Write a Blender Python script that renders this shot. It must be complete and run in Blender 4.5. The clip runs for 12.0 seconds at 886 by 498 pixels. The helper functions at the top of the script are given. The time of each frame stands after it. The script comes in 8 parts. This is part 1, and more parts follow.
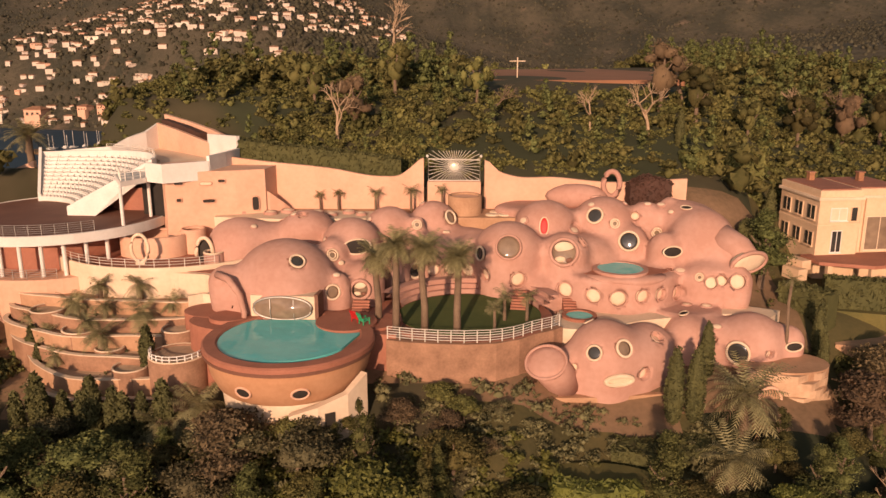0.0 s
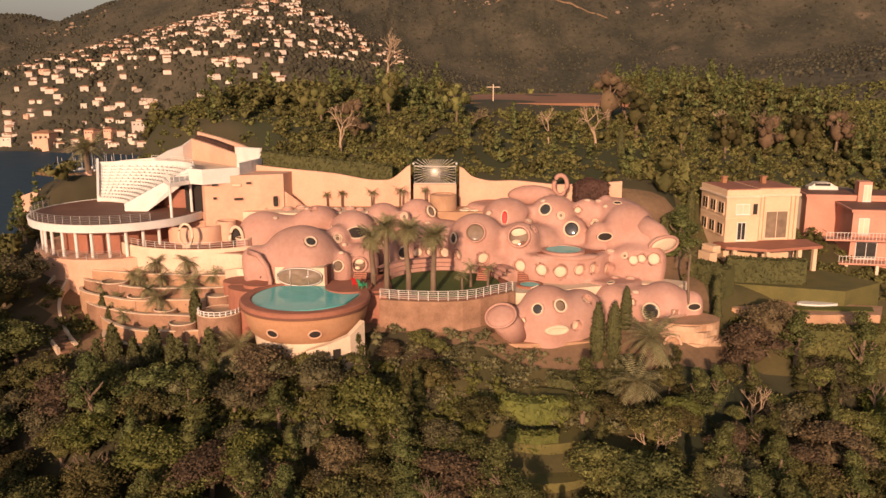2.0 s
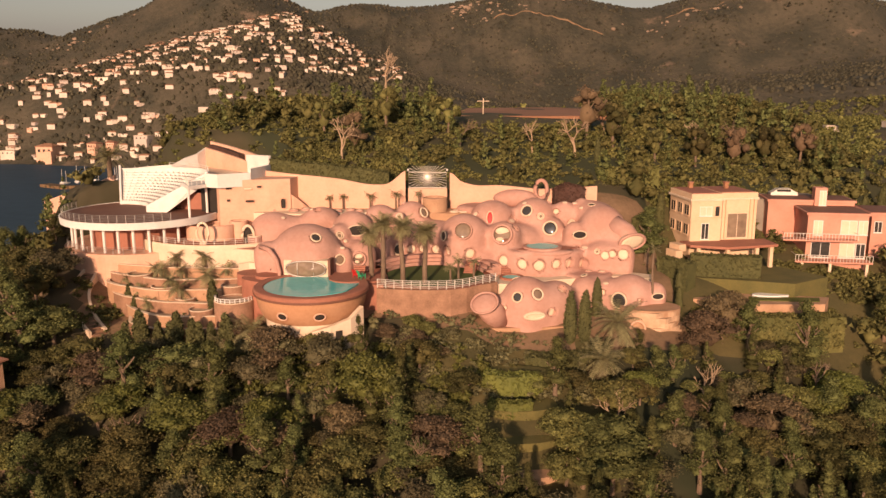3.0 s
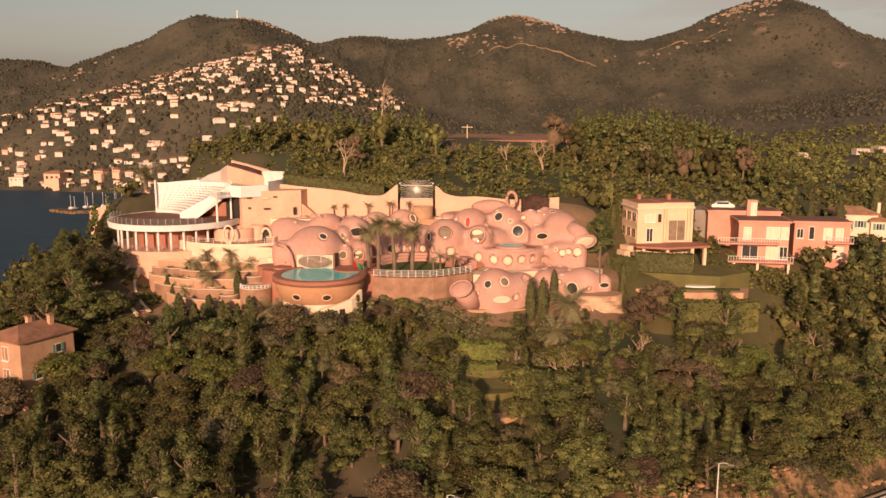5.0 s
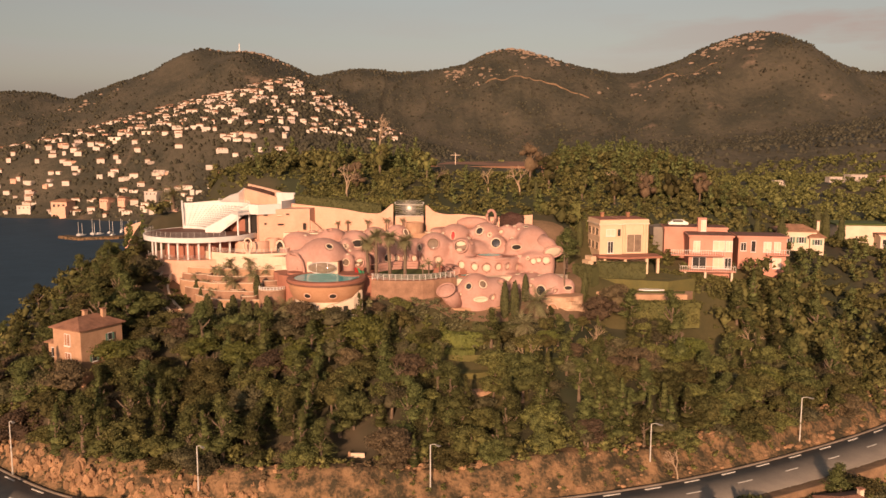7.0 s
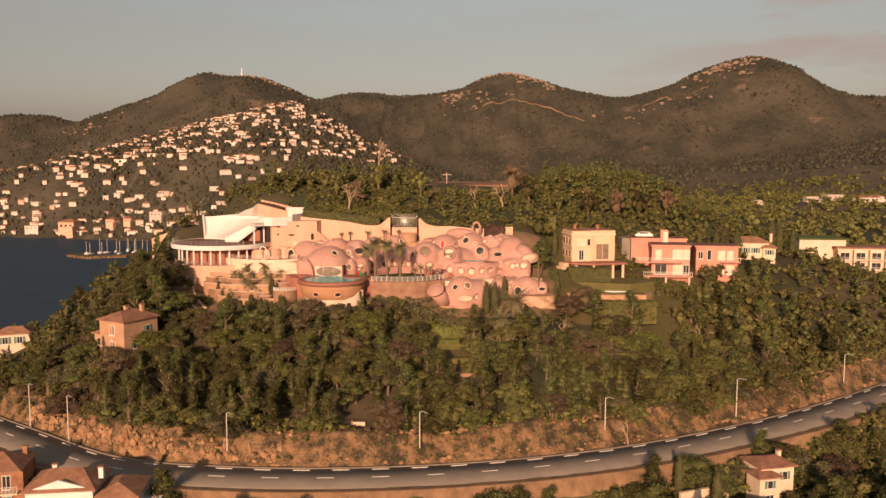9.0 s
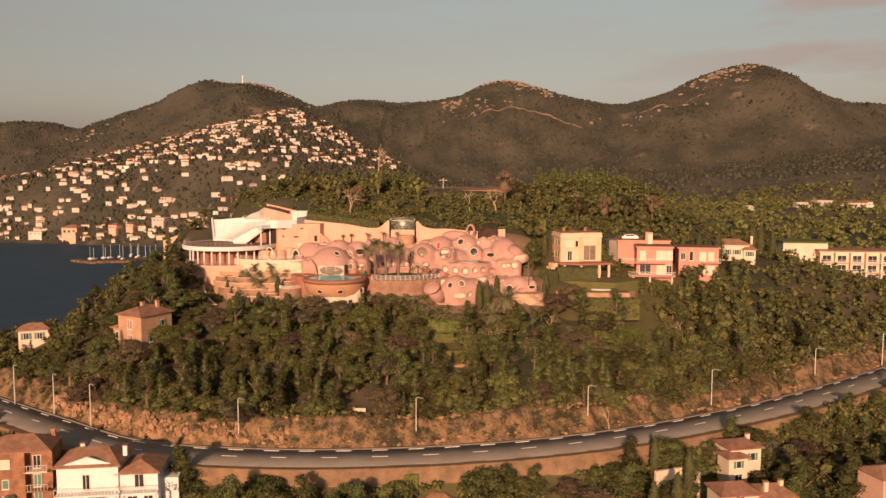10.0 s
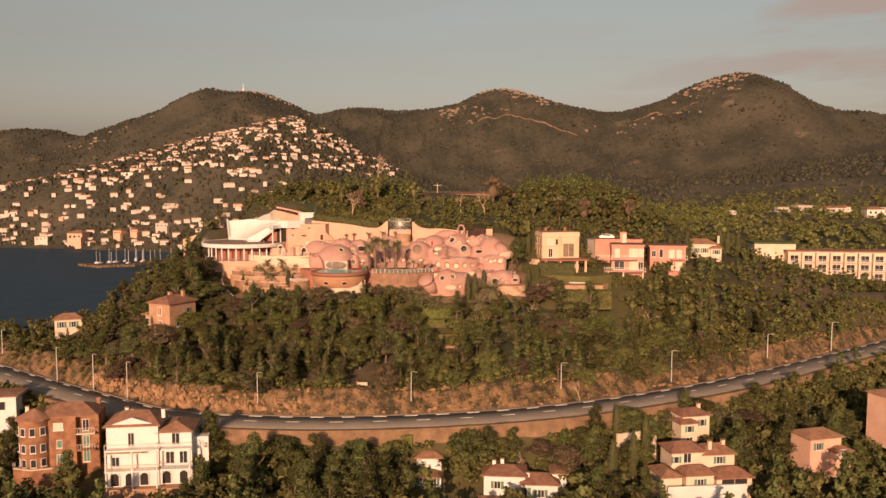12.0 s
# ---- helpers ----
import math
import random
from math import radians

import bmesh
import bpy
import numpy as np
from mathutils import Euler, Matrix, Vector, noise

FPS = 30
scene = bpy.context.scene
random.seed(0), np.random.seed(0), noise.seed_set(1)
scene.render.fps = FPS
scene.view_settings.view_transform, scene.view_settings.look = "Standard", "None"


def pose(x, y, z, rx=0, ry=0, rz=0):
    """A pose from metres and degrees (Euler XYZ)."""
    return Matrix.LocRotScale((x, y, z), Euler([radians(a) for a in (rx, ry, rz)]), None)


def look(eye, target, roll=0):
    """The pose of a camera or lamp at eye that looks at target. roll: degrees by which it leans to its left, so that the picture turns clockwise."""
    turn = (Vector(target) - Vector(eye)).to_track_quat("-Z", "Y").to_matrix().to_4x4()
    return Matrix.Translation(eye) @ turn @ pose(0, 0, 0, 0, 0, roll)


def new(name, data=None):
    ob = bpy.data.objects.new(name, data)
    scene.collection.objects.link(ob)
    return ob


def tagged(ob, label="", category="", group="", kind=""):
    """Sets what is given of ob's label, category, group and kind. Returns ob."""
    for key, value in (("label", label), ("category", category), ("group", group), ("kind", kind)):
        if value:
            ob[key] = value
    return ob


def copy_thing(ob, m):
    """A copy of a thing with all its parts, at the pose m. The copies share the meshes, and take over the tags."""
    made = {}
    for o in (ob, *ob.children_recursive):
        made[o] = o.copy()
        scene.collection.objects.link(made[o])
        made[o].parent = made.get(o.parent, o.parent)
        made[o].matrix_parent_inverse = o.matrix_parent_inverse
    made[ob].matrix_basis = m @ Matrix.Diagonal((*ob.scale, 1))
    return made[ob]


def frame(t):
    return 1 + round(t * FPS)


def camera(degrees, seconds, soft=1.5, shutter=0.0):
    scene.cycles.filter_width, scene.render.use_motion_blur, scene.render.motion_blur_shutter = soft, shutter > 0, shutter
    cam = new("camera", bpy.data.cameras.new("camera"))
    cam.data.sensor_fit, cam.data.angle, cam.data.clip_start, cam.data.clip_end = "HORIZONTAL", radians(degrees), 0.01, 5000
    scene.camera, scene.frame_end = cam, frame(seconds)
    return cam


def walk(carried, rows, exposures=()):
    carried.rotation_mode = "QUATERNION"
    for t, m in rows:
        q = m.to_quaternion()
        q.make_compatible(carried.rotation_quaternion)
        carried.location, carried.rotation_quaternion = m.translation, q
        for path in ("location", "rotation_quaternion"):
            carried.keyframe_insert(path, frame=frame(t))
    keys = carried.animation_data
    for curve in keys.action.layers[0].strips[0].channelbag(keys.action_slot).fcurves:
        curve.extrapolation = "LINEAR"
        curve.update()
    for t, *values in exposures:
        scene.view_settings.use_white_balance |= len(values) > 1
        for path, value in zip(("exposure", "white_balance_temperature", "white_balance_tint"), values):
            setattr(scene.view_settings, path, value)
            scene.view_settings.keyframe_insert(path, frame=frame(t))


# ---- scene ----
cam = camera(57.5, 12.0)
PATH = [
    (0, (2.002, -1.576, 90.398), (1.958, 0.361, 89.905), 0.0),
    (0.5, (2.622, -6.597, 90.617), (2.579, -4.656, 90.134), 0.0),
    (1, (3.242, -11.741, 90.832), (3.2, -9.797, 90.362), 0.0),
    (1.5, (3.908, -17.191, 91.011), (3.867, -15.244, 90.558), -0.0),
    (2, (4.54, -22.626, 91.128), (4.499, -20.675, 90.691), -0.1),
    (2.5, (5.131, -28.178, 91.167), (5.092, -26.223, 90.747), -0.1),
    (3, (5.725, -33.658, 91.175), (5.688, -31.699, 90.773), -0.0),
    (5, (8.212, -55.885, 90.773), (8.179, -53.913, 90.442), 0.1),
    (5.5, (8.757, -61.5, 90.75), (8.725, -59.525, 90.435), 0.1),
    (6, (9.295, -67.004, 90.719), (9.263, -65.026, 90.421), 0.1),
    (6.5, (9.868, -72.461, 90.649), (9.838, -70.481, 90.371), 0.1),
    (7, (10.397, -77.892, 90.56), (10.368, -75.909, 90.302), 0.1),
    (9, (12.554, -99.915, 90.176), (12.527, -97.926, 89.972), 0.1),
    (9.5, (13.062, -105.431, 90.083), (13.036, -103.44, 89.887), 0.1),
    (10, (13.541, -110.69, 89.989), (13.515, -108.699, 89.801), 0.1),
    (10.5, (13.968, -115.992, 89.859), (13.944, -114.001, 89.677), 0.1),
    (11, (14.378, -121.298, 89.733), (14.354, -119.306, 89.556), 0.1),
    (11.5, (14.754, -126.657, 89.637), (14.731, -124.665, 89.462), 0.1),
    (12, (15.153, -131.958, 89.566), (15.131, -129.965, 89.395), 0.1),
]
walk(cam, [(t, look(eye, target, roll)) for t, eye, target, roll in PATH], [(0, 0.04, 6950, 19), (2, 0.17, 6950, 18), (5, 0.25, 7100, 19), (8, 0.18, 7250, 21), (12, 0.12, 7300, 21)])

# ---------------------------------------------------------------- sun and sky
SUN_AZ, SUN_EL = 10.0, 15.0           # the light travels 10 degrees to the right of straight ahead
world = bpy.data.worlds.new("sky")
scene.world = world
world.use_nodes = True
wn, wl = world.node_tree.nodes, world.node_tree.links
sky = wn.new("ShaderNodeTexSky")
sky.sky_type, sky.sun_disc = 'NISHITA', False
sky.sun_elevation, sky.sun_rotation = radians(SUN_EL), radians(180 + SUN_AZ)
sky.altitude, sky.air_density, sky.dust_density, sky.ozone_density = 100, 1.2, 2.5, 1.0
wn["Background"].inputs["Strength"].default_value = 0.085
soft_sky = wn.new("ShaderNodeHueSaturation")
soft_sky.inputs["Saturation"].default_value, soft_sky.inputs["Hue"].default_value, soft_sky.inputs["Value"].default_value = 0.55, 0.46, 0.92
wl.new(sky.outputs[0], soft_sky.inputs["Color"])
# thin streaks of cloud, in all directions, low over the horizon
wco, wmap, wnoise, wramp = wn.new("ShaderNodeTexCoord"), wn.new("ShaderNodeMapping"), wn.new("ShaderNodeTexNoise"), wn.new("ShaderNodeMapRange")
wmap.inputs["Rotation"].default_value = (0, 0, radians(13))
wmap.inputs["Scale"].default_value, wmap.inputs["Location"].default_value = (1.0, 1.0, 5.5), (0.35, 0.2, 0.55)
wnoise.inputs["Scale"].default_value, wnoise.inputs["Detail"].default_value, wnoise.inputs["Roughness"].default_value = 3.4, 7, 0.55
wramp.inputs["From Min"].default_value, wramp.inputs["From Max"].default_value, wramp.inputs["To Max"].default_value = 0.47, 0.58, 0.9
wmix = wn.new("ShaderNodeMix"); wmix.data_type = 'RGBA'
wmix.inputs["B"].default_value = (4.2, 3.55, 3.2, 1)
wl.new(wco.outputs["Generated"], wmap.inputs["Vector"]); wl.new(wmap.outputs[0], wnoise.inputs["Vector"])
wl.new(wnoise.outputs["Fac"], wramp.inputs["Value"]); 
wdist, wmask, wmul = wn.new("ShaderNodeVectorMath"), wn.new("ShaderNodeMapRange"), wn.new("ShaderNodeMath")
wdist.operation, wmul.operation = 'DISTANCE', 'MULTIPLY'
wdist.inputs[1].default_value = (0.52, 0.82, 0.17)
wmask.inputs["From Min"].default_value, wmask.inputs["From Max"].default_value, wmask.inputs["To Min"].default_value, wmask.inputs["To Max"].default_value = 0.12, 0.42, 1.0, 0.12
wl.new(wco.outputs["Generated"], wdist.inputs[0]); wl.new(wdist.outputs["Value"], wmask.inputs["Value"])
wl.new(wramp.outputs[0], wmul.inputs[0]); wl.new(wmask.outputs[0], wmul.inputs[1]); wl.new(wmul.outputs[0], wmix.inputs["Factor"])
wl.new(soft_sky.outputs[0], wmix.inputs["A"]); wl.new(wmix.outputs["Result"], wn["Background"].inputs["Color"])
sun = new("sun", bpy.data.lights.new("sun", "SUN"))
sun.data.energy, sun.data.angle, sun.data.color = 5.0, radians(0.6), (1.0, 0.68, 0.44)
a, e = radians(SUN_AZ), radians(SUN_EL)
sun.matrix_world = look((0, 0, 300), (math.sin(a) * 100 * math.cos(e), math.cos(a) * 100 * math.cos(e), 300 - 100 * math.sin(e)))


# ---------------------------------------------------------------- materials
def mat(name, c1, c2=None, rough=0.8, scale=1.0, fine=12.0, bump=0.0, metal=0.0, island=0.0, obj=0.0, spread=0.25, spec=0.3):
    """A surface that wanders between two colours at two scales, with fine relief."""
    m = bpy.data.materials.new(name)
    m.use_nodes = True
    n, l = m.node_tree.nodes, m.node_tree.links
    b = n["Principled BSDF"]
    b.inputs["Roughness"].default_value, b.inputs["Metallic"].default_value = rough, metal
    b.inputs["Specular IOR Level"].default_value = spec
    c2 = c2 or tuple(v * 0.75 for v in c1)
    co = n.new("ShaderNodeNewGeometry")
    n1, n2 = n.new("ShaderNodeTexNoise"), n.new("ShaderNodeTexNoise")
    for t, sc, d in ((n1, scale, 5), (n2, fine, 3)):
        t.inputs["Scale"].default_value, t.inputs["Detail"].default_value = sc, d
        l.new(co.outputs["Position"], t.inputs["Vector"])
    add = n.new("ShaderNodeMath"); add.operation = 'MULTIPLY_ADD'
    l.new(n2.outputs["Fac"], add.inputs[0]); add.inputs[1].default_value = 0.45
    l.new(n1.outputs["Fac"], add.inputs[2])
    ramp = n.new("ShaderNodeMapRange")
    ramp.inputs["From Min"].default_value, ramp.inputs["From Max"].default_value = 0.72 - spread, 0.72 + spread
    l.new(add.outputs[0], ramp.inputs["Value"])
    mix = n.new("ShaderNodeMix"); mix.data_type = 'RGBA'
    mix.inputs["A"].default_value, mix.inputs["B"].default_value = (*c1, 1), (*c2, 1)
    l.new(ramp.outputs[0], mix.inputs["Factor"])
    out = mix.outputs["Result"]
    if island or obj:
        hsv = n.new("ShaderNodeHueSaturation")
        l.new(out, hsv.inputs["Color"])
        v = None
        for src, amount in ((co.outputs["Random Per Island"], island), (n.new("ShaderNodeObjectInfo").outputs["Random"], obj)):
            r = n.new("ShaderNodeMapRange")
            r.inputs["To Min"].default_value, r.inputs["To Max"].default_value = 1 - amount, 1 + amount
            l.new(src, r.inputs["Value"])
            if v is None:
                v = r.outputs[0]
            else:
                mu = n.new("ShaderNodeMath"); mu.operation = 'MULTIPLY'
                l.new(v, mu.inputs[0]); l.new(r.outputs[0], mu.inputs[1])
                v = mu.outputs[0]
                hu = n.new("ShaderNodeMapRange")
                hu.inputs["To Min"].default_value, hu.inputs["To Max"].default_value = 0.5 - 0.07 * obj, 0.5 + 0.05 * obj
                l.new(src, hu.inputs["Value"]); l.new(hu.outputs[0], hsv.inputs["Hue"])
        l.new(v, hsv.inputs["Value"])
        out = hsv.outputs["Color"]
    l.new(out, b.inputs["Base Color"])
    if bump:
        bp = n.new("ShaderNodeBump")
        bp.inputs["Strength"].default_value, bp.inputs["Distance"].default_value = min(1.0, bump * 4), bump
        l.new(add.outputs[0], bp.inputs["Height"]); l.new(bp.outputs[0], b.inputs["Normal"])
    return m


TERRA = mat("terracotta_stucco", (0.475, 0.282, 0.232), (0.395, 0.218, 0.172), 0.88, 0.30, 2.2, 0.03, spread=0.17)
PEACH = mat("peach_stucco", (0.66, 0.41, 0.30), (0.56, 0.325, 0.23), 0.85, 0.3, 2.5, 0.02)
CREAM = mat("cream_stucco", (0.70, 0.56, 0.43), (0.58, 0.44, 0.32), 0.8, 0.4, 3.0, 0.015)
WHITE = mat("white_paint", (0.70, 0.68, 0.65), (0.60, 0.57, 0.54), 0.6, 0.6, 5.0, 0.006)
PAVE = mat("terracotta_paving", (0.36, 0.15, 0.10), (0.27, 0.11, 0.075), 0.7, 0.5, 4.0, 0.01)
DECKM = mat("brown_deck_boards", (0.20, 0.095, 0.065), (0.15, 0.07, 0.05), 0.7, 0.4, 5.0, 0.01)
STONEW = mat("tan_stone_wall", (0.47, 0.285, 0.18), (0.33, 0.19, 0.115), 0.9, 0.6, 4.0, 0.05)
# weathered tone, darkened further so garden shadow is part of the colour
WEATHERED_SHADED = mat("shaded_weathered_terracotta", (0.36, 0.205, 0.135), (0.20, 0.112, 0.072), 0.9, 0.7, 5.0, 0.02)
BEDSOIL = mat("planted_bed_soil", (0.30, 0.19, 0.125), (0.15, 0.10, 0.065), 0.95, 0.8, 5.0, 0.05)
KERBM = mat("weathered_concrete", (0.24, 0.19, 0.15), (0.15, 0.12, 0.095), 0.9, 0.5, 4.0, 0.02)
OCHREW = mat("ochre_stone_wall", (0.32, 0.19, 0.105), (0.16, 0.095, 0.055), 0.95, 0.5, 4.0, 0.05)
ROCK = mat("ochre_rock", (0.23, 0.135, 0.07), (0.045, 0.036, 0.02), 0.95, 0.45, 2.4, 0.4, spread=0.12)
SOIL = mat("dry_soil_and_scrub", (0.088, 0.066, 0.040), (0.031, 0.036, 0.018), 0.95, 0.012, 0.09, 3.0, spread=0.13)
FIELD = mat("red_earth", (0.28, 0.135, 0.08), (0.20, 0.10, 0.06), 0.95, 0.12, 1.0, 0.05)
LAWN = mat("mown_lawn", (0.085, 0.105, 0.03), (0.06, 0.085, 0.025), 0.95, 0.5, 9.0, 0.03)
ASPH = mat("asphalt", (0.27, 0.23, 0.19), (0.20, 0.17, 0.145), 1.0, 0.3, 4.0, 0.005, spec=0.1)
LEAF = mat("olive_leaves", (0.118, 0.107, 0.038), (0.062, 0.065, 0.024), 0.75, 0.25, 2.0, 0, island=0.6, obj=0.4, spec=0.1)
GREYLEAF = mat("grey_green_leaves", (0.115, 0.103, 0.054), (0.07, 0.066, 0.036), 0.75, 0.3, 2.0, 0, island=0.5, obj=0.3, spec=0.1)
BROWNLEAF = mat("russet_leaves", (0.112, 0.078, 0.042), (0.065, 0.046, 0.027), 0.8, 0.3, 2.0, 0, island=0.5, obj=0.3)
# haze over the far slopes is mixed into these greyer leaf colours
MACCHIA = mat("hazed_distant_scrub_leaves", (0.064, 0.057, 0.036), (0.036, 0.035, 0.023), 0.95, 0.02, 0.3, 0, island=0.45)
PALESAND = mat("pale_sandy_paving", (0.50, 0.37, 0.26), (0.33, 0.23, 0.155), 0.95, 0.35, 3.0, 0.03)
PINE = mat("pine_needles", (0.086, 0.088, 0.032), (0.052, 0.058, 0.021), 0.75, 0.3, 2.0, 0, island=0.6, obj=0.4, spec=0.1)
BRIGHT = mat("bright_leaves", (0.11, 0.115, 0.024), (0.07, 0.08, 0.02), 0.7, 0.3, 2.0, 0, island=0.3, obj=0.2)
DRYLEAF = mat("dry_brown_twigs", (0.15, 0.10, 0.055), (0.10, 0.07, 0.04), 0.9, 0.3, 2.0, 0, island=0.3, obj=0.2)
PALMG = mat("palm_fronds", (0.25, 0.225, 0.115), (0.15, 0.138, 0.068), 0.6, 0.6, 4.0, 0, island=0.3)
HEDGE = mat("clipped_hedge", (0.082, 0.080, 0.029), (0.050, 0.053, 0.02), 0.85, 0.8, 7.0, 0.08, island=0.3)
BARK = mat("grey_brown_bark", (0.20, 0.14, 0.095), (0.12, 0.085, 0.06), 0.95, 1.0, 8.0, 0.04)
TILE = mat("clay_roof_tiles", (0.36, 0.185, 0.115), (0.19, 0.095, 0.06), 0.85, 0.9, 5.0, 0.08, island=0.12, obj=0.1)
BRICK = mat("orange_brick", (0.34, 0.165, 0.09), (0.20, 0.095, 0.055), 0.9, 0.8, 6.0, 0.05, spread=0.15)
METAL = mat("white_metal", (0.70, 0.66, 0.60), (0.60, 0.56, 0.50), 0.4, 0.8, 5.0, 0, metal=0.3)
GREYM = mat("grey_metal", (0.42, 0.40, 0.37), (0.33, 0.31, 0.29), 0.45, 0.8, 5.0, 0, metal=0.6)
DARK = mat("dark_interior", (0.035, 0.028, 0.024), (0.02, 0.017, 0.015), 0.8)
RED = mat("red_paint", (0.55, 0.03, 0.03), None, 0.5)
GREENP = mat("green_paint", (0.03, 0.32, 0.16), None, 0.5)
SHUT = mat("green_shutter", (0.12, 0.22, 0.16), None, 0.6)
GLASS = mat("dark_window_glass", (0.05, 0.048, 0.045), (0.03, 0.03, 0.03), 0.06, spec=0.8)
# tan base colour stands for the warm brown reflection in the panes
GLASSB = mat("tan_reflection_glass", (0.26, 0.19, 0.135), (0.16, 0.115, 0.085), 0.08, 0.8, 2.0, spec=0.6)
POOLT = mat("turquoise_pool_tiles", (0.10, 0.44, 0.44), (0.07, 0.35, 0.37), 0.5, 0.4, 3.0)
GRASS = mat("rough_dry_grass", (0.15, 0.125, 0.042), (0.085, 0.082, 0.03), 0.95, 0.4, 5.0, 0.06)
SAND = mat("sandy_garden_soil", (0.25, 0.155, 0.095), (0.13, 0.088, 0.052), 0.95, 0.25, 2.2, 0.08)
MEADOW = mat("dry_meadow", (0.115, 0.092, 0.038), (0.065, 0.06, 0.025), 0.95, 0.2, 2.5, 0.12)
REDLEAF = mat("dark_red_brown_leaves", (0.075, 0.036, 0.027), (0.045, 0.024, 0.018), 0.8, 0.6, 4.0, 0, island=0.3)
MARK = mat("road_paint", (0.70, 0.66, 0.60), (0.52, 0.49, 0.44), 0.7, 1.0, 5.0)


def water_mat(name, colour, wave, rough=0.04):
    m = mat(name, colour, tuple(v * 0.8 for v in colour), rough, 0.05, wave, 0.0, spec=0.5)
    n, l = m.node_tree.nodes, m.node_tree.links
    t, bp = n.new("ShaderNodeTexNoise"), n.new("ShaderNodeBump")
    t.inputs["Scale"].default_value = wave
    bp.inputs["Strength"].default_value, bp.inputs["Distance"].default_value = 0.25, 0.15 / wave
    g = n.new("ShaderNodeNewGeometry")
    l.new(g.outputs["Position"], t.inputs["Vector"]); l.new(t.outputs["Fac"], bp.inputs["Height"])
    l.new(bp.outputs[0], n["Principled BSDF"].inputs["Normal"])
    return m


SEA = water_mat("sea_water", (0.042, 0.072, 0.105), 0.25, 0.6)
SEA.node_tree.nodes["Principled BSDF"].inputs["Specular IOR Level"].default_value = 0.02
POOLW = water_mat("pool_water", (0.12, 0.55, 0.55), 1.2)
POOLW.node_tree.nodes["Principled BSDF"].inputs["Specular IOR Level"].default_value = 0.12
# distant macchia: dark green with paler rock showing through; greyed base colour imitates haze
MOUNT = mat("hazed_mountain_macchia", (0.077, 0.066, 0.046), (0.035, 0.035, 0.025), 0.95, 0.016, 0.16, 4.0, spread=0.16)
_n, _l = MOUNT.node_tree.nodes, MOUNT.node_tree.links
_g, _t, _r, _m = _n.new("ShaderNodeNewGeometry"), _n.new("ShaderNodeTexNoise"), _n.new("ShaderNodeMapRange"), _n.new("ShaderNodeMix")
_t.inputs["Scale"].default_value, _t.inputs["Detail"].default_value, _t.inputs["Roughness"].default_value = 0.011, 9, 0.68
_r.inputs["From Min"].default_value, _r.inputs["From Max"].default_value, _r.inputs["To Max"].default_value = 0.60, 0.69, 0.8
_m.data_type = 'RGBA'
_m.inputs["B"].default_value = (0.19, 0.135, 0.095, 1)
_src = _n["Principled BSDF"].inputs["Base Color"].links[0].from_socket
_l.new(_g.outputs["Position"], _t.inputs["Vector"]); _l.new(_t.outputs["Fac"], _r.inputs["Value"]); _l.new(_r.outputs[0], _m.inputs["Factor"])
_l.new(_src, _m.inputs["A"]); _l.new(_m.outputs["Result"], _n["Principled BSDF"].inputs["Base Color"])


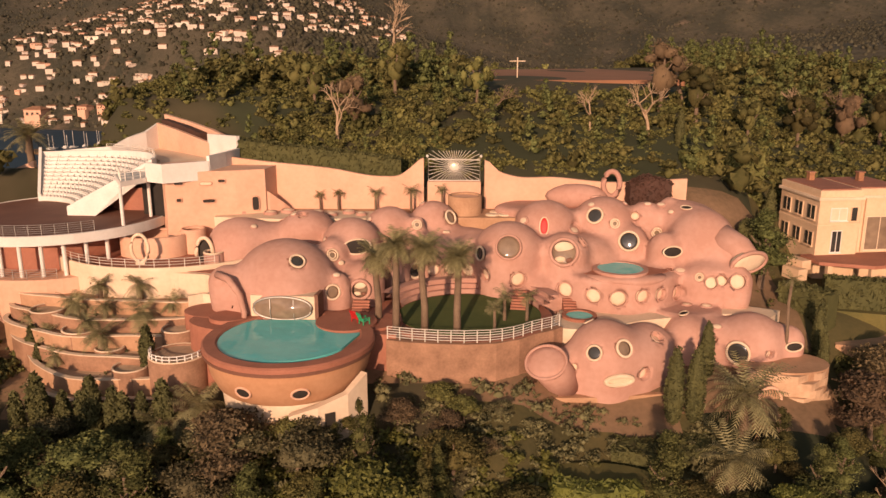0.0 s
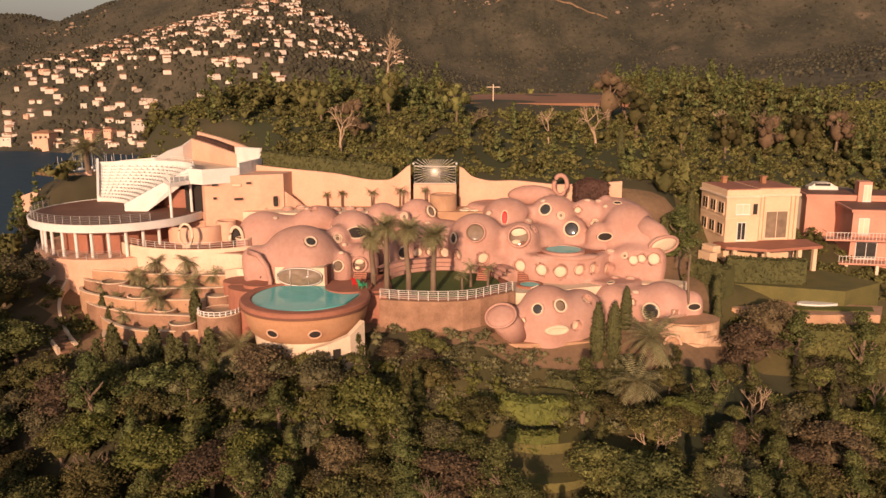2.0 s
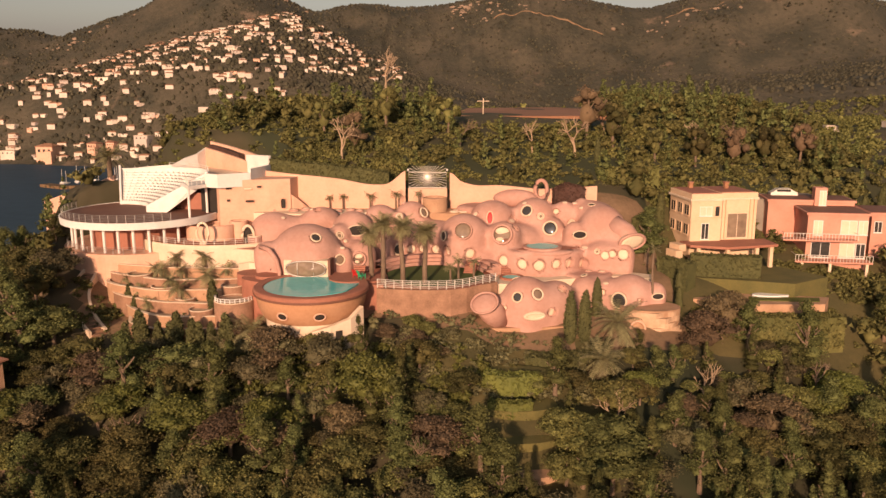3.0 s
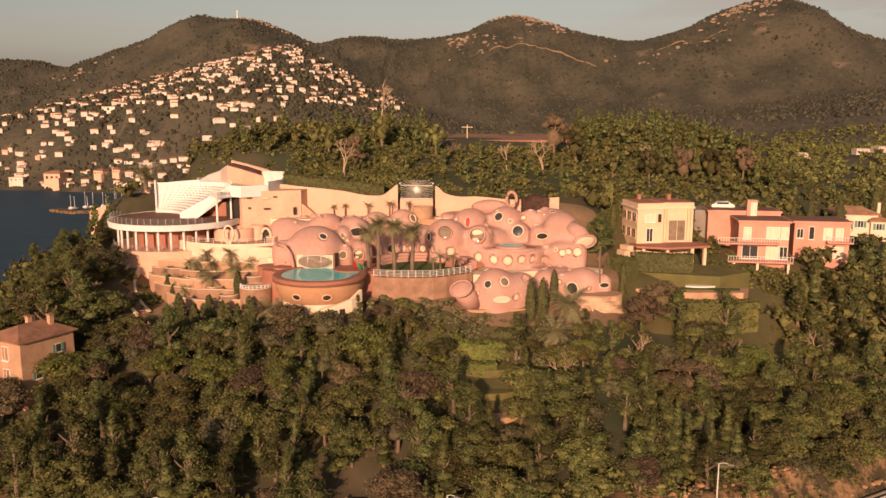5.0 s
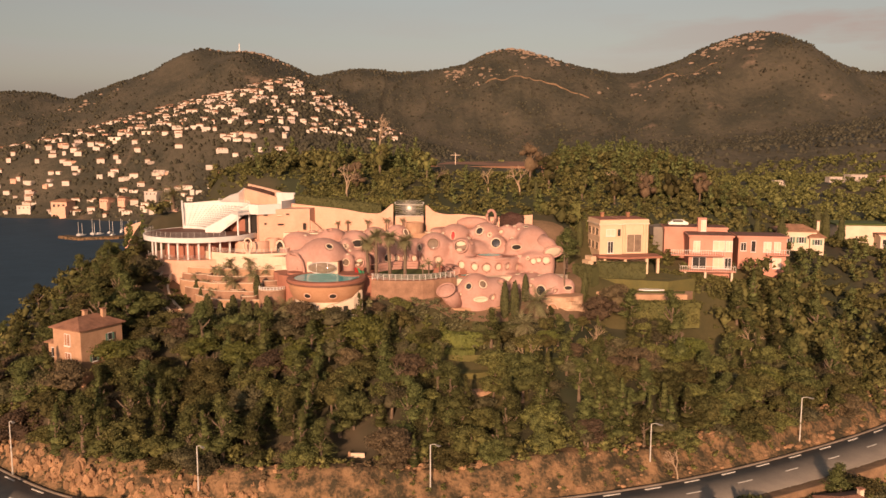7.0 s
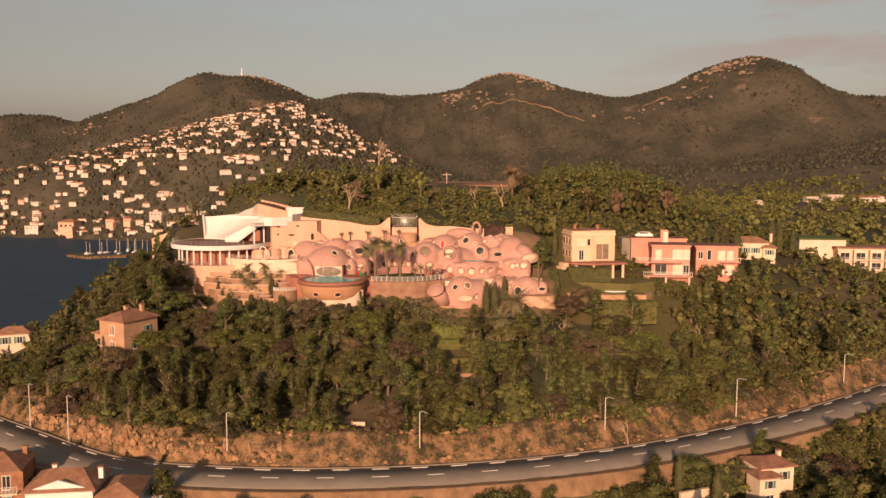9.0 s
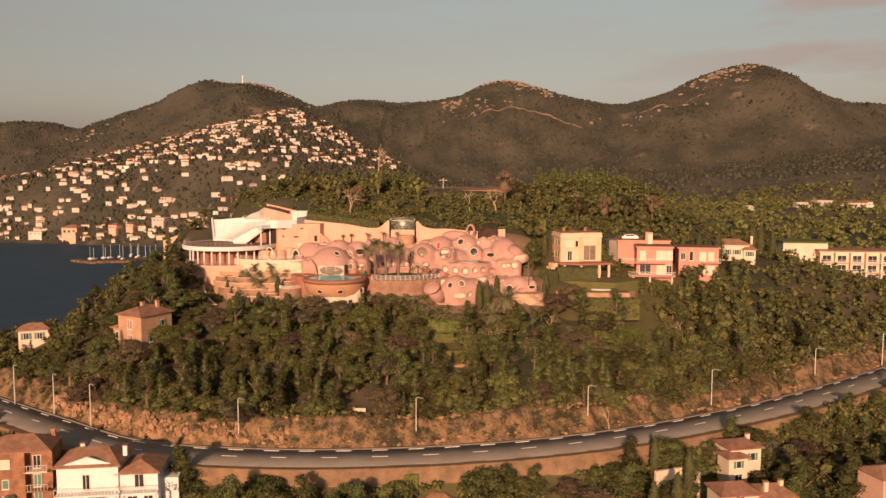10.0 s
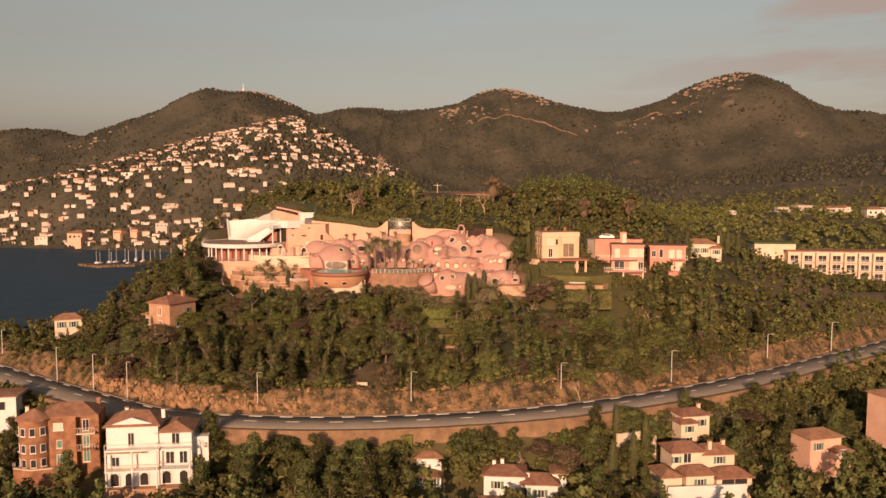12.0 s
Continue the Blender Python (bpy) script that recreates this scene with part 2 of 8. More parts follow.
# ---------------------------------------------------------------- mesh tools
class Shape:
    """Collects vertices and faces of one mesh."""

    def __init__(self):
        self.v, self.f, self.n = [], [], 0

    def add(self, v, f):
        v = np.asarray(v, float).reshape(-1, 3)
        self.v.append(v)
        self.f += [tuple(i + self.n for i in q) for q in f]
        self.n += len(v)
        return self

    def box(self, x, y, z, sx, sy, sz, rz=0.0):
        """A box on its base centre (x, y, z), with slightly eased top edges."""
        e = min(0.03, sx * 0.1, sy * 0.1, sz * 0.2)
        c, s = math.cos(radians(rz)), math.sin(radians(rz))
        v = []
        for zz, k in ((0, 0), (sz - e, 0), (sz, e)):
            for ax, ay in ((-1, -1), (1, -1), (1, 1), (-1, 1)):
                px, py = ax * (sx / 2 - k), ay * (sy / 2 - k)
                v.append((x + px * c - py * s, y + px * s + py * c, z + zz))
        f = [(3, 2, 1, 0), (8, 9, 10, 11)]
        for b in (0, 4):
            f += [(b + i, b + (i + 1) % 4, b + 4 + (i + 1) % 4, b + 4 + i) for i in range(4)]
        return self.add(v, f)

    def rev(self, profile, n=24, at=(0, 0, 0), a0=0.0, a1=360.0, sx=1.0, sy=1.0):
        """A profile of (radius, height) turned about the upright axis."""
        full = abs(a1 - a0) >= 359.9
        m = n if full else n + 1
        ang = np.radians(np.linspace(a0, a1, n + 1)[:m])
        v = [(at[0] + r * math.cos(t) * sx, at[1] + r * math.sin(t) * sy, at[2] + z) for t in ang for r, z in profile]
        k, f = len(profile), []
        for i in range(n):
            j = (i + 1) % m
            for q in range(k - 1):
                f.append((i * k + q, j * k + q, j * k + q + 1, i * k + q + 1))
        return self.add(v, f)

    def tube(self, pts, r, n=6, r2=None, closed=False):
        """A round bar along points, tapering from r to r2."""
        pts = [Vector(p) for p in pts]
        r2 = r if r2 is None else r2
        v, k = [], len(pts)
        for i, p in enumerate(pts):
            d = (pts[(i + 1) % k] - pts[i - 1]) if closed or 0 < i < k - 1 else (pts[1] - pts[0] if i == 0 else pts[-1] - pts[-2])
            d.normalize()
            u = d.cross(Vector((0, 0, 1)) if abs(d.z) < 0.95 else Vector((1, 0, 0))).normalized()
            w = d.cross(u)
            rr = r + (r2 - r) * i / max(1, k - 1)
            for q in range(n):
                t = 2 * math.pi * q / n
                v.append(p + u * (rr * math.cos(t)) + w * (rr * math.sin(t)))
        f = []
        for i in range(k if closed else k - 1):
            a, b = i * n, ((i + 1) % k) * n
            f += [(a + q, a + (q + 1) % n, b + (q + 1) % n, b + q) for q in range(n)]
        if not closed:
            f += [tuple(range(n))[::-1], tuple(range((k - 1) * n, k * n))]
        return self.add([tuple(p) for p in v], f)

    def prism(self, pts, z0, z1):
        """A plate or wall with the outline pts between two heights."""
        k = len(pts)
        v = [(x, y, z0) for x, y in pts] + [(x, y, z1) for x, y in pts]
        f = [tuple(range(k))[::-1], tuple(range(k, 2 * k))]
        f += [(i, (i + 1) % k, k + (i + 1) % k, k + i) for i in range(k)]
        return self.add(v, f)

    def ribbon(self, line, tops, foots, thick):
        """An upright wall that follows a line in plan, with changing top and foot."""
        line = np.asarray(line, float)
        d = np.gradient(line, axis=0)
        d /= np.linalg.norm(d, axis=1)[:, None]
        nrm = np.stack([-d[:, 1], d[:, 0]], 1) * thick / 2
        k, v = len(line), []
        for i in range(k):
            for s, z in ((-1, foots[i]), (-1, tops[i]), (1, tops[i]), (1, foots[i])):
                v.append((*(line[i] + s * nrm[i]), z))
        f = []
        for i in range(k - 1):
            f += [(i * 4 + q, i * 4 + 4 + q, i * 4 + 4 + (q + 1) % 4, i * 4 + (q + 1) % 4) for q in range(4)]
        f += [(0, 1, 2, 3), tuple(k * 4 - 4 + q for q in (3, 2, 1, 0))]
        return self.add(v, f)

    def disc(self, c, nrm, r, depth, n=20, ry=None):
        """A thick round plate facing nrm, with a slightly domed face."""
        nrm = Vector(nrm).normalized()
        u = Vector((0, 0, 1)).cross(nrm)
        u = u.normalized() if u.length > 0.05 else Vector((1, 0, 0))
        w = nrm.cross(u)
        c, ry, v = Vector(c), ry or r, []
        for rr, dd in ((1, -depth), (1, 0), (0.6, 0.08 * r), (0.02, 0.11 * r)):
            v += [tuple(c + u * (r * rr * math.cos(t)) + w * (ry * rr * math.sin(t)) + nrm * dd) for t in np.linspace(0, 2 * math.pi, n, False)]
        f = [(q * n + i, q * n + (i + 1) % n, q * n + n + (i + 1) % n, q * n + n + i) for q in range(3) for i in range(n)]
        return self.add(v, f + [tuple(range(n))[::-1], tuple(range(3 * n, 4 * n))])

    def ring(self, c, nrm, r, t, n=24, m=6, ry=None):
        """A round rim (torus) facing nrm."""
        nrm = Vector(nrm).normalized()
        u = Vector((0, 0, 1)).cross(nrm)
        u = u.normalized() if u.length > 0.05 else Vector((1, 0, 0))
        w = nrm.cross(u)
        c, ry, v = Vector(c), ry or r, []
        for a in np.linspace(0, 2 * math.pi, n, False):
            o = u * math.cos(a) + w * math.sin(a)
            base = c + u * (r * math.cos(a)) + w * (ry * math.sin(a))
            v += [tuple(base + o * (t * math.cos(b)) + nrm * (t * math.sin(b))) for b in np.linspace(0, 2 * math.pi, m, False)]
        f = [(i * m + q, ((i + 1) % n) * m + q, ((i + 1) % n) * m + (q + 1) % m, i * m + (q + 1) % m) for i in range(n) for q in range(m)]
        return self.add(v, f)

    def blob(self, c, r, n=10, k=6, rough=0.12, rng=None):
        """An uneven rounded lump."""
        rng = rng or np.random.default_rng(1)
        th = np.linspace(0, math.pi, k + 1)
        v = []
        for t in th:
            for p in np.linspace(0, 2 * math.pi, n, False):
                q = 1 + rng.uniform(-rough, rough)
                v.append((c[0] + r[0] * q * math.sin(t) * math.cos(p), c[1] + r[1] * q * math.sin(t) * math.sin(p), c[2] + r[2] * q * math.cos(t)))
        f = [(i * n + j, (i + 1) * n + j, (i + 1) * n + (j + 1) % n, i * n + (j + 1) % n) for i in range(k) for j in range(n)]
        return self.add(v, f)

    def mesh(self, name, material, smooth=False):
        me = bpy.data.meshes.new(name)
        me.from_pydata(np.concatenate(self.v).tolist() if self.v else [], [], self.f)
        me.materials.append(material)
        if smooth:
            me.shade_smooth()
        me.update()
        return me


def part(name, shape, material, parent=None, label="", smooth=False):
    ob = new(name, shape.mesh(name, material, smooth))
    ob.parent = parent
    return tagged(ob, label)


def thing(name, label, category, group="", kind="", at=None):
    """An Empty that carries a thing's parts."""
    ob = new(name)
    ob.empty_display_size = 0.3
    if at is not None:
        ob.matrix_basis = at
    return tagged(ob, label, category, group, kind)


def quick(name, verts, faces, material, smooth=True):
    """A large mesh from arrays, all faces with the same number of corners."""
    faces = np.asarray(faces, np.int32)
    me = bpy.data.meshes.new(name)
    k = faces.shape[1]
    me.vertices.add(len(verts)); me.vertices.foreach_set("co", np.asarray(verts, np.float32).ravel())
    me.loops.add(faces.size); me.loops.foreach_set("vertex_index", faces.ravel())
    me.polygons.add(len(faces)); me.polygons.foreach_set("loop_start", np.arange(0, faces.size, k, dtype=np.int32))
    me.materials.append(material)
    me.update(calc_edges=True)
    if smooth:
        me.shade_smooth()
    return me


# ---------------------------------------------------------------- lie of the land
def glide(x, pts):
    """A smooth line through (place, value) pairs."""
    xs, vs = np.array([p[0] for p in pts], float), np.array([p[1] for p in pts], float)
    m = np.gradient(vs, xs)
    x = np.clip(np.asarray(x, float), xs[0], xs[-1])
    i = np.clip(np.searchsorted(xs, x) - 1, 0, len(xs) - 2)
    h = xs[i + 1] - xs[i]
    t = (x - xs[i]) / h
    return vs[i] * (2 * t**3 - 3 * t**2 + 1) + vs[i + 1] * (3 * t**2 - 2 * t**3) + h * (m[i] * (t**3 - 2 * t**2 + t) + m[i + 1] * (t**3 - t**2))


def step(a, b, x):
    t = np.clip((x - a) / (b - a), 0, 1)
    return t * t * (3 - 2 * t)


def wave(x, y, s, seed=0):
    """Cheap smooth noise for arrays, about -1 to 1."""
    r = np.random.default_rng(seed)
    v = 0
    for k in range(5):
        a, p, q = r.uniform(0, 6.28), r.uniform(0, 6.28), r.uniform(0.6, 1.7)
        v = v + np.sin((x * math.cos(a) + y * math.sin(a)) * q / s + p) / q
    return v / 3.2


LATTICE = np.random.default_rng(77).uniform(0, 1, (256, 256))


def crags(x, y, size, octaves=5):
    """Ridged noise, 0 to 1, with sharp crests and gullies."""
    out, amp, total = 0.0, 1.0, 0.0
    for k in range(octaves):
        u, v = x / size + 13.7 * k, y / size + 5.1 * k
        i, j = np.floor(u).astype(int), np.floor(v).astype(int)
        a, b = u - i, v - j
        a, b = a * a * (3 - 2 * a), b * b * (3 - 2 * b)
        i0, i1, j0, j1 = i % 256, (i + 1) % 256, j % 256, (j + 1) % 256
        n = (LATTICE[i0, j0] * (1 - a) + LATTICE[i1, j0] * a) * (1 - b) + (LATTICE[i0, j1] * (1 - a) + LATTICE[i1, j1] * a) * b
        out, total = out + amp * (1 - np.abs(2 * n - 1)), total + amp
        amp, size = amp * 0.5, size * 0.5
    return out / total


def road_y(x):
    return glide(x, [(-320, 190), (-200, 118), (-120, 72), (-62, 31), (-40, 17), (-20, 13.3), (5, 14.0), (37, 21.8), (70, 38.6), (116, 72), (180, 122), (340, 230)])


SEA_Z = 10.0


def land(x, y):
    """Height of the ground."""
    x, y = np.asarray(x, float), np.asarray(y, float)
    s = (y - road_y(x)) / np.sqrt(1 + ((road_y(x + 2) - road_y(x - 2)) / 4) ** 2)
    low = glide(s, [(-330, -8), (-220, 2), (-150, 12), (-90, 22), (-55, 30), (-28, 33.5), (-18, 34.8), (-12, 35.8), (-8.5, 38.2), (-6.8, 40.6), (-5.6, 42.4), (-4.5, 44.7), (-3.4, 45), (6, 45), (30, 45)])
    low = np.minimum(low, 45.0)
    cut = 45 + 3.3 * step(6.4, 10.0, s) + 0.14 * np.clip(s - 10.0, 0, 400)
    shift = glide(x, [(-400, 190), (-200, 90), (-100, 45), (-80, 38), (-64, 19), (-50, 2), (-44, 0), (-40, 0), (-20, 0), (0, 0), (20, 0), (28, 0), (32, 2.5), (36, 8), (42, 13), (49, 19), (60, 27), (72, 31), (100, 46), (150, 66), (250, 120), (420, 220)])
    up = glide(y - shift, [(-60, 40), (20, 46), (40, 54.5), (47, 58), (52, 61), (57, 63), (62, 65), (68, 66), (74, 67), (79, 70.5), (83, 74), (88, 76), (96, 79.5), (104, 82.5), (115, 84.3), (150, 84.8), (195, 84), (240, 78), (320, 62), (420, 48), (600, 40)])
    up = np.minimum(up, glide(x, [(-500, 95), (0, 95), (55, 92), (72, 84), (88, 73), (105, 66), (130, 58), (160, 54), (250, 50), (500, 48)]))
    up = up - 3.4 * step(-45, -38, x) * step(-17, -20, x) * step(75, 68, y) * step(46, 54, y)
    up = up - 2.2 * step(6, 11, x) * step(43, 36, x) * step(73, 66, y) * step(44, 54, y)
    up = np.maximum(up, cut) + 0.35 * wave(x, y, 6, 3) * step(9, 14, s)
    up = np.minimum(up, cut + 60 * step(6.0, 40, s))
    up = np.minimum(up, 68.3 + 30 * step(12.0, 16, np.hypot(x + 39.5, y - 80)))
    up = np.minimum(up, 68.3 + 30 * step(11, 14, np.hypot(x + 30, y - 77)))
    up = np.minimum(up, 72.7 + 30 * step(84.3, 86.5, y) + 30 * step(-23, -27, x) + 30 * step(26, 31, x))
    up = np.minimum(up, 76.2 + 30 * step(99.5, 122, y) + 30 * step(-24, -20, x))
    z = np.where(s > 5.2, up, low)
    # the flank towards the bay
    z = z - np.maximum(step(-54, -94, x) * step(74, 108, y), step(-43, -66, x) * step(92, 112, y)) * (z - SEA_Z + 14)
    # the bay, the town hill across it, and the mountains behind
    far = step(230, 520, y)
    bay = SEA_Z - 6 + 60 * step(-170, 150, x + 0.10 * (y - 700)) + 90 * step(700, 1000, y + 0.22 * x + 60)
    hx = np.where(x < -215, 330.0, 170.0)
    hill = 132 * np.exp(-np.abs((x + 215) / hx) ** 1.4 - ((y - 1060) / 270) ** 2)
    hill = hill * np.clip((bay - SEA_Z) / 24, 0, 1)
    ridge = glide(x, [(-2600, 200), (-1500, 170), (-1100, 196), (-840, 180), (-797, 183), (-743, 180), (-690, 169), (-636, 187), (-571, 206), (-517, 221), (-468, 246), (-437, 257), (-409, 252), (-374, 250), (-335, 247), (-293, 231), (-240, 211), (-197, 220), (-144, 223), (-91, 219), (-27, 222), (25, 232), (67, 250), (99, 257), (125, 256), (162, 247), (210, 233), (258, 222), (311, 214), (363, 222), (415, 239), (457, 261), (498, 276), (540, 284), (572, 280), (614, 254), (657, 233), (700, 216), (742, 213), (784, 208), (900, 224), (1500, 240), (2600, 200)])
    f = step(1060, 1405, y + 26 * wave(x, y * 0.3, 70, 8)) ** 1.1
    spur = 84 * (crags(x * 1.0, y * 0.6, 240.0) - 0.55) * (0.06 + np.sin(np.clip(f, 0, 1) * math.pi)) * step(1040, 1180, y)
    spur = spur + 26 * (crags(x, y * 0.7, 75.0, 3) - 0.6) * (0.06 + np.sin(np.clip(f, 0, 1) * math.pi)) * step(1060, 1200, y)
    right = 40 * step(120, 280, x) * step(250, 430, y) + 46 * step(280, 700, x) * step(300, 760, y)
    base = np.minimum(bay, 46 + right)
    drop = 1 - 0.55 * step(1430, 1900, y)
    dist = base + hill * (1 - f) + f * (ridge * drop - base) + spur + 2.5 * wave(x, y, 22, 9) * (1 - f)
    dist = np.where(bay < SEA_Z, np.minimum(dist, bay + f * ridge), dist)
    return z * (1 - far) + dist * far


def ground_z(x, y):
    return float(land(x, y))


# ---------------------------------------------------------------- the bubble house: one flowing stucco shell
X0, Y0, Z0, CELL = -28.0, 54.0, 59.0, 0.22
NX, NY, NZ = 296, 150, 96
field = np.full((NX, NY, NZ), 9.0, np.float32)
owner = np.zeros((NX, NY, NZ), np.int16)
GX = (X0 + CELL * np.arange(NX, dtype=np.float32))[:, None, None]
GY = (Y0 + CELL * np.arange(NY, dtype=np.float32))[None, :, None]
GZ = (Z0 + CELL * np.arange(NZ, dtype=np.float32))[None, None, :]
shells = []


def window_of(x, y, z, rx, ry, up, down):
    def cut(c, lo, hi, o, n):
        return slice(max(0, int((c - lo - o) / CELL)), min(n, int((c + hi - o) / CELL) + 2))
    return cut(x, rx, rx, X0, NX), cut(y, ry, ry, Y0, NY), cut(z, down, up, Z0, NZ)


def melt(w, d, blend):
    """Joins a form to the shell with a soft seam."""
    old = field[w]
    h = np.maximum(blend - np.abs(old - d), 0) / blend
    owner[w] = np.where(d < old, len(shells), owner[w])
    field[w] = np.minimum(old, d) - h * h * blend * 0.25
    shells.append(len(shells))


def dome(x, y, z, rx, ry, rz, blend=1.0):
    """A bubble whose lower half runs down into the ground."""
    w = window_of(x, y, z, rx + 1.5, ry + 1.5, rz + 1.5, 11)
    px, py, pz = (GX[w[0]] - x) / rx, (GY[:, w[1]] - y) / ry, GZ[:, :, w[2]] - z
    pz = np.where(pz < 0, pz * 0.3, pz) / rz
    k0 = np.sqrt(px * px + py * py + pz * pz) + 1e-4
    k1 = np.sqrt((px / rx) ** 2 + (py / ry) ** 2 + (pz / rz) ** 2) + 1e-4
    melt(w, k0 * (k0 - 1) / k1, blend)


def drum(x, y, top, rx, ry, low, blend=0.5):
    """A round flat-topped storey."""
    w = window_of(x, y, top, rx + 1.5, ry + 1.5, 1.5, top - low)
    d2 = (np.sqrt(((GX[w[0]] - x) / rx) ** 2 + ((GY[:, w[1]] - y) / ry) ** 2) - 1) * min(rx, ry)
    dz = GZ[:, :, w[2]] - top
    a, b = d2 + 0.5, dz + 0.5
    d = np.minimum(np.maximum(a, b), 0) + np.sqrt(np.maximum(a, 0) ** 2 + np.maximum(b, 0) ** 2) - 0.5
    melt(w, d.astype(np.float32), blend)


def bore(x, y, z, nx, ny, nz, r, deep):
    """A round recess sunk into the shell along a direction."""
    q = r + deep + 0.6
    w = window_of(x, y, z, q, q, q, q)
    px, py, pz = GX[w[0]] - x, GY[:, w[1]] - y, GZ[:, :, w[2]] - z
    t = px * nx + py * ny + pz * nz
    rad = np.sqrt(np.maximum(px * px + py * py + pz * pz - t * t, 0)) - r
    d = np.maximum(rad, np.abs(t) - deep)
    field[w] = np.maximum(field[w], -d)


def probe(p):
    """Distance to the shell and its outward direction at a place."""
    def at(q):
        g = [(q[0] - X0) / CELL, (q[1] - Y0) / CELL, (q[2] - Z0) / CELL]
        i = [min(max(int(v), 0), n - 2) for v, n in zip(g, (NX, NY, NZ))]
        f = [min(max(v - j, 0), 1) for v, j in zip(g, i)]
        c = field[i[0]:i[0] + 2, i[1]:i[1] + 2, i[2]:i[2] + 2]
        c = c[0] * (1 - f[0]) + c[1] * f[0]
        c = c[0] * (1 - f[1]) + c[1] * f[1]
        return float(c[0] * (1 - f[2]) + c[1] * f[2])
    e = 0.45
    n = np.array([at((p[0] + e, p[1], p[2])) - at((p[0] - e, p[1], p[2])), at((p[0], p[1] + e, p[2])) - at((p[0], p[1] - e, p[2])), at((p[0], p[1], p[2] + e)) - at((p[0], p[1], p[2] - e))])
    return at(p), n / (np.linalg.norm(n) + 1e-6)


dome(-13.6, 67.5, 68.9, 4.8, 4.8, 4.7)
dome(-18.5, 66.0, 70.1, 1.6, 1.6, 1.5)
dome(-17.0, 65.5, 68.2, 1.3, 1.3, 1.2)
dome(-19.6, 75.2, 71.6, 3.1, 2.8, 2.3)
dome(-13.1, 76.0, 72.5, 2.7, 2.7, 2.0)
dome(-16.6, 76.2, 71.7, 2.4, 2.4, 1.5)
dome(-8.4, 73.0, 72.1, 2.7, 2.7, 2.3)
dome(-9.8, 70.0, 71.5, 1.4, 1.4, 1.6)
dome(-5.1, 77.0, 72.3, 2.6, 2.6, 2.4)
dome(-0.8, 79.0, 72.6, 2.4, 2.4, 2.3)
dome(-2.3, 75.6, 73.1, 0.8, 0.8, 0.9)
dome(-3.1, 76.5, 70.6, 3.3, 2.6, 1.8)
dome(2.4, 77.5, 70.0, 3.3, 2.6, 2.4)
dome(6.6, 73.5, 71.1, 3.3, 3.3, 2.9)
dome(10.5, 78.0, 72.6, 3.1, 3.1, 2.6)
dome(11.8, 72.8, 70.8, 2.3, 2.3, 2.3)
dome(16.5, 79.0, 73.0, 3.0, 3.0, 2.4)
dome(18.6, 76.2, 71.3, 1.8, 1.8, 1.8)
dome(21.5, 74.0, 71.2, 1.5, 1.5, 1.7)
dome(23.7, 79.0, 73.0, 2.6, 2.6, 2.0)
dome(25.4, 75.5, 71.3, 3.3, 3.3, 3.6)
dome(27.2, 73.3, 70.7, 1.9, 1.9, 1.5)
dome(25.0, 78.0, 73.2, 2.6, 2.6, 1.8)
dome(17.2, 78.5, 70.2, 5.5, 3.3, 2.0)
dome(25.4, 71.8, 68.8, 2.8, 2.2, 1.9)
dome(27.6, 70.8, 69.0, 1.4, 1.4, 1.4)
dome(-4.3, 73.5, 69.3, 1.5, 1.5, 2.5)
dome(-2.5, 76.3, 68.3, 1.7, 1.7, 1.9)
dome(-0.7, 77.2, 68.0, 1.7, 1.7, 1.8)
dome(1.1, 77.5, 68.0, 1.7, 1.7, 1.8)
dome(3.0, 77.0, 68.0, 1.7, 1.7, 1.9)
dome(4.6, 75.5, 68.0, 1.8, 1.8, 2.0)
dome(7.7, 73.5, 68.0, 2.3, 2.3, 2.1)
dome(9.7, 71.5, 67.5, 1.9, 1.9, 1.7)
dome(-7.0, 69.0, 69.2, 2.1, 2.1, 2.0)
dome(-8.7, 66.5, 69.2, 1.0, 1.0, 1.6)
dome(-12.0, 72.5, 69.4, 5.0, 3.6, 2.1)
dome(12.5, 75.5, 70.2, 5.0, 3.0, 2.2)
dome(14.1, 62.5, 65.0, 3.0, 3.0, 3.0)
dome(18.0, 64.5, 64.2, 2.8, 2.8, 2.8)
dome(17.1, 68.0, 65.5, 2.0, 2.0, 1.1)
dome(22.1, 66.5, 64.7, 2.2, 2.2, 2.4)
dome(27.6, 66.0, 64.9, 2.9, 2.9, 2.6)
dome(25.3, 68.0, 64.8, 1.9, 1.9, 1.7)
dome(30.7, 65.5, 65.1, 1.3, 1.3, 1.5)
dome(10.1, 61.5, 64.3, 0.9, 0.9, 1.2)
drum(16.6, 73.6, 69.8, 6.3, 5.6, 64, 1.0)          # storey below the upper pool
drum(22.6, 69.8, 67.0, 3.4, 3.2, 62)
drum(3.0, 79.5, 71.8, 12.0, 5.0, 64, 1.2)          # roof terrace behind the lawn gallery
drum(16.0, 82.0, 74.0, 10.5, 4.5, 66)
dome(16.4, 63.2, 64.4, 2.6, 2.6, 2.4, 1.2)
dome(11.2, 62.4, 63.6, 1.8, 1.8, 2.0, 1.0)
dome(24.6, 66.4, 64.6, 2.2, 2.0, 2.0, 1.0)
dome(20.6, 78.6, 73.6, 1.6, 1.6, 1.4, 0.8)
dome(25.2, 76.4, 73.6, 0.8, 0.8, 1.3, 0.6)
dome(23.0, 79.0, 74.2, 0.9, 0.9, 1.2, 0.6)


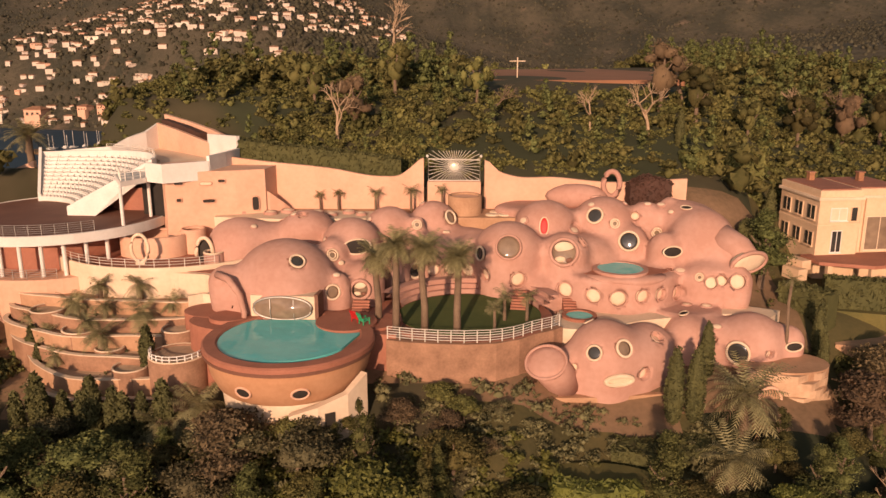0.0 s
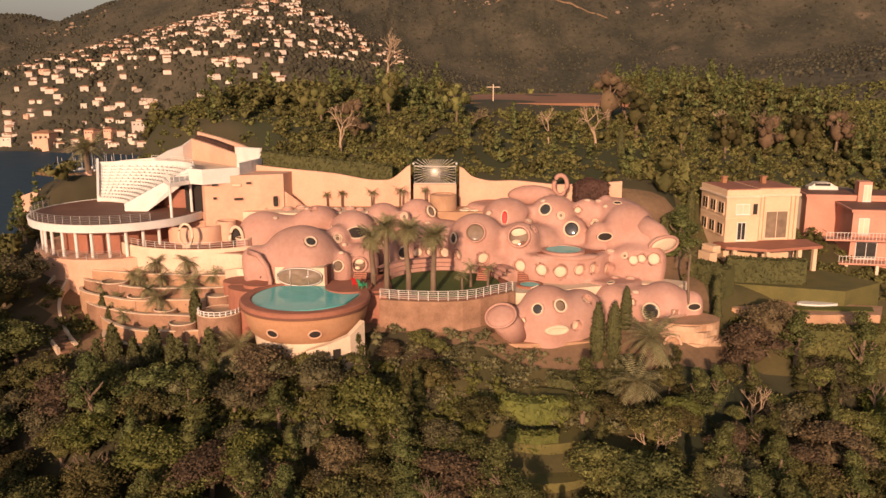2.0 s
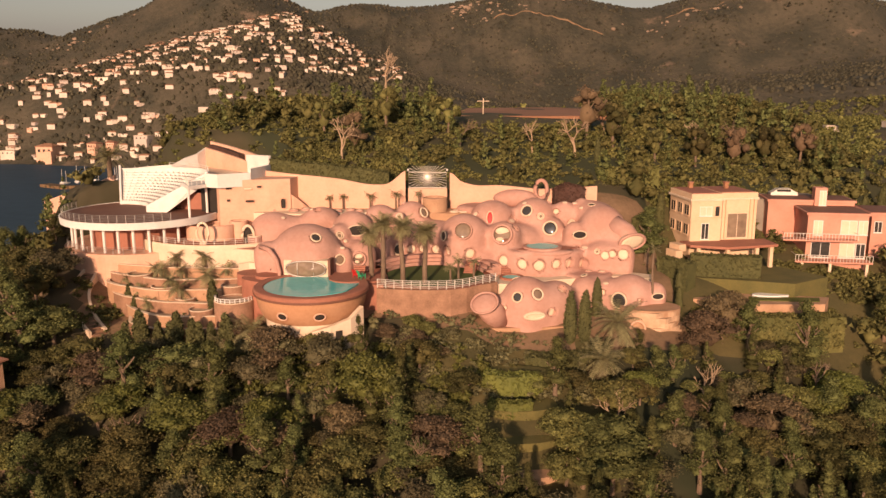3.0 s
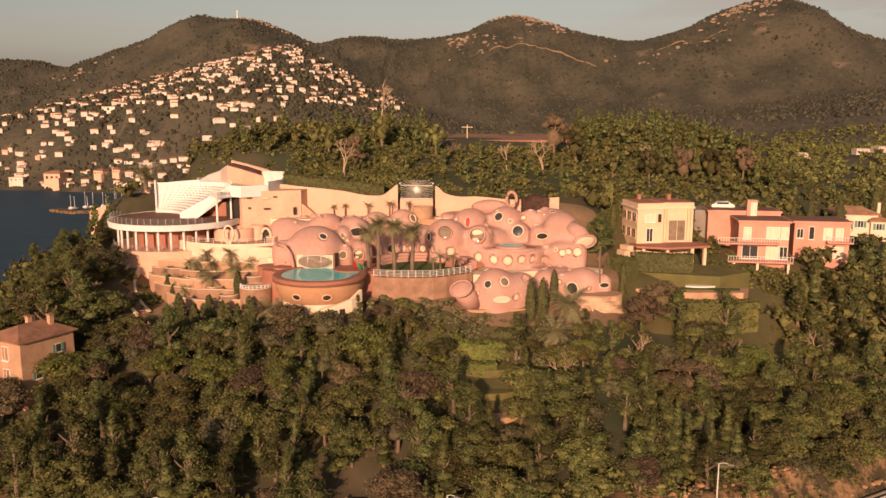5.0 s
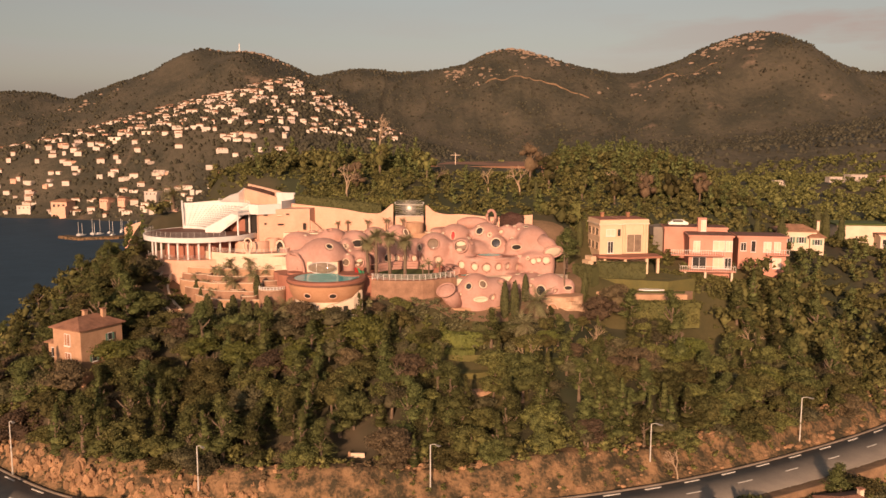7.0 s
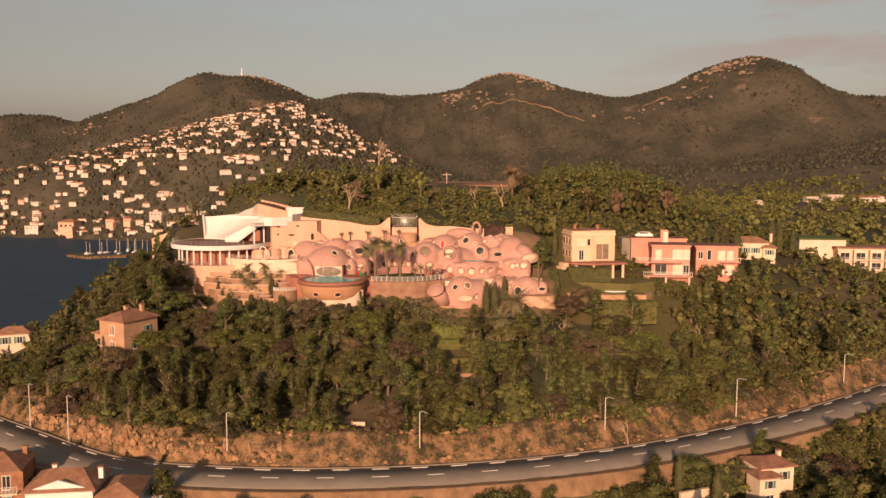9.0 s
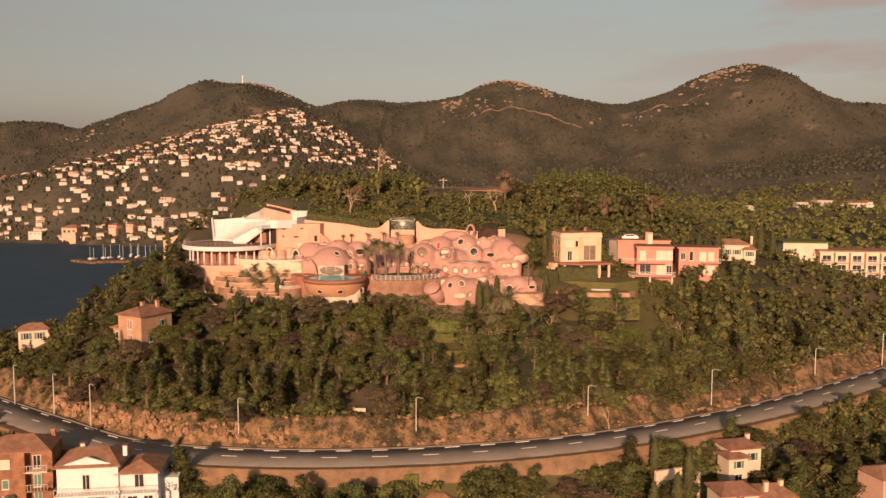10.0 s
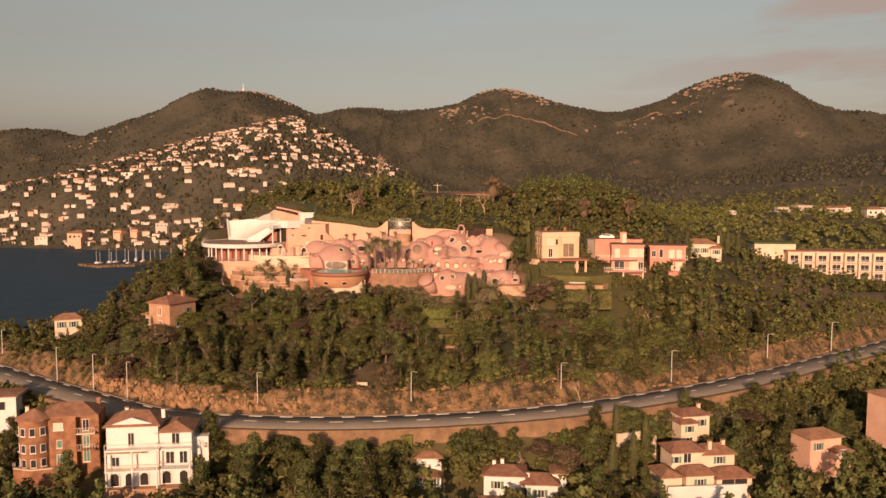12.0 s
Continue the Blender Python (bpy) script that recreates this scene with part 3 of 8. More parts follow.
def shell_meshes():
    """Turns the field into smooth meshes, one for each bubble."""
    s = field < 0
    c = [s[i:NX - 1 + i, j:NY - 1 + j, k:NZ - 1 + k] for i in (0, 1) for j in (0, 1) for k in (0, 1)]
    n_in = sum(a.astype(np.int8) for a in c)
    cells = np.argwhere((n_in > 0) & (n_in < 8))
    index = np.full((NX - 1, NY - 1, NZ - 1), -1, np.int32)
    index[tuple(cells.T)] = np.arange(len(cells))
    acc, cnt = np.zeros((len(cells), 3)), np.zeros(len(cells))
    corner = [(i, j, k) for i in (0, 1) for j in (0, 1) for k in (0, 1)]
    for p in range(8):
        for q in range(p + 1, 8):
            a, b = np.array(corner[p]), np.array(corner[q])
            if np.abs(a - b).sum() != 1:
                continue
            fa, fb = field[tuple((cells + a).T)], field[tuple((cells + b).T)]
            m = (fa < 0) != (fb < 0)
            t = np.where(m, fa / np.where(m, fa - fb, 1), 0)[:, None]
            acc += np.where(m[:, None], a + t * (b - a), 0)
            cnt += m
    local = acc / cnt[:, None]
    pos = (cells + local) * CELL + np.array([X0, Y0, Z0])
    quads = []
    for ax in range(3):
        lo, hi = [slice(1, -1)] * 3, [slice(1, -1)] * 3
        lo[ax], hi[ax] = slice(0, -1), slice(1, None)
        a, b = s[tuple(lo)], s[tuple(hi)]
        e = np.argwhere(a != b)
        inside = a[tuple(e.T)]
        o = np.ones(3, int); o[ax] = 0
        e = e + o
        u, v = np.eye(3, dtype=int)[(ax + 1) % 3], np.eye(3, dtype=int)[(ax + 2) % 3]
        q = np.stack([index[tuple((e - d).T)] for d in (u * 0, u, u + v, v)], 1)
        quads.append(np.where(inside[:, None], q, q[:, ::-1]))
    quads = np.concatenate(quads)
    quads = quads[(quads >= 0).all(1)]
    g = np.stack(np.gradient(field), -1)
    nrm = g[tuple(np.minimum(cells + np.round(local).astype(int), [NX - 1, NY - 1, NZ - 1]).T)]
    nrm /= np.linalg.norm(nrm, axis=1)[:, None] + 1e-6
    keep = pos[quads].mean(1)[:, 2] > land(pos[quads].mean(1)[:, 0], pos[quads].mean(1)[:, 1]) - 1.2
    quads = quads[keep]
    who = owner[tuple(cells[quads[:, 0]].T)]
    out = []
    for o in np.unique(who):
        q = quads[who == o]
        used, inv = np.unique(q, return_inverse=True)
        inv = inv.reshape(q.shape)
        lab = np.arange(len(used))
        for _ in range(400):                    # which faces hang together
            low = lab[inv].min(1)
            nxt = lab.copy()
            np.minimum.at(nxt, inv.ravel(), np.repeat(low, 4))
            nxt = nxt[nxt]
            if (nxt == lab).all():
                break
            lab = nxt
        face = lab[inv[:, 0]]
        for c in np.unique(face):
            m = face == c
            if m.sum() < 30:
                continue
            u2, i2 = np.unique(inv[m], return_inverse=True)
            me = quick("dome", pos[used][u2], i2.reshape(-1, 4), TERRA)
            me.normals_split_custom_set_from_vertices(nrm[used][u2].tolist())
            out.append(me)
    return out


# ---------------------------------------------------------------- ground, sea, road
def axis(lo, hi, near, far_lo, far_hi, grow, cap):
    mid = list(np.arange(lo, hi + 0.01, near))
    out, d, v = [], near, hi
    while v < far_hi:
        d = min(d * grow, cap); v += d; out.append(v)
    pre, d, v = [], near, lo
    while v > far_lo:
        d = min(d * grow, cap); v -= d; pre.append(v)
    return np.array(pre[::-1] + mid + out)


gx, gy = axis(-110, 140, 1.8, -2400, 2400, 1.06, 17), axis(-60, 215, 1.8, -900, 2200, 1.05, 13)
mx, my = np.meshgrid(gx, gy, indexing="ij")
mz = land(mx, my)
k = np.arange(len(gx) * len(gy)).reshape(len(gx), len(gy))
ground = new("ground", quick("ground", np.stack([mx, my, mz], -1).reshape(-1, 3), np.stack([k[:-1, :-1], k[1:, :-1], k[1:, 1:], k[:-1, 1:]], -1).reshape(-1, 4), SOIL))
ground.data.materials.append(MOUNT)
far_face = (my[:-1, :-1] > 520).ravel().astype(np.int32)
fx, fy = mx[:-1, :-1].ravel(), my[:-1, :-1].ravel()
edge = 2.0 * wave(fx, fy, 3.0, 21)
ground.data.materials.append(SAND)
ground.data.materials.append(MEADOW)
far_face[(fx + edge > -43) & (fx + edge < 33) & (fy + edge > 56 + 2 * (fx < 0)) & (fy < 85)] = 2
far_face[(fx + edge >= 33) & (fx < 85) & (fy + edge > 60) & (fy + edge < 100)] = 3
far_face[(fx > 3) & (fx < 21) & (fy + edge > 36) & (fy + edge <= 56)] = 3
far_face[(fy - road_y(fx) < -5) & (fy > -70)] = 3
ground.data.polygons.foreach_set("material_index", far_face)
tagged(ground, "dry hillside soil and scrub rising to mountains", "ground", kind="structure")
sea_ob = part("water", Shape().prism([(-3300, -900), (60, -900), (60, 1100), (-3300, 1100)], SEA_Z - 2, SEA_Z), SEA)
tagged(sea_ob, "calm dark blue bay below the wooded hill", "sea", kind="structure")

rx = np.linspace(-230, 240, 236)
rc = np.stack([rx, road_y(rx)], 1)
rd = np.gradient(rc, axis=0); rd /= np.linalg.norm(rd, axis=1)[:, None]
rn = np.stack([-rd[:, 1], rd[:, 0]], 1)


def strip(offs, zs):
    """A strip that follows the road: offsets across it and heights."""
    v = np.stack([np.column_stack([rc + rn * o, np.full(len(rc), z)]) for o, z in zip(offs, zs)], 1)
    m = len(offs)
    q = np.arange(len(rc) * m).reshape(len(rc), m)
    return v.reshape(-1, 3), np.stack([q[:-1, :-1], q[1:, :-1], q[1:, 1:], q[:-1, 1:]], -1).reshape(-1, 4)


v, f = strip([-3.7, -3.5, 0, 3.5, 3.7], [44.8, 45.10, 45.14, 45.10, 44.8])
road = tagged(new("road", quick("road", v, f[:, ::-1], ASPH)), "grey asphalt two-lane road with worn markings", "road", kind="structure")
v, f = strip([3.7, 3.72, 4.1, 4.12], [44.9, 45.22, 45.22, 44.9])
tagged(new("kerb", quick("kerb", v, f[:, ::-1], KERBM, False)), "grey concrete kerb along the road", "kerb", kind="structure")
v, f = strip([-5.7, -5.68, -5.3, -3.7], [37.5, 45.22, 45.22, 44.95])
tagged(new("road_parapet", quick("road_parapet", v, f[:, ::-1], OCHREW, False)), "low tan stone parapet below the road", "wall", kind="structure")
# dashes along both edges and the middle
dash = None
for off, gap in ((0.0, 4), (3.05, 3)):
    for i in range(20, 216, gap):
        p, d, n = rc[i], rd[i], rn[i]
        a = p + n * off
        q = [a - d * 1.25 - n * 0.09, a + d * 1.25 - n * 0.09, a + d * 1.25 + n * 0.09, a - d * 1.25 + n * 0.09]
        part("lane_dash", Shape().prism([tuple(c) for c in q], 45.10, 45.19), MARK, road)
# the cut bank above the road, broken rock and dry grass
offs = np.linspace(4.4, 9.6, 18)
bx = np.linspace(-150, 170, 640)
bc = np.stack([bx, road_y(bx)], 1)
bd = np.gradient(bc, axis=0); bd /= np.linalg.norm(bd, axis=1)[:, None]
bu, bo = np.meshgrid(bx, offs, indexing="ij")
bt = (bo - 4.4) / 5.2
rough = 1.5 * (crags(bu + 300, bo * 0.55 + 40, 5.5, 4) - 0.62) + 0.8 * (crags(bu + 90, bo + 20, 1.7, 2) - 0.6)
rough *= np.sin(np.pi * np.clip(bt + 0.06, 0, 1))
out = bo - 0.9 * rough + 1.1 * (1 - bt) * bt * wave(bu, bo * 0, 9, 15)
high = (4.0 + 0.9 * wave(bu, bo * 0, 7, 13)) * step(-0.05, 0.75, bt) ** 0.8
bank = np.stack([bc[:, :1] - bd[:, 1:] * out, bc[:, 1:] + bd[:, :1] * out, 44.95 + high + 0.75 * rough], -1).reshape(-1, 3)
q = np.arange(len(bx) * 18).reshape(len(bx), 18)
f = np.stack([q[:-1, :-1], q[1:, :-1], q[1:, 1:], q[:-1, 1:]], -1).reshape(-1, 4)
tagged(new("rock_bank", quick("rock_bank", bank, f, ROCK, False)), "ochre rock cutting with dry grass above the road", "rock bank", kind="structure")


rng = np.random.default_rng(17)
blocks, stones = Shape(), Shape()
for i in range(520):
    x = rng.uniform(-66, -14)
    o = rng.uniform(5.0, 7.0)
    t = (o - 4.4) / 5.2
    y = float(road_y(x)); a = math.atan2(float(road_y(x + 1)) - y, 1.0)
    z = 44.9 + 4.2 * float(step(-0.05, 0.75, t)) ** 0.8 * rng.uniform(0.5, 1.0)
    k = rng.uniform(0.25, 0.62)
    blocks.blob((x - o * math.sin(a), y + o * math.cos(a), z), (k * rng.uniform(0.7, 1.2), k * 0.8, k * rng.uniform(0.9, 2.0)), 7, 5, 0.22, rng)
for i in range(420):
    x = rng.uniform(-16, 120)
    o = rng.choice([rng.uniform(4.6, 5.4), rng.uniform(7.6, 9.2)], p=[0.3, 0.7])
    y = float(road_y(x)); a = math.atan2(float(road_y(x + 1)) - y, 1.0)
    z = 44.95 + 4.0 * float(step(-0.05, 0.75, (o - 4.4) / 5.2)) ** 0.8
    k = rng.uniform(0.12, 0.42)
    stones.blob((x - o * math.sin(a), y + o * math.cos(a), z), (k * 1.4, k, k * 0.8), 6, 4, 0.25, rng)
CLIFF = mat("orange_cliff_rock", (0.36, 0.205, 0.11), (0.20, 0.115, 0.065), 0.95, 0.5, 3.0, 0.1, island=0.25)
tagged(part("cliff_blocks", blocks, CLIFF), "jointed orange rock face of the road cutting", "rocks", kind="stuff")
tagged(part("bank_stones", stones, CLIFF), "loose pale stones along the cut bank", "stones", kind="stuff")


# ---------------------------------------------------------------- trees
def leaves(rng, pts, nrm, size, slim=0.6):
    """Small bent leaf sprays at places, facing roughly outward: arrays of corners and faces."""
    n = len(pts)
    nrm = nrm + rng.normal(0, 0.95, (n, 3))
    nrm /= np.linalg.norm(nrm, axis=1)[:, None] + 1e-6
    u = np.cross(nrm, rng.normal(0, 1, (n, 3))); u /= np.linalg.norm(u, axis=1)[:, None] + 1e-6
    w = np.cross(nrm, u)
    s = (size * rng.uniform(0.6, 1.35, n))[:, None]
    v = np.stack([pts - u * s * 0.55 - w * s * slim * 0.5, pts + u * s * 0.1 + w * s * slim * 0.8 + nrm * s * 0.12, pts + u * s * 0.7 - w * s * slim * 0.4], 1)
    return v.reshape(-1, 3), np.arange(3 * n).reshape(n, 3)


def crown_arrays(rng, h, w, n, kind):
    """A crown of many leaf sprays over uneven lobes. h: tree height, w: width."""
    V, F, base = [], [], 0
    lobes = []
    if kind == "oak":
        k = 13 if n > 300 else (5 if n > 100 else (3 if n > 40 else 2))
        for i in range(k):
            a, r = rng.uniform(0, 6.28), math.sqrt(rng.uniform(0.02, 1.0)) * 0.36 * w
            z = h * (0.80 - 0.42 * (r / (0.36 * w)) ** 2 * rng.uniform(0.5, 1.2))
            q = 1.0 if k > 5 else 1.25
            lobes.append((r * math.cos(a), r * math.sin(a), z, q * w * rng.uniform(0.13, 0.24), q * h * rng.uniform(0.08, 0.15)))
        if n > 40:
            lobes.append((0, 0, h * 0.42, w * 0.32, h * 0.26))
    elif kind == "pine":
        for i in range(8 if n > 300 else 5):
            a, t = rng.uniform(0, 6.28), i / (7 if n > 300 else 4)
            r = (0.34 - 0.26 * t) * w * rng.uniform(0.4, 1.1)
            lobes.append((r * math.cos(a), r * math.sin(a), h * (0.22 + 0.70 * t), w * (0.32 - 0.18 * t), h * 0.10))
    elif kind == "fir":
        for i in range(8 if n > 300 else 5):
            t = i / (7 if n > 300 else 4)
            lobes.append((rng.normal(0, .1), rng.normal(0, .1), h * (0.14 + 0.78 * t), w * 0.5 * (1.0 - 0.86 * t), h * 0.085))
    for (x, y, z, r, rz) in lobes:
        k = max(6, int(n / len(lobes)))
        d = rng.normal(0, 1, (k, 3)); d /= np.linalg.norm(d, axis=1)[:, None]
        d[:, 2] = np.where(d[:, 2] < -0.35, -d[:, 2], d[:, 2])
        rr = rng.uniform(0.62, 1.18, (k, 1))
        v, f = leaves(rng, np.array([x, y, z]) + d * rr * [r, r, rz], d, w * (0.035 if n > 300 else 0.12))
        V.append(v); F.append(f + base); base += len(v)
        rings = 4 if n > 300 else 3
        th, ph = np.meshgrid(np.linspace(0.15, 2.7, rings), np.linspace(0, 6.28, 7)[:-1], indexing="ij")
        q = 0.68 + rng.uniform(-0.14, 0.1, th.shape)
        v = np.stack([x + r * q * np.sin(th) * np.cos(ph), y + r * q * np.sin(th) * np.sin(ph), z + rz * q * np.cos(th)], -1).reshape(-1, 3)
        i = np.arange(6 * rings).reshape(rings, 6)
        j = np.roll(i, -1, 1)
        f = np.concatenate([np.stack([i[:-1], i[1:], j[1:]], -1).reshape(-1, 3), np.stack([i[:-1], j[1:], j[:-1]], -1).reshape(-1, 3)])
        V.append(v); F.append(f + base); base += len(v)
    return np.concatenate(V), np.concatenate(F)


def trunk_shape(rng, h, w):
    s = Shape()
    top = (rng.normal(0, 0.25), rng.normal(0, 0.25), h * 0.7)
    s.tube([(0, 0, -0.8), (rng.normal(0, 0.1), rng.normal(0, 0.1), h * 0.3), top], 0.035 * h, 7, 0.012 * h)
    for i in range(5):
        a = rng.uniform(0, 6.28)
        z0 = h * rng.uniform(0.28, 0.5)
        s.tube([(0, 0, z0), (w * 0.16 * math.cos(a), w * 0.16 * math.sin(a), z0 + h * 0.12), (w * 0.22 * math.cos(a), w * 0.22 * math.sin(a), z0 + h * 0.18)], 0.014 * h, 5, 0.005 * h)
    return s


def tree_kind(name, label, category, kind, h, w, n, leaf, seed, group):
    rng = np.random.default_rng(seed)
    root = thing(name, label, category, group)
    part("trunk", trunk_shape(rng, h, w), BARK, root)
    v, f = crown_arrays(rng, h, w, n, kind)
    c = new("crown", quick("crown", v, f, leaf, False))
    c.parent = root
    return root


OAKS = [tree_kind("oak_tree", lab, "tree", "oak", 5.4 + i * 0.35, 5.4 + 0.3 * i, 3300, leaf, 20 + i, "slope trees") for i, (lab, leaf) in enumerate((
    ("evergreen oak with a dense dull olive crown", LEAF), ("evergreen oak with a dense dull olive crown", LEAF), ("grey-green olive tree with a loose crown", GREYLEAF),
    ("oak with a thin russet brown crown", BROWNLEAF), ("evergreen oak with a dark green crown", PINE), ("oak with a fresh yellow-green crown", BRIGHT)))]
PINES = [tree_kind("pine_tree", "dark green pine with ragged layered branches", "tree", "pine", 8.0 + i * 0.9, 4.6 + 0.4 * i, 2600, PINE, 40 + i, "slope pines") for i in range(3)]
FIRS = [tree_kind("fir_tree", "slim dark conifer with a pointed top", "tree", "fir", 7.5 + i, 3.2, 2200, PINE, 50 + i, "slope conifers") for i in range(2)]

KEEP_OUT = [(-12, 60.5, 8.3), (-12, 70, 10), (3, 68, 10.5), (17, 70, 11.5), (26, 68, 9.5), (-30, 77, 13), (-40, 80, 12), (-27, 66, 9.5), (-16, 78, 10), (8, 80, 10), (24, 78, 8), (-30, 86, 8), (-20, 84, 6), (0, 83, 6), (10, 83, 6), (20, 82, 6),
            (43, 83, 11), (50, 80, 9), (66, 93.5, 10), (76, 95, 8), (95, 111, 7), (-47, 43, 5.4), (-83, 71, 4), (10, 51.5, 5.5), (12, 46, 4.5), (12, 40, 4), (46, 70, 8), (38, 72, 7),
            (-55, 8, 9), (-38, 4, 11), (12, 4, 5.5), (27, 3, 7), (15, -1, 6.5), (57, 18, 5), (57, 4, 11), (82, 11, 5), (103, 24, 5), (14, 57.5, 4.5), (22, 58, 4.5), (-9, 84, 6.5), (-16, 82, 6), (-2, 86, 3), (-34, 61.5, 6.5), (-26, 57.5, 5), (-40, 67, 6), (-75, 12, 7), (29, 64, 7.5), (-2, 27.5, 4), (56, 66, 6), (57, 78, 8), (160, 180, 30), (146, 152, 15), (164, 152, 16), (134, 160, 12)]


def free(x, y, pad=0.0):
    if -6.2 - pad < (y - road_y(x)) * 0.85 < 6.9 + pad:
        return False
    if (x - 23) ** 2 / 484 + (y - 148) ** 2 / 1000 < 1:
        return False
    return all((x - a) ** 2 + (y - b) ** 2 > (r + pad) ** 2 for a, b, r in KEEP_OUT)


rng = np.random.default_rng(7)
count = {"oak": 0, "pine": 0, "fir": 0}
rest = []
spots = []
for gxv in np.arange(-112, 165, 3.1):
    for gyv in np.arange(-75, 235, 3.1):
        x, y = gxv + rng.uniform(-1.5, 1.5), gyv + rng.uniform(-1.5, 1.5)
        hz = ground_z(x, y)
        if hz < SEA_Z + 3 or not free(x, y):
            continue
        if x < -40 and y > 112 or x < -24 and 88 < y < 106:
            continue
        if -8 < x < 13 and 57.5 < y < 60 or (-44 < x < -17 and 57.0 < y < 70):
            continue
        if x < -64 and y > 78 + 0.5 * (x + 100):
            continue
        if -45 < x < 31 and 66 < y < 87:
            continue
        if 2 < x < 34 and y > 106:
            continue
        if y > 140 and x < 44:
            continue
        if abs(x - 5) > 40 + 0.62 * (y + 132):
            continue
        spots.append((x, y, hz))
spots.sort(key=lambda p: (p[0] - 5) ** 2 * 0.25 + (p[1] - 42) ** 2)
for x, y, hz in spots:
    s = y - float(road_y(x))
    front = 9 < s < 22 and -45 < x < 45
    kind = rng.choice(["oak", "pine", "fir"], p=[0.35, 0.3, 0.35] if front else [0.76, 0.24, 0.0] if s < -4 else ([0.75, 0.22, 0.03] if y > 85 else [0.76, 0.16, 0.08]))
    size = rng.uniform(0.62, 1.12) * (0.8 if y > 90 else 1.0) * (1.2 if s < -5 else 1.0) * (0.72 if x < -52 and y > 50 else 1.0)
    if 40 < y < 58 and -26 < x < 36:
        size *= (1.0 if y < 51 else 0.6) if x < 4 else (0.85 if y < 50 else 0.5)
    if 51.5 < y < 60 and -9 < x < 24:
        size *= 0.72
    if x > 80 and y > 70:
        size *= 0.8
    if 86 < y < 112 and -45 < x < 60:
        size *= 0.62
    pool = {"oak": OAKS, "pine": PINES, "fir": FIRS}[kind]
    if count[kind] < {"oak": 300, "pine": 170, "fir": 110}[kind] and y < 82:
        src = pool[int(rng.choice(len(pool), p=(0.3, 0.22, 0.17, 0.13, 0.14, 0.04)) if kind == "oak" else rng.integers(len(pool)))]
        m = Matrix.LocRotScale((x, y, hz), Euler((0, 0, rng.uniform(0, 6.28))), None)
        t = copy_thing(src, m)
        t.scale = (size * 1.2, size * 1.2, size * rng.uniform(0.72, 1.0))
        count[kind] += 1
    else:
        rest.append((x, y, hz, kind, size))
for proto in OAKS + PINES + FIRS:
    for o in (*proto.children_recursive, proto):
        bpy.data.objects.remove(o)

# the rest of the wood, joined
lows = {"oak": [crown_arrays(np.random.default_rng(60 + i), 6.2, 6.2, 90, "oak") for i in range(5)],
        "pine": [crown_arrays(np.random.default_rng(70 + i), 8.5, 5.0, 125, "pine") for i in range(3)],
        "bush": [crown_arrays(np.random.default_rng(85 + i), 6.0, 6.4, 70, "oak") for i in range(4)],
        "fir": [crown_arrays(np.random.default_rng(80 + i), 8.0, 3.4, 120, "fir") for i in range(2)]}


def joined(name, label, rows, leaf, category="woods"):
    V, F, b = [], [], 0
    for x, y, z, kind, size in rows:
        v, f = lows[kind][int(rng.integers(len(lows[kind])))]
        a = rng.uniform(0, 6.28)
        c, s = math.cos(a) * size, math.sin(a) * size
        V.append(np.stack([v[:, 0] * c - v[:, 1] * s + x, v[:, 0] * s + v[:, 1] * c + y, v[:, 2] * size * rng.uniform(0.8, 1.1) + z - 0.5], 1))
        F.append(f + b); b += len(v)
    return tagged(new(name, quick(name, np.concatenate(V), np.concatenate(F), leaf, False)), label, category, kind="stuff")


joined("oak_wood", "dense evergreen oak wood on the hill", [r for r in rest if r[3] == "oak"], LEAF)
joined("pine_wood", "dark pines and conifers among the oaks", [r for r in rest if r[3] != "oak"], PINE)
# undergrowth
under = []
for i in range(260):
    x, y = rng.uniform(-90, 130), rng.uniform(-40, 110)
    if free(x, y, -1.5):
        under.append((x, y, ground_z(x, y) - 1.0, "bush", rng.uniform(0.16, 0.34)))
for i in range(500):
    x = rng.uniform(-75, 125)
    y = float(road_y(x)) - rng.uniform(5.6, 40)
    if free(x, y, -0.8):
        under.append((x, y, ground_z(x, y) + 0.1, "bush", rng.uniform(0.25, 0.55)))
for i in range(520):
    x = rng.uniform(-70, 120)
    y = float(road_y(x)) - rng.uniform(5.6, 9.5) * 1.12
    if all((x - a) ** 2 + (y - b) ** 2 > (r * 0.6) ** 2 for a, b, r in KEEP_OUT):
        under.append((x, y, ground_z(x, y) + 0.3, "bush", rng.uniform(0.24, 0.5)))
for i in range(300):
    x = rng.uniform(-70, 120)
    y = float(road_y(x)) - rng.uniform(6.6, 9.0) * 1.12
    if wave(x, 0, 9, 17) > -0.35 and all((x - a) ** 2 + (y - b) ** 2 > (r * 0.6) ** 2 for a, b, r in KEEP_OUT):
        under.append((x, y, ground_z(x, y) + 0.6, "bush", rng.uniform(0.45, 0.85)))
joined("undergrowth", "low scrub and bushes under the trees", under, LEAF, "bushes")
hill_bush = []
for i in range(3300):
    x, y = rng.uniform(-66, 80), rng.uniform(86.5, 126)
    if x < -22 and y < 101.5:
        continue
    if free(x, y, -2.0) and y > 88.2 and not (2 < x < 34 and y > 112):
        hill_bush.append((x, y, ground_z(x, y) - 0.6, "bush", rng.uniform(0.2, 0.42)))
for i in range(420):
    x, y = rng.uniform(-2, 46), rng.uniform(107, 119.5)
    hill_bush.append((x, y, ground_z(x, y) - 0.6, "bush", rng.uniform(0.12, 0.24)))
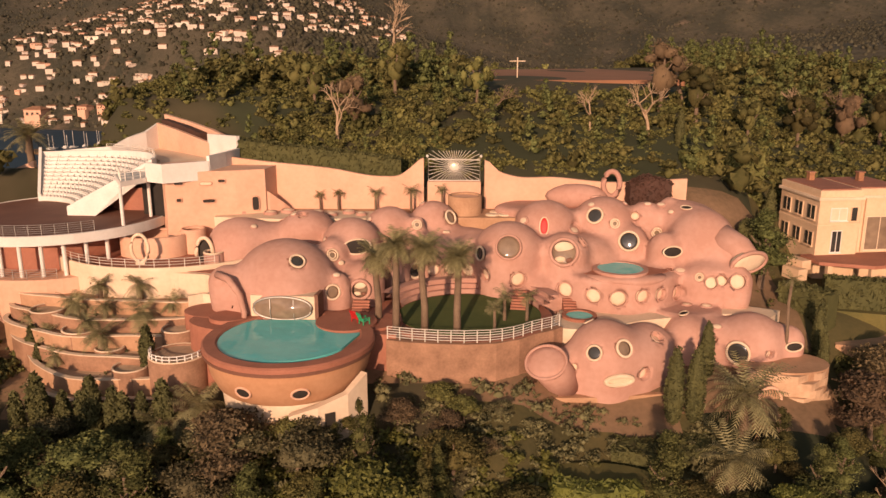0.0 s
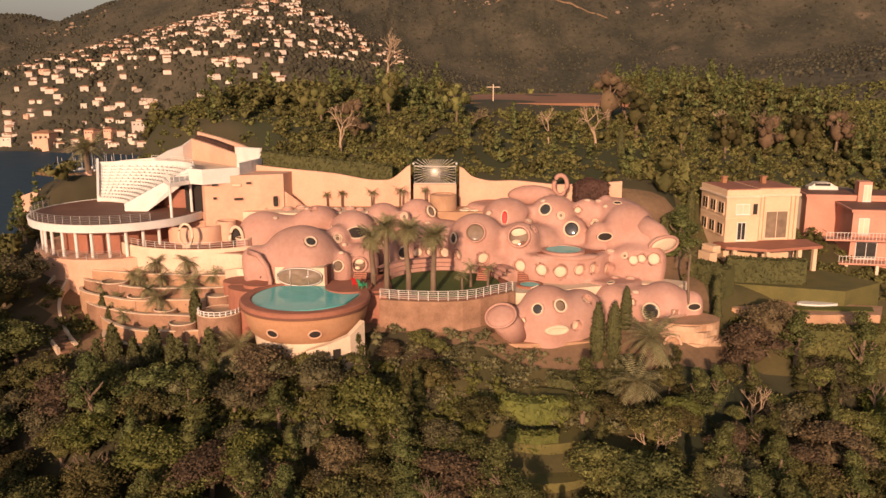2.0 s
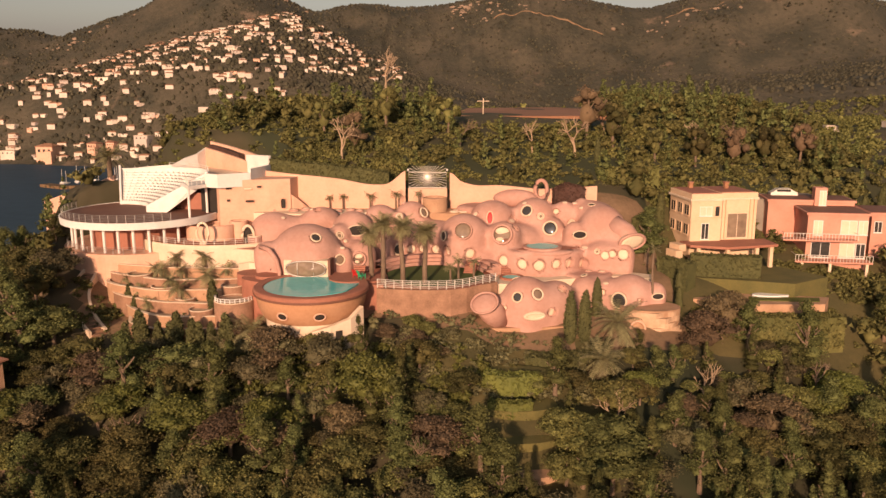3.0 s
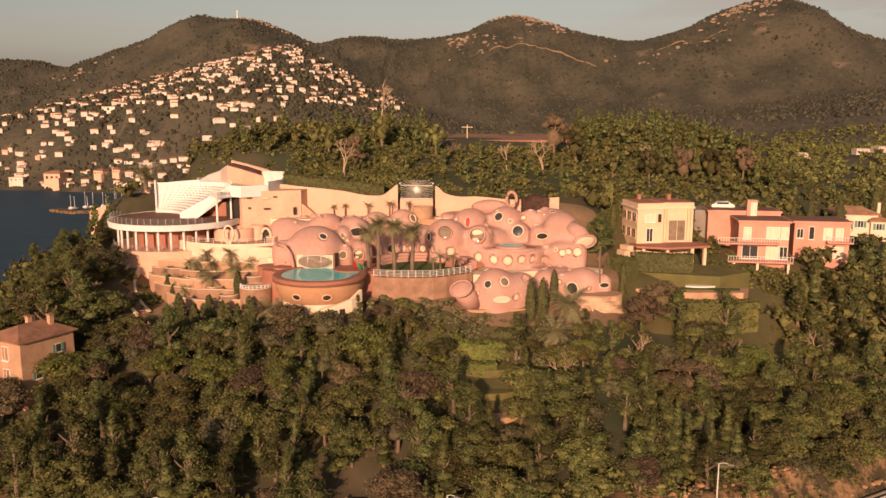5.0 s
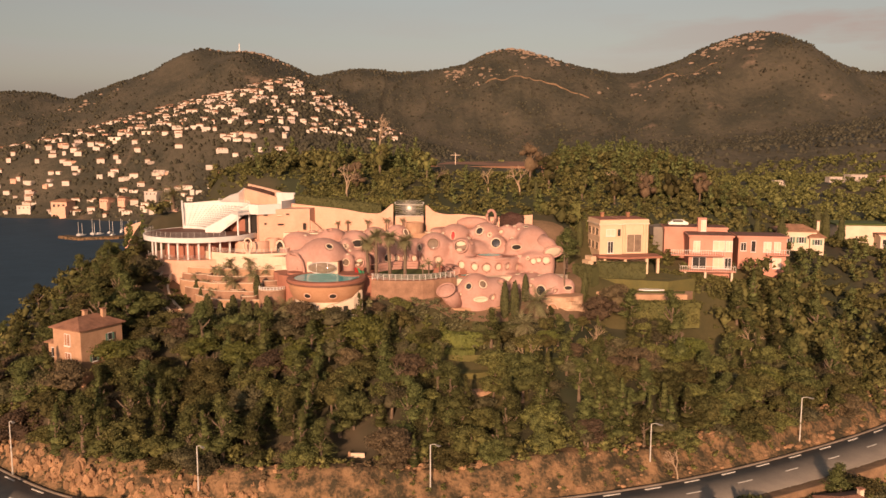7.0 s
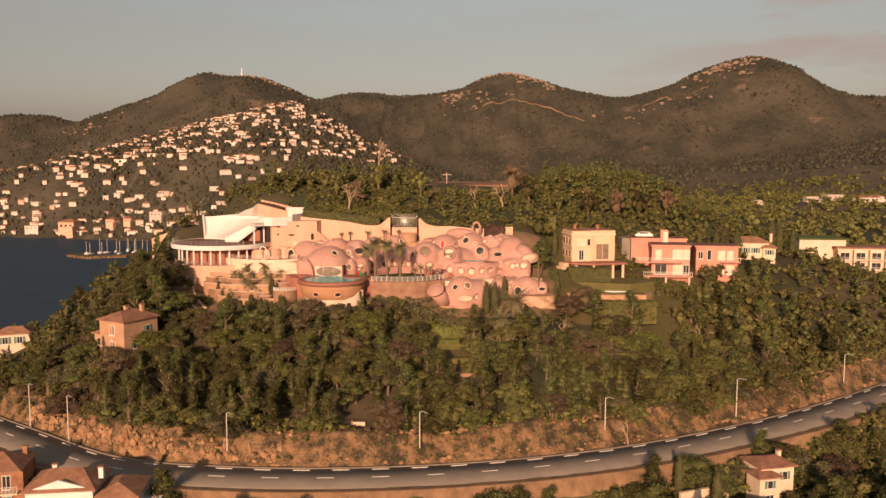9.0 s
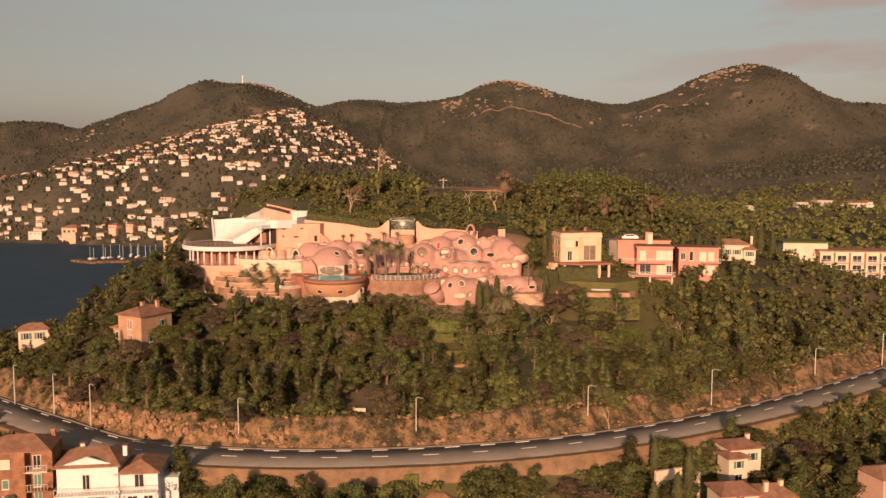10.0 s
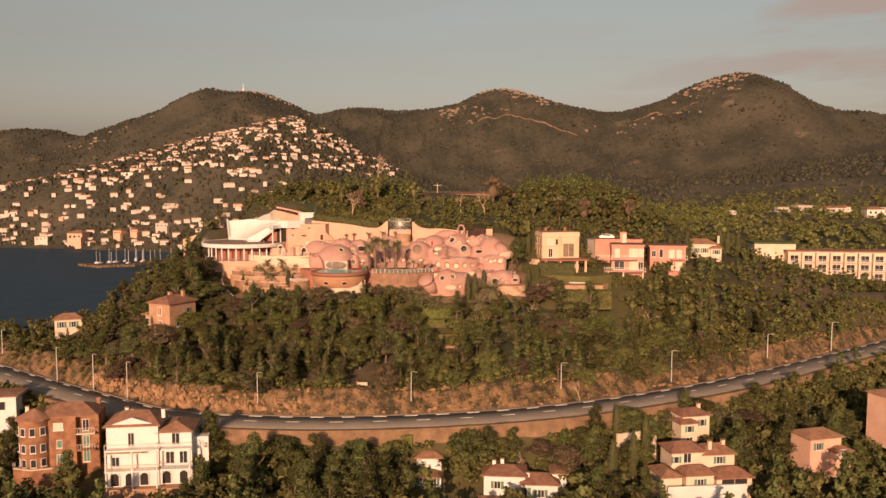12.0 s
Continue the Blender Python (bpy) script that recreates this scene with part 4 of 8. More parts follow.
for i in range(260):
    x, y = rng.uniform(-21, -2), rng.uniform(88.5, 101)
    hill_bush.append((x, y, ground_z(x, y) - 0.6, "bush", rng.uniform(0.22, 0.42)))
joined("hill_scrub", "dense evergreen scrub on the hill above the wall", hill_bush, LEAF, "bushes")
bowl_bush = [(rng.uniform(-24, 9), rng.uniform(46, 53.5), 0, "bush", rng.uniform(0.22, 0.45)) for i in range(190)]
bowl_bush += [(rng.uniform(-18, -5), rng.uniform(50.0, 52.6), 0, "bush", rng.uniform(0.2, 0.36)) for i in range(40)]
wall_bush = [(rng.uniform(-24, 24), rng.uniform(48, 59), 0, "bush", rng.uniform(0.16, 0.36)) for i in range(420)]
joined("foot_scrub", "grey-green scrub at the foot of the retaining walls", [(x, y, ground_z(x, y) - 0.3, k, s) for x, y, _, k, s in wall_bush if math.hypot(x + 11.5, y - 58.3) > 7], GREYLEAF, "bushes")
joined("slope_scrub", "shrubs at the foot of the pool bowl", [(x, y, ground_z(x, y) - 0.5, k, s) for x, y, _, k, s in bowl_bush], BRIGHT, "bushes")
court_bush = []
for i in range(750):
    x, y = rng.uniform(-52, 62), rng.uniform(44, 80)
    if (x < -37 and y < 70) or x > 3 and y < 57.5 - 0.02 * x or (x > 33 and y < 66 + 0.2 * (x - 33)) or (31 < x < 37 and y > 60) or (x > 50 and y < 82):
        court_bush.append((x, y, ground_z(x, y) - 0.5, "bush", rng.uniform(0.13, 0.34)))
for i in range(260):
    x, y = rng.uniform(52, 84), rng.uniform(79, 90)
    if y < 84.5 + 0.12 * (x - 55):
        court_bush.append((x, y, ground_z(x, y) - 0.5, "bush", rng.uniform(0.25, 0.48)))
for i in range(240):
    x, y = rng.uniform(-60, -37.5), rng.uniform(48, 74)
    if math.hypot((x + 27.5) / 14.5, (y - 72.5) / 8) > 1 and math.hypot(x + 40, y - 80) > 13:
        court_bush.append((x, y, ground_z(x, y) - 0.5, "bush", rng.uniform(0.22, 0.42)))
joined("terrace_scrub", "low shrubs between the garden terraces", court_bush, LEAF, "bushes")
# dry scrub on the cut bank
bank_rows = []
for i in range(1500):
    k = int(rng.integers(30, 205)); o = rng.uniform(5.0, 10.0)
    p = rc[k] + rn[k] * o
    bank_rows.append((p[0], p[1], 44.8 + 4.0 * float(step(-0.05, 0.75, (o - 4.4) / 5.2)) ** 0.8 + 0.25, "bush", rng.uniform(0.08, 0.24)))
for i in range(620):
    k = int(rng.integers(30, 205)); o = rng.uniform(8.2, 12.5)
    p = rc[k] + rn[k] * o
    if all((p[0] - a) ** 2 + (p[1] - b) ** 2 > 16 for a, b, _ in KEEP_OUT):
        bank_rows.append((p[0], p[1], ground_z(p[0], p[1]) - 0.1, "bush", rng.uniform(0.28, 0.55)))
joined("bank_scrub", "dry brown scrub on the cut bank", bank_rows[:750], DRYLEAF, "bushes")
joined("bank_bushes", "green bushes on the cut bank", bank_rows[750:], LEAF, "bushes")
# far woods over the valley and the town hill
lows["clump"] = []
for i in range(6):
    r_ = np.random.default_rng(95 + i)
    th, ph = np.meshgrid([0.25, 1.1, 2.0], np.linspace(0, 6.28, 7)[:-1], indexing="ij")
    q = 1 + r_.uniform(-0.4, 0.35, th.shape)
    v = np.stack([3.2 * q * np.sin(th) * np.cos(ph), 3.2 * q * np.sin(th) * np.sin(ph), 2.6 + 3.0 * q * np.cos(th)], -1).reshape(-1, 3)
    a_ = np.arange(18).reshape(3, 6); b_ = np.roll(a_, -1, 1)
    lows["clump"].append((v, np.concatenate([np.stack([a_[:-1], a_[1:], b_[1:]], -1).reshape(-1, 3), np.stack([a_[:-1], b_[1:], b_[:-1]], -1).reshape(-1, 3), [[0, 1, 2], [0, 2, 3], [0, 3, 4], [0, 4, 5]]])))


def scatter(n, lo, hi, size, test=None):
    """Places for small far trees inside the wedge that the valley opens."""
    x = rng.uniform(lo[0], hi[0], n); y = rng.uniform(lo[1], hi[1], n)
    z = land(x, y)
    ok = (z > SEA_Z + 2) & (np.abs(x - 15) < 0.66 * (y + 132))
    if test is not None:
        ok &= test(x, y)
    return [(a, b, c - 1.0, "clump", rng.uniform(*size)) for a, b, c in zip(x[ok], y[ok], z[ok])]


far_rows = scatter(13000, (-760, 715), (-20, 1090), (0.4, 1.0), lambda x, y: wave(x, y, 26, 40) + rng.uniform(-0.8, 0.8, len(x)) > -0.6)
joined("town_wood", "dark trees and gardens between the hillside houses", far_rows, MACCHIA)
near_rows = [(x, y, z - 0.5, "bush", s) for x, y, z, _, s in scatter(3200, (-40, 215), (420, 640), (0.6, 1.35), lambda x, y: (y > 240) | (x > 150))]
joined("valley_wood", "evergreen woods across the valley behind the villas", near_rows, LEAF)
far_rows = scatter(9000, (-200, 600), (800, 1100), (0.35, 0.85))
joined("far_wood", "distant wooded slopes behind the hill", far_rows, MACCHIA)
far_rows = scatter(20000, (-1000, 1090), (1000, 1440), (0.25, 0.75), lambda x, y: (crags(x, y, 160.0, 3) + rng.uniform(-0.25, 0.25, len(x)) > 0.5))
far_rows += [(x, y, ground_z(x, y) - 0.6, "clump", rng.uniform(0.25, 0.55)) for x, y in zip(rng.uniform(-950, 950, 900), rng.uniform(1388, 1408, 900))]
joined("mountain_scrub", "scrub and scattered pines on the mountain slopes", far_rows, MACCHIA)
# bare rock showing near the summits
crag = Shape()
for cx, cy, sx, sy, n in ((-335, 1372, 50, 22, 60), (112, 1385, 36, 18, 60), (150, 1350, 40, 30, 45), (465, 1340, 60, 30, 60), (505, 1320, 40, 40, 40), (552, 1385, 30, 14, 20), (20, 1340, 26, 22, 26), (60, 1290, 60, 20, 22), (330, 1260, 90, 26, 24), (-620, 1320, 60, 24, 20)):
    for i in range(n):
        x, y = rng.normal(cx, sx * 0.55), rng.normal(cy, sy * 0.55)
        k = rng.uniform(0.8, 2.6)
        crag.blob((x, y, ground_z(x, y) + 0.2 * k), (k * rng.uniform(1.0, 2.4), k, k * rng.uniform(0.5, 1.3)), 6, 4, 0.3, rng)
tagged(part("mountain_rocks", crag, mat("pale_weathered_rock", (0.30, 0.215, 0.16), (0.17, 0.125, 0.09), 0.95, 0.05, 0.6, 0.2)), "pale bare rock outcrops near the summits", "rocks", kind="stuff")
# terraced tracks across the far slope
for pts in (((60, 1268), (110, 1262), (170, 1266), (230, 1258)), ((330, 1290), (390, 1284), (450, 1288)), ((-90, 1150), (-150, 1120), (-195, 1100))):
    line_ = np.array([(np.interp(t, np.linspace(0, 1, len(pts)), [p[0] for p in pts]), np.interp(t, np.linspace(0, 1, len(pts)), [p[1] for p in pts])) for t in np.linspace(0, 1, 30)])
    zz = land(line_[:, 0], line_[:, 1])
    tagged(part("hill_track", Shape().ribbon(line_, zz + 0.9, zz - 3, 2.0), SAND), "pale earth track across the mountain slope", "track", kind="structure")


# ---------------------------------------------------------------- the bubble house
house = thing("bubble_house", "terracotta pink bubble house of merged round domes on a hillside", "house")
PANE = {"glass": GLASS, "eye": GLASSB, "blind": CREAM, "half": DARK, "open": GLASSB, "lip": CREAM, "door": RED, "cap": CREAM}


def porthole(kind, x, y, z, r):
    """A round window: a recess in the shell, a pane in it and a pale rim on it."""
    p = np.array([x, y, z])
    for _ in range(4):
        d, n = probe(p)
        p = p - n * d * 0.8
    holes.append((kind, p, n, r))


holes = []
porthole("glass", -11.96, 64.72, 72.36, 0.63)
porthole("eye", -9.59, 68.63, 71.89, 0.51)
porthole("half", -7.56, 70.45, 72.24, 1.15)
porthole("eye", -2.26, 74.89, 73.36, 0.44)
porthole("eye", 0.94, 77.68, 73.51, 0.68)
porthole("glass", -2.41, 73.98, 69.05, 0.77)
porthole("blind", -0.67, 74.63, 68.88, 0.67)
porthole("blind", 0.99, 74.61, 69.01, 0.66)
porthole("blind", 2.71, 74.46, 68.95, 0.66)
porthole("blind", 4.22, 71.33, 69.35, 0.64)
porthole("blind", 7.33, 70.37, 69.16, 0.73)
porthole("eye", 6.39, 70.52, 72.24, 1.14)
porthole("door", 10.07, 75.04, 73.21, 0.60)
porthole("blind", 13.25, 76.52, 72.56, 0.67)
porthole("blind", 13.51, 72.51, 72.33, 0.58)
porthole("open", 11.52, 70.77, 71.73, 1.25)
porthole("glass", 15.20, 76.62, 73.97, 0.78)
porthole("eye", 17.08, 76.10, 73.30, 0.44)
porthole("glass", 18.22, 74.55, 71.91, 0.93)
porthole("eye", 21.52, 77.60, 72.12, 0.51)
porthole("half", 21.95, 72.60, 71.37, 0.85)
porthole("blind", 11.66, 70.08, 68.34, 0.73)
porthole("blind", 9.45, 69.62, 67.76, 0.62)
porthole("blind", 13.97, 68.52, 68.20, 0.72)
porthole("blind", 16.18, 68.02, 68.11, 0.76)
porthole("blind", 18.50, 68.26, 68.26, 0.66)
porthole("blind", 20.31, 69.05, 68.24, 0.62)
porthole("blind", 22.14, 70.90, 67.83, 0.69)
porthole("eye", 23.94, 70.18, 69.59, 0.36)
porthole("blind", 24.92, 69.73, 69.19, 0.57)
porthole("blind", 25.88, 69.74, 69.41, 0.52)
porthole("blind", 27.24, 69.49, 69.39, 0.72)
porthole("glass", 12.88, 60.04, 66.09, 0.60)
porthole("eye", 15.30, 60.14, 66.46, 0.69)
porthole("blind", 16.87, 61.31, 64.02, 0.56)
porthole("blind", 18.53, 62.89, 66.38, 0.57)
porthole("lip", 14.90, 59.70, 63.89, 0.83)
porthole("half", 12.88, 63.46, 67.59, 0.53)
porthole("glass", 25.76, 63.73, 64.74, 0.97)
porthole("blind", 28.33, 63.18, 64.78, 0.34)
porthole("half", 30.64, 64.20, 65.17, 0.68)
porthole("blind", 24.05, 65.50, 65.14, 0.40)
porthole("half", 18.51, 67.54, 66.26, 0.71)
porthole("open", -6.94, 66.92, 69.19, 0.85)
porthole("eye", -9.16, 65.38, 69.44, 0.64)
porthole("blind", 21.86, 71.80, 69.82, 0.48)
porthole("blind", 11.40, 61.09, 64.41, 0.33)
porthole("blind", -13.40, 74.90, 74.31, 0.44)
porthole("blind", -15.88, 76.63, 74.05, 0.45)
porthole("glass", 3.83, 71.72, 71.33, 0.64)
porthole("blind", 19.45, 77.79, 73.69, 0.45)
porthole("blind", 21.37, 80.75, 74.02, 0.47)
porthole("half", 21.86, 67.09, 67.13, 0.60)
porthole("half", 24.09, 76.56, 74.70, 0.55)
porthole("blind", -4.44, 72.29, 70.80, 0.43)
# small cream-capped rooflights scattered over the shell
for x, y, z, r in ((15.65, 80.74, 75.83, 0.55), (15.0, 77.76, 74.82, 0.34), (18.49, 78.69, 74.77, 0.32), (20.58, 77.94, 74.87, 0.34), (22.03, 78.35, 74.74, 0.4), (13.08, 75.74, 72.68, 0.6), (8.18, 76.17, 73.52, 0.5),
                   (22.52, 71.54, 69.9, 0.5), (-10.85, 71.48, 72.66, 0.36), (-6.98, 75.86, 73.63, 0.36), (-1.89, 78.89, 74.64, 0.36), (0.57, 76.36, 72.3, 0.34), (-8.75, 68.7, 71.19, 0.3), (-8.83, 66.06, 70.78, 0.3),
                   (17.34, 66.37, 66.55, 0.5), (24.54, 69.4, 67.07, 0.45), (26.81, 69.44, 66.42, 0.4), (24.36, 65.45, 66.47, 0.36), (22.87, 69.9, 67.01, 0.4), (22.65, 76.89, 74.35, 0.3), (-14.3, 75.27, 74.23, 0.36), (-17.9, 73.92, 73.38, 0.3)):
    porthole("cap", x, y, z, r)
for kind, p, n, r in holes:
    if kind in ("half", "lip", "door", "cap"):
        continue
    bore(*p, *n, r, 0.62 if kind in ("blind", "open", "half", "lip") else 0.3)
for me in shell_meshes():
    d = new("dome", me)
    d.parent = house
for kind, p, n, r in holes:
    deep = {"blind": 0.5, "open": 0.52, "half": 0.52, "lip": 0.4, "glass": 0.06, "eye": 0.16, "door": 0.2, "cap": 0.1}[kind]
    ry = r * {"half": 0.6, "lip": 0.45, "door": 1.5, "cap": 0.72}.get(kind, 1.0)
    rx = r * {"half": 1.15, "lip": 1.4, "door": 0.7}.get(kind, 1.0)
    w = part("porthole", Shape().disc(p - n * (deep if kind not in ("half", "lip", "door", "cap") else -0.02 if kind != "cap" else -0.12), n, rx * 1.03, 0.25, 20, ry * 1.03), PANE[kind], house,
             {"blind": "round window with a drawn cream blind", "door": "red oval door"}.get(kind, "round window in a pale rim"), True)
    thick = {"glass": 0.10, "eye": 0.10, "blind": 0.05, "open": 0.14, "half": 0.07, "lip": 0.2, "door": 0.07, "cap": 0.16}[kind]
    part("rim", Shape().ring(p + n * 0.04, n, rx, thick * min(1.2, r / 0.6), 24, 6, ry), TERRA if kind in ("open", "blind", "cap") or (kind == "eye" and r > 0.9) else CREAM, w, "", True)
    if kind == "open":
        nv = Vector(n)
        uv = Vector((0, 0, 1)).cross(nv).normalized()
        wv = nv.cross(uv)
        pc = Vector(p) - nv * 0.34
        part("curtain", Shape().blob(tuple(pc + wv * 0.42 * r), (0.72 * r, 0.12, 0.42 * r), 14, 8, 0.04), CREAM, w, "drawn cream curtain", True)
        part("cushion", Shape().blob(tuple(pc - wv * 0.5 * r - uv * 0.25 * r), (0.42 * r, 0.14, 0.24 * r), 12, 7, 0.06), CREAM, w, "pale cushion", True)
        part("cushion", Shape().blob(tuple(pc - wv * 0.55 * r + uv * 0.42 * r), (0.26 * r, 0.12, 0.2 * r), 12, 7, 0.06), DECKM, w, "brown cushion", True)
    if kind == "eye" and r < 0.55:
        part("inner_ring", Shape().ring(p - n * 0.04, n, r * 0.62, 0.07), CREAM, w, "", True)


def lens_outline(w, h, n=20):
    """An eye-shaped outline."""
    return [(w / 2 * math.cos(t), h / 2 * math.copysign(abs(math.sin(t)) ** 0.85, math.sin(t))) for t in np.linspace(0, 2 * math.pi, n, False)]


# the wide picture window over the pool, set in a pale box
bay = part("picture_window", Shape().box(-12.9, 63.75, 67.72, 5.5, 1.9, 2.15, -4), CREAM, house, "wide eye-shaped picture window in a pale box frame")
sh = Shape()
o = lens_outline(5.0, 2.0, 32)
v = [(-12.95 + x * k, 62.66 - 0.07 * x - d, 68.82 + z * k) for k, d in ((1.0, 0.0), (0.8, 0.16), (0.45, 0.3), (0.05, 0.36)) for x, z in o]
k = len(o)
sh.add(v, [(q * k + i, q * k + (i + 1) % k, q * k + k + (i + 1) % k, q * k + k + i) for q in range(3) for i in range(k)] + [tuple(range(3 * k, 4 * k))])
part("pane", sh, GLASSB, bay, "bulging glass lens with a tan reflection in its colour", True)
part("rim", Shape().tube([(-12.95 + x, 62.66 - 0.07 * x, 68.82 + z) for x, z in o], 0.11, 6, closed=True), GREYM, bay, "", True)
for x in (-1.0, 1.0):
    part("mullion", Shape().tube([(-12.95 + x, 62.42 - 0.07 * x, 67.95), (-12.95 + x, 62.30 - 0.07 * x, 68.82), (-12.95 + x, 62.42 - 0.07 * x, 69.68)], 0.04, 5), GREYM, bay)
part("side_cheek", Shape().box(-10.0, 63.4, 67.72, 0.35, 1.5, 2.3, -8), DECKM, bay)
# brow sweeping down at the side of the big dome
part("brow", Shape().tube([(-18.9, 64.6, 71.2), (-17.6, 63.6, 71.0), (-16.6, 63.0, 69.9), (-16.2, 62.6, 68.4), (-16.2, 62.4, 67.5)], 0.34, 8, 0.22), TERRA, house, "", True)
# open horn with a flared pale lip
hn = Vector((0.35, -0.80, -0.35)).normalized()
c = Vector((28.7, 71.2, 70.7))
horn = part("horn", Shape().ring(c, hn, 1.95, 0.2, 28, 8, 1.15), TERRA, house, "flared horn-shaped opening with a pale lip", True)
part("lip", Shape().disc(c + hn * 0.05, hn, 1.9, 0.5, 24, 1.1), CREAM, horn, "", True)
part("horn_throat", Shape().tube([c - hn * 0.15, c - hn * 1.5 + Vector((0, 0, 0.3)), c - hn * 3.0 + Vector((-1.0, 0, 0.5))], 1.2, 14, 1.6), TERRA, house, "", True)
# snail loop on the roof
loop = [(17.6 + 0.85 * math.sin(t), 81.6, 76.3 + 1.3 * math.cos(t)) for t in np.linspace(0, 2 * math.pi, 22, False)]
part("roof_loop", Shape().tube(loop, 0.28, 8, closed=True), TERRA, house, "", True)
part("roof_wave", Shape().blob((14.0, 81.5, 75.0), (3.2, 1.4, 1.3), 16, 8, 0.03), TERRA, house, "", True)
# tilted sun dish beside the lower domes
dn = Vector((-0.35, -0.55, 0.75)).normalized()
dish = part("sun_dish", Shape().disc((8.9, 59.2, 65.6), dn, 1.7, 0.3, 28, 1.5), TERRA, house, "round tilted terracotta dish with a raised rim", True)
part("rim", Shape().ring((8.9, 59.2, 65.6), dn, 1.72, 0.14, 28, 6, 1.52), TERRA, dish, "", True)
part("dish_neck", Shape().tube([(9.0, 59.5, 65.4), (9.8, 60.6, 64.2), (10.6, 61.6, 62.8)], 1.35, 12, 1.7), TERRA, house, "", True)
# roof skylights on the pale upper terrace
for x, y, r in ((-20.6, 80.2, 0.6), (-18.8, 81.0, 0.55), (-17.6, 79.6, 0.65), (-16.0, 80.6, 0.7), (-14.8, 79.2, 0.6), (-12.9, 80.0, 0.7), (-11.2, 79.0, 0.55), (-9.6, 80.2, 0.6), (-8.2, 79.2, 0.5), (-12.0, 78.2, 0.5)):
    z = 73.35
    sk = part("skylight", Shape().rev([(r * 1.15, -0.6), (r * 1.1, 0.2), (r, 0.32), (r * 0.86, 0.28)], 18, (x, y, z)), TERRA, house, "small round roof skylight on a collar", True)
    part("cap", Shape().rev([(r * 0.9, 0.24), (r * 0.55, 0.36), (0.01, 0.4)], 16, (x, y, z)), CREAM, sk, "", True)

# ---------------------------------------------------------------- terraces, pools and lawn
def slab(name, label, pts, z0, z1, material, category="terrace"):
    return tagged(part(name, Shape().prism(pts, z0, z1), material), label, category, kind="structure")


def oval(x, y, rx, ry, n=40, a0=0, a1=360):
    full = a1 - a0 >= 359
    return [(x + rx * math.cos(t), y + ry * math.sin(t)) for t in np.radians(np.linspace(a0, a1, n, not full))]


PX, PY, PR, PZ = -11.5, 58.3, 6.75, 68.0
basin = thing("swimming_pool", "round infinity pool with turquoise water on a curved terracotta bowl", "pool")
part("bowl_wall", Shape().rev([(5.3, -3.6), (5.75, -3.2), (6.2, -2.2), (6.4, -1.4), (6.4, -0.75), (5.9, -0.7)], 64, (PX, PY, PZ)), mat("ochre_bowl_stucco", (0.46, 0.25, 0.145), (0.36, 0.185, 0.10), 0.9, 0.4, 3.0, 0.02), basin, "ochre stucco bowl with round windows", True)
part("bowl_base", Shape().rev([(5.2, -9.0), (5.25, -5.0), (5.45, -3.3)], 64, (PX, PY, PZ)), CREAM, basin, "pale stucco base drum", True)
part("overflow_ledge", Shape().rev([(5.9, -0.75), (6.75, -0.72), (6.8, -0.45), (6.35, -0.4)], 64, (PX, PY, PZ)), DECKM, basin, "", False)
part("coping", Shape().rev([(6.3, -0.6), (6.75, -0.45), (6.75, -0.12), (6.6, 0.0), (5.7, 0.02), (5.55, -0.08), (5.55, -0.5)], 64, (PX, PY, PZ)), PAVE, basin, "dark terracotta coping", False)
part("pool_deck", Shape().prism(oval(PX, PY, 6.5, 6.5), PZ - 0.8, PZ - 0.30), PAVE, basin)
# the water fills a crescent that the round deck cuts into
cut = [(PX + 4.2 + 2.6 * math.cos(t), PY + 3.6 + 2.6 * math.sin(t)) for t in np.radians(np.linspace(300, 172, 14))]
outline = [p for p in oval(PX - 0.4, PY + 0.2, 5.5, 5.3, 90, 50, 332) if p[1] < PY + 4.3] + cut[::1]
part("water", Shape().prism(outline, PZ - 0.5, PZ - 0.12), POOLW, basin, "turquoise pool water")
ring_deck = Shape().prism(oval(PX + 4.0, PY + 3.7, 2.55, 2.55, 30), PZ - 0.6, PZ + 0.02)
part("sun_deck", ring_deck, PAVE, basin, "round dark terracotta sun deck")
for a in (-112, -72):
    t = radians(a)
    n = (math.cos(t), math.sin(t), -0.25)
    c = (PX + 6.18 * math.cos(t), PY + 6.18 * math.sin(t), PZ - 2.3)
    w = part("porthole", Shape().disc(c, n, 0.62, 0.3, 18, 0.42), DARK, basin, "dark round window in the bowl", True)
    part("rim", Shape().ring(c, n, 0.64, 0.09, 20, 6, 0.44), PEACH, w, "", True)
part("arch_base", Shape().ribbon([(PX + 1.0, PY - 6.0), (PX + 3.0, PY - 5.5), (PX + 5.0, PY - 4.4), (PX + 6.2, PY - 2.8)], [64.1, 64.6, 65.2, 66.2], [59.5] * 4, 0.6), CREAM, basin, "pale arched base wall")
part("arch_door", Shape().prism([(PX + 3.6, PY - 5.62), (PX + 4.3, PY - 5.2), (PX + 4.25, PY - 5.05), (PX + 3.55, PY - 5.45)], 61.6, 64.0), DARK, basin)

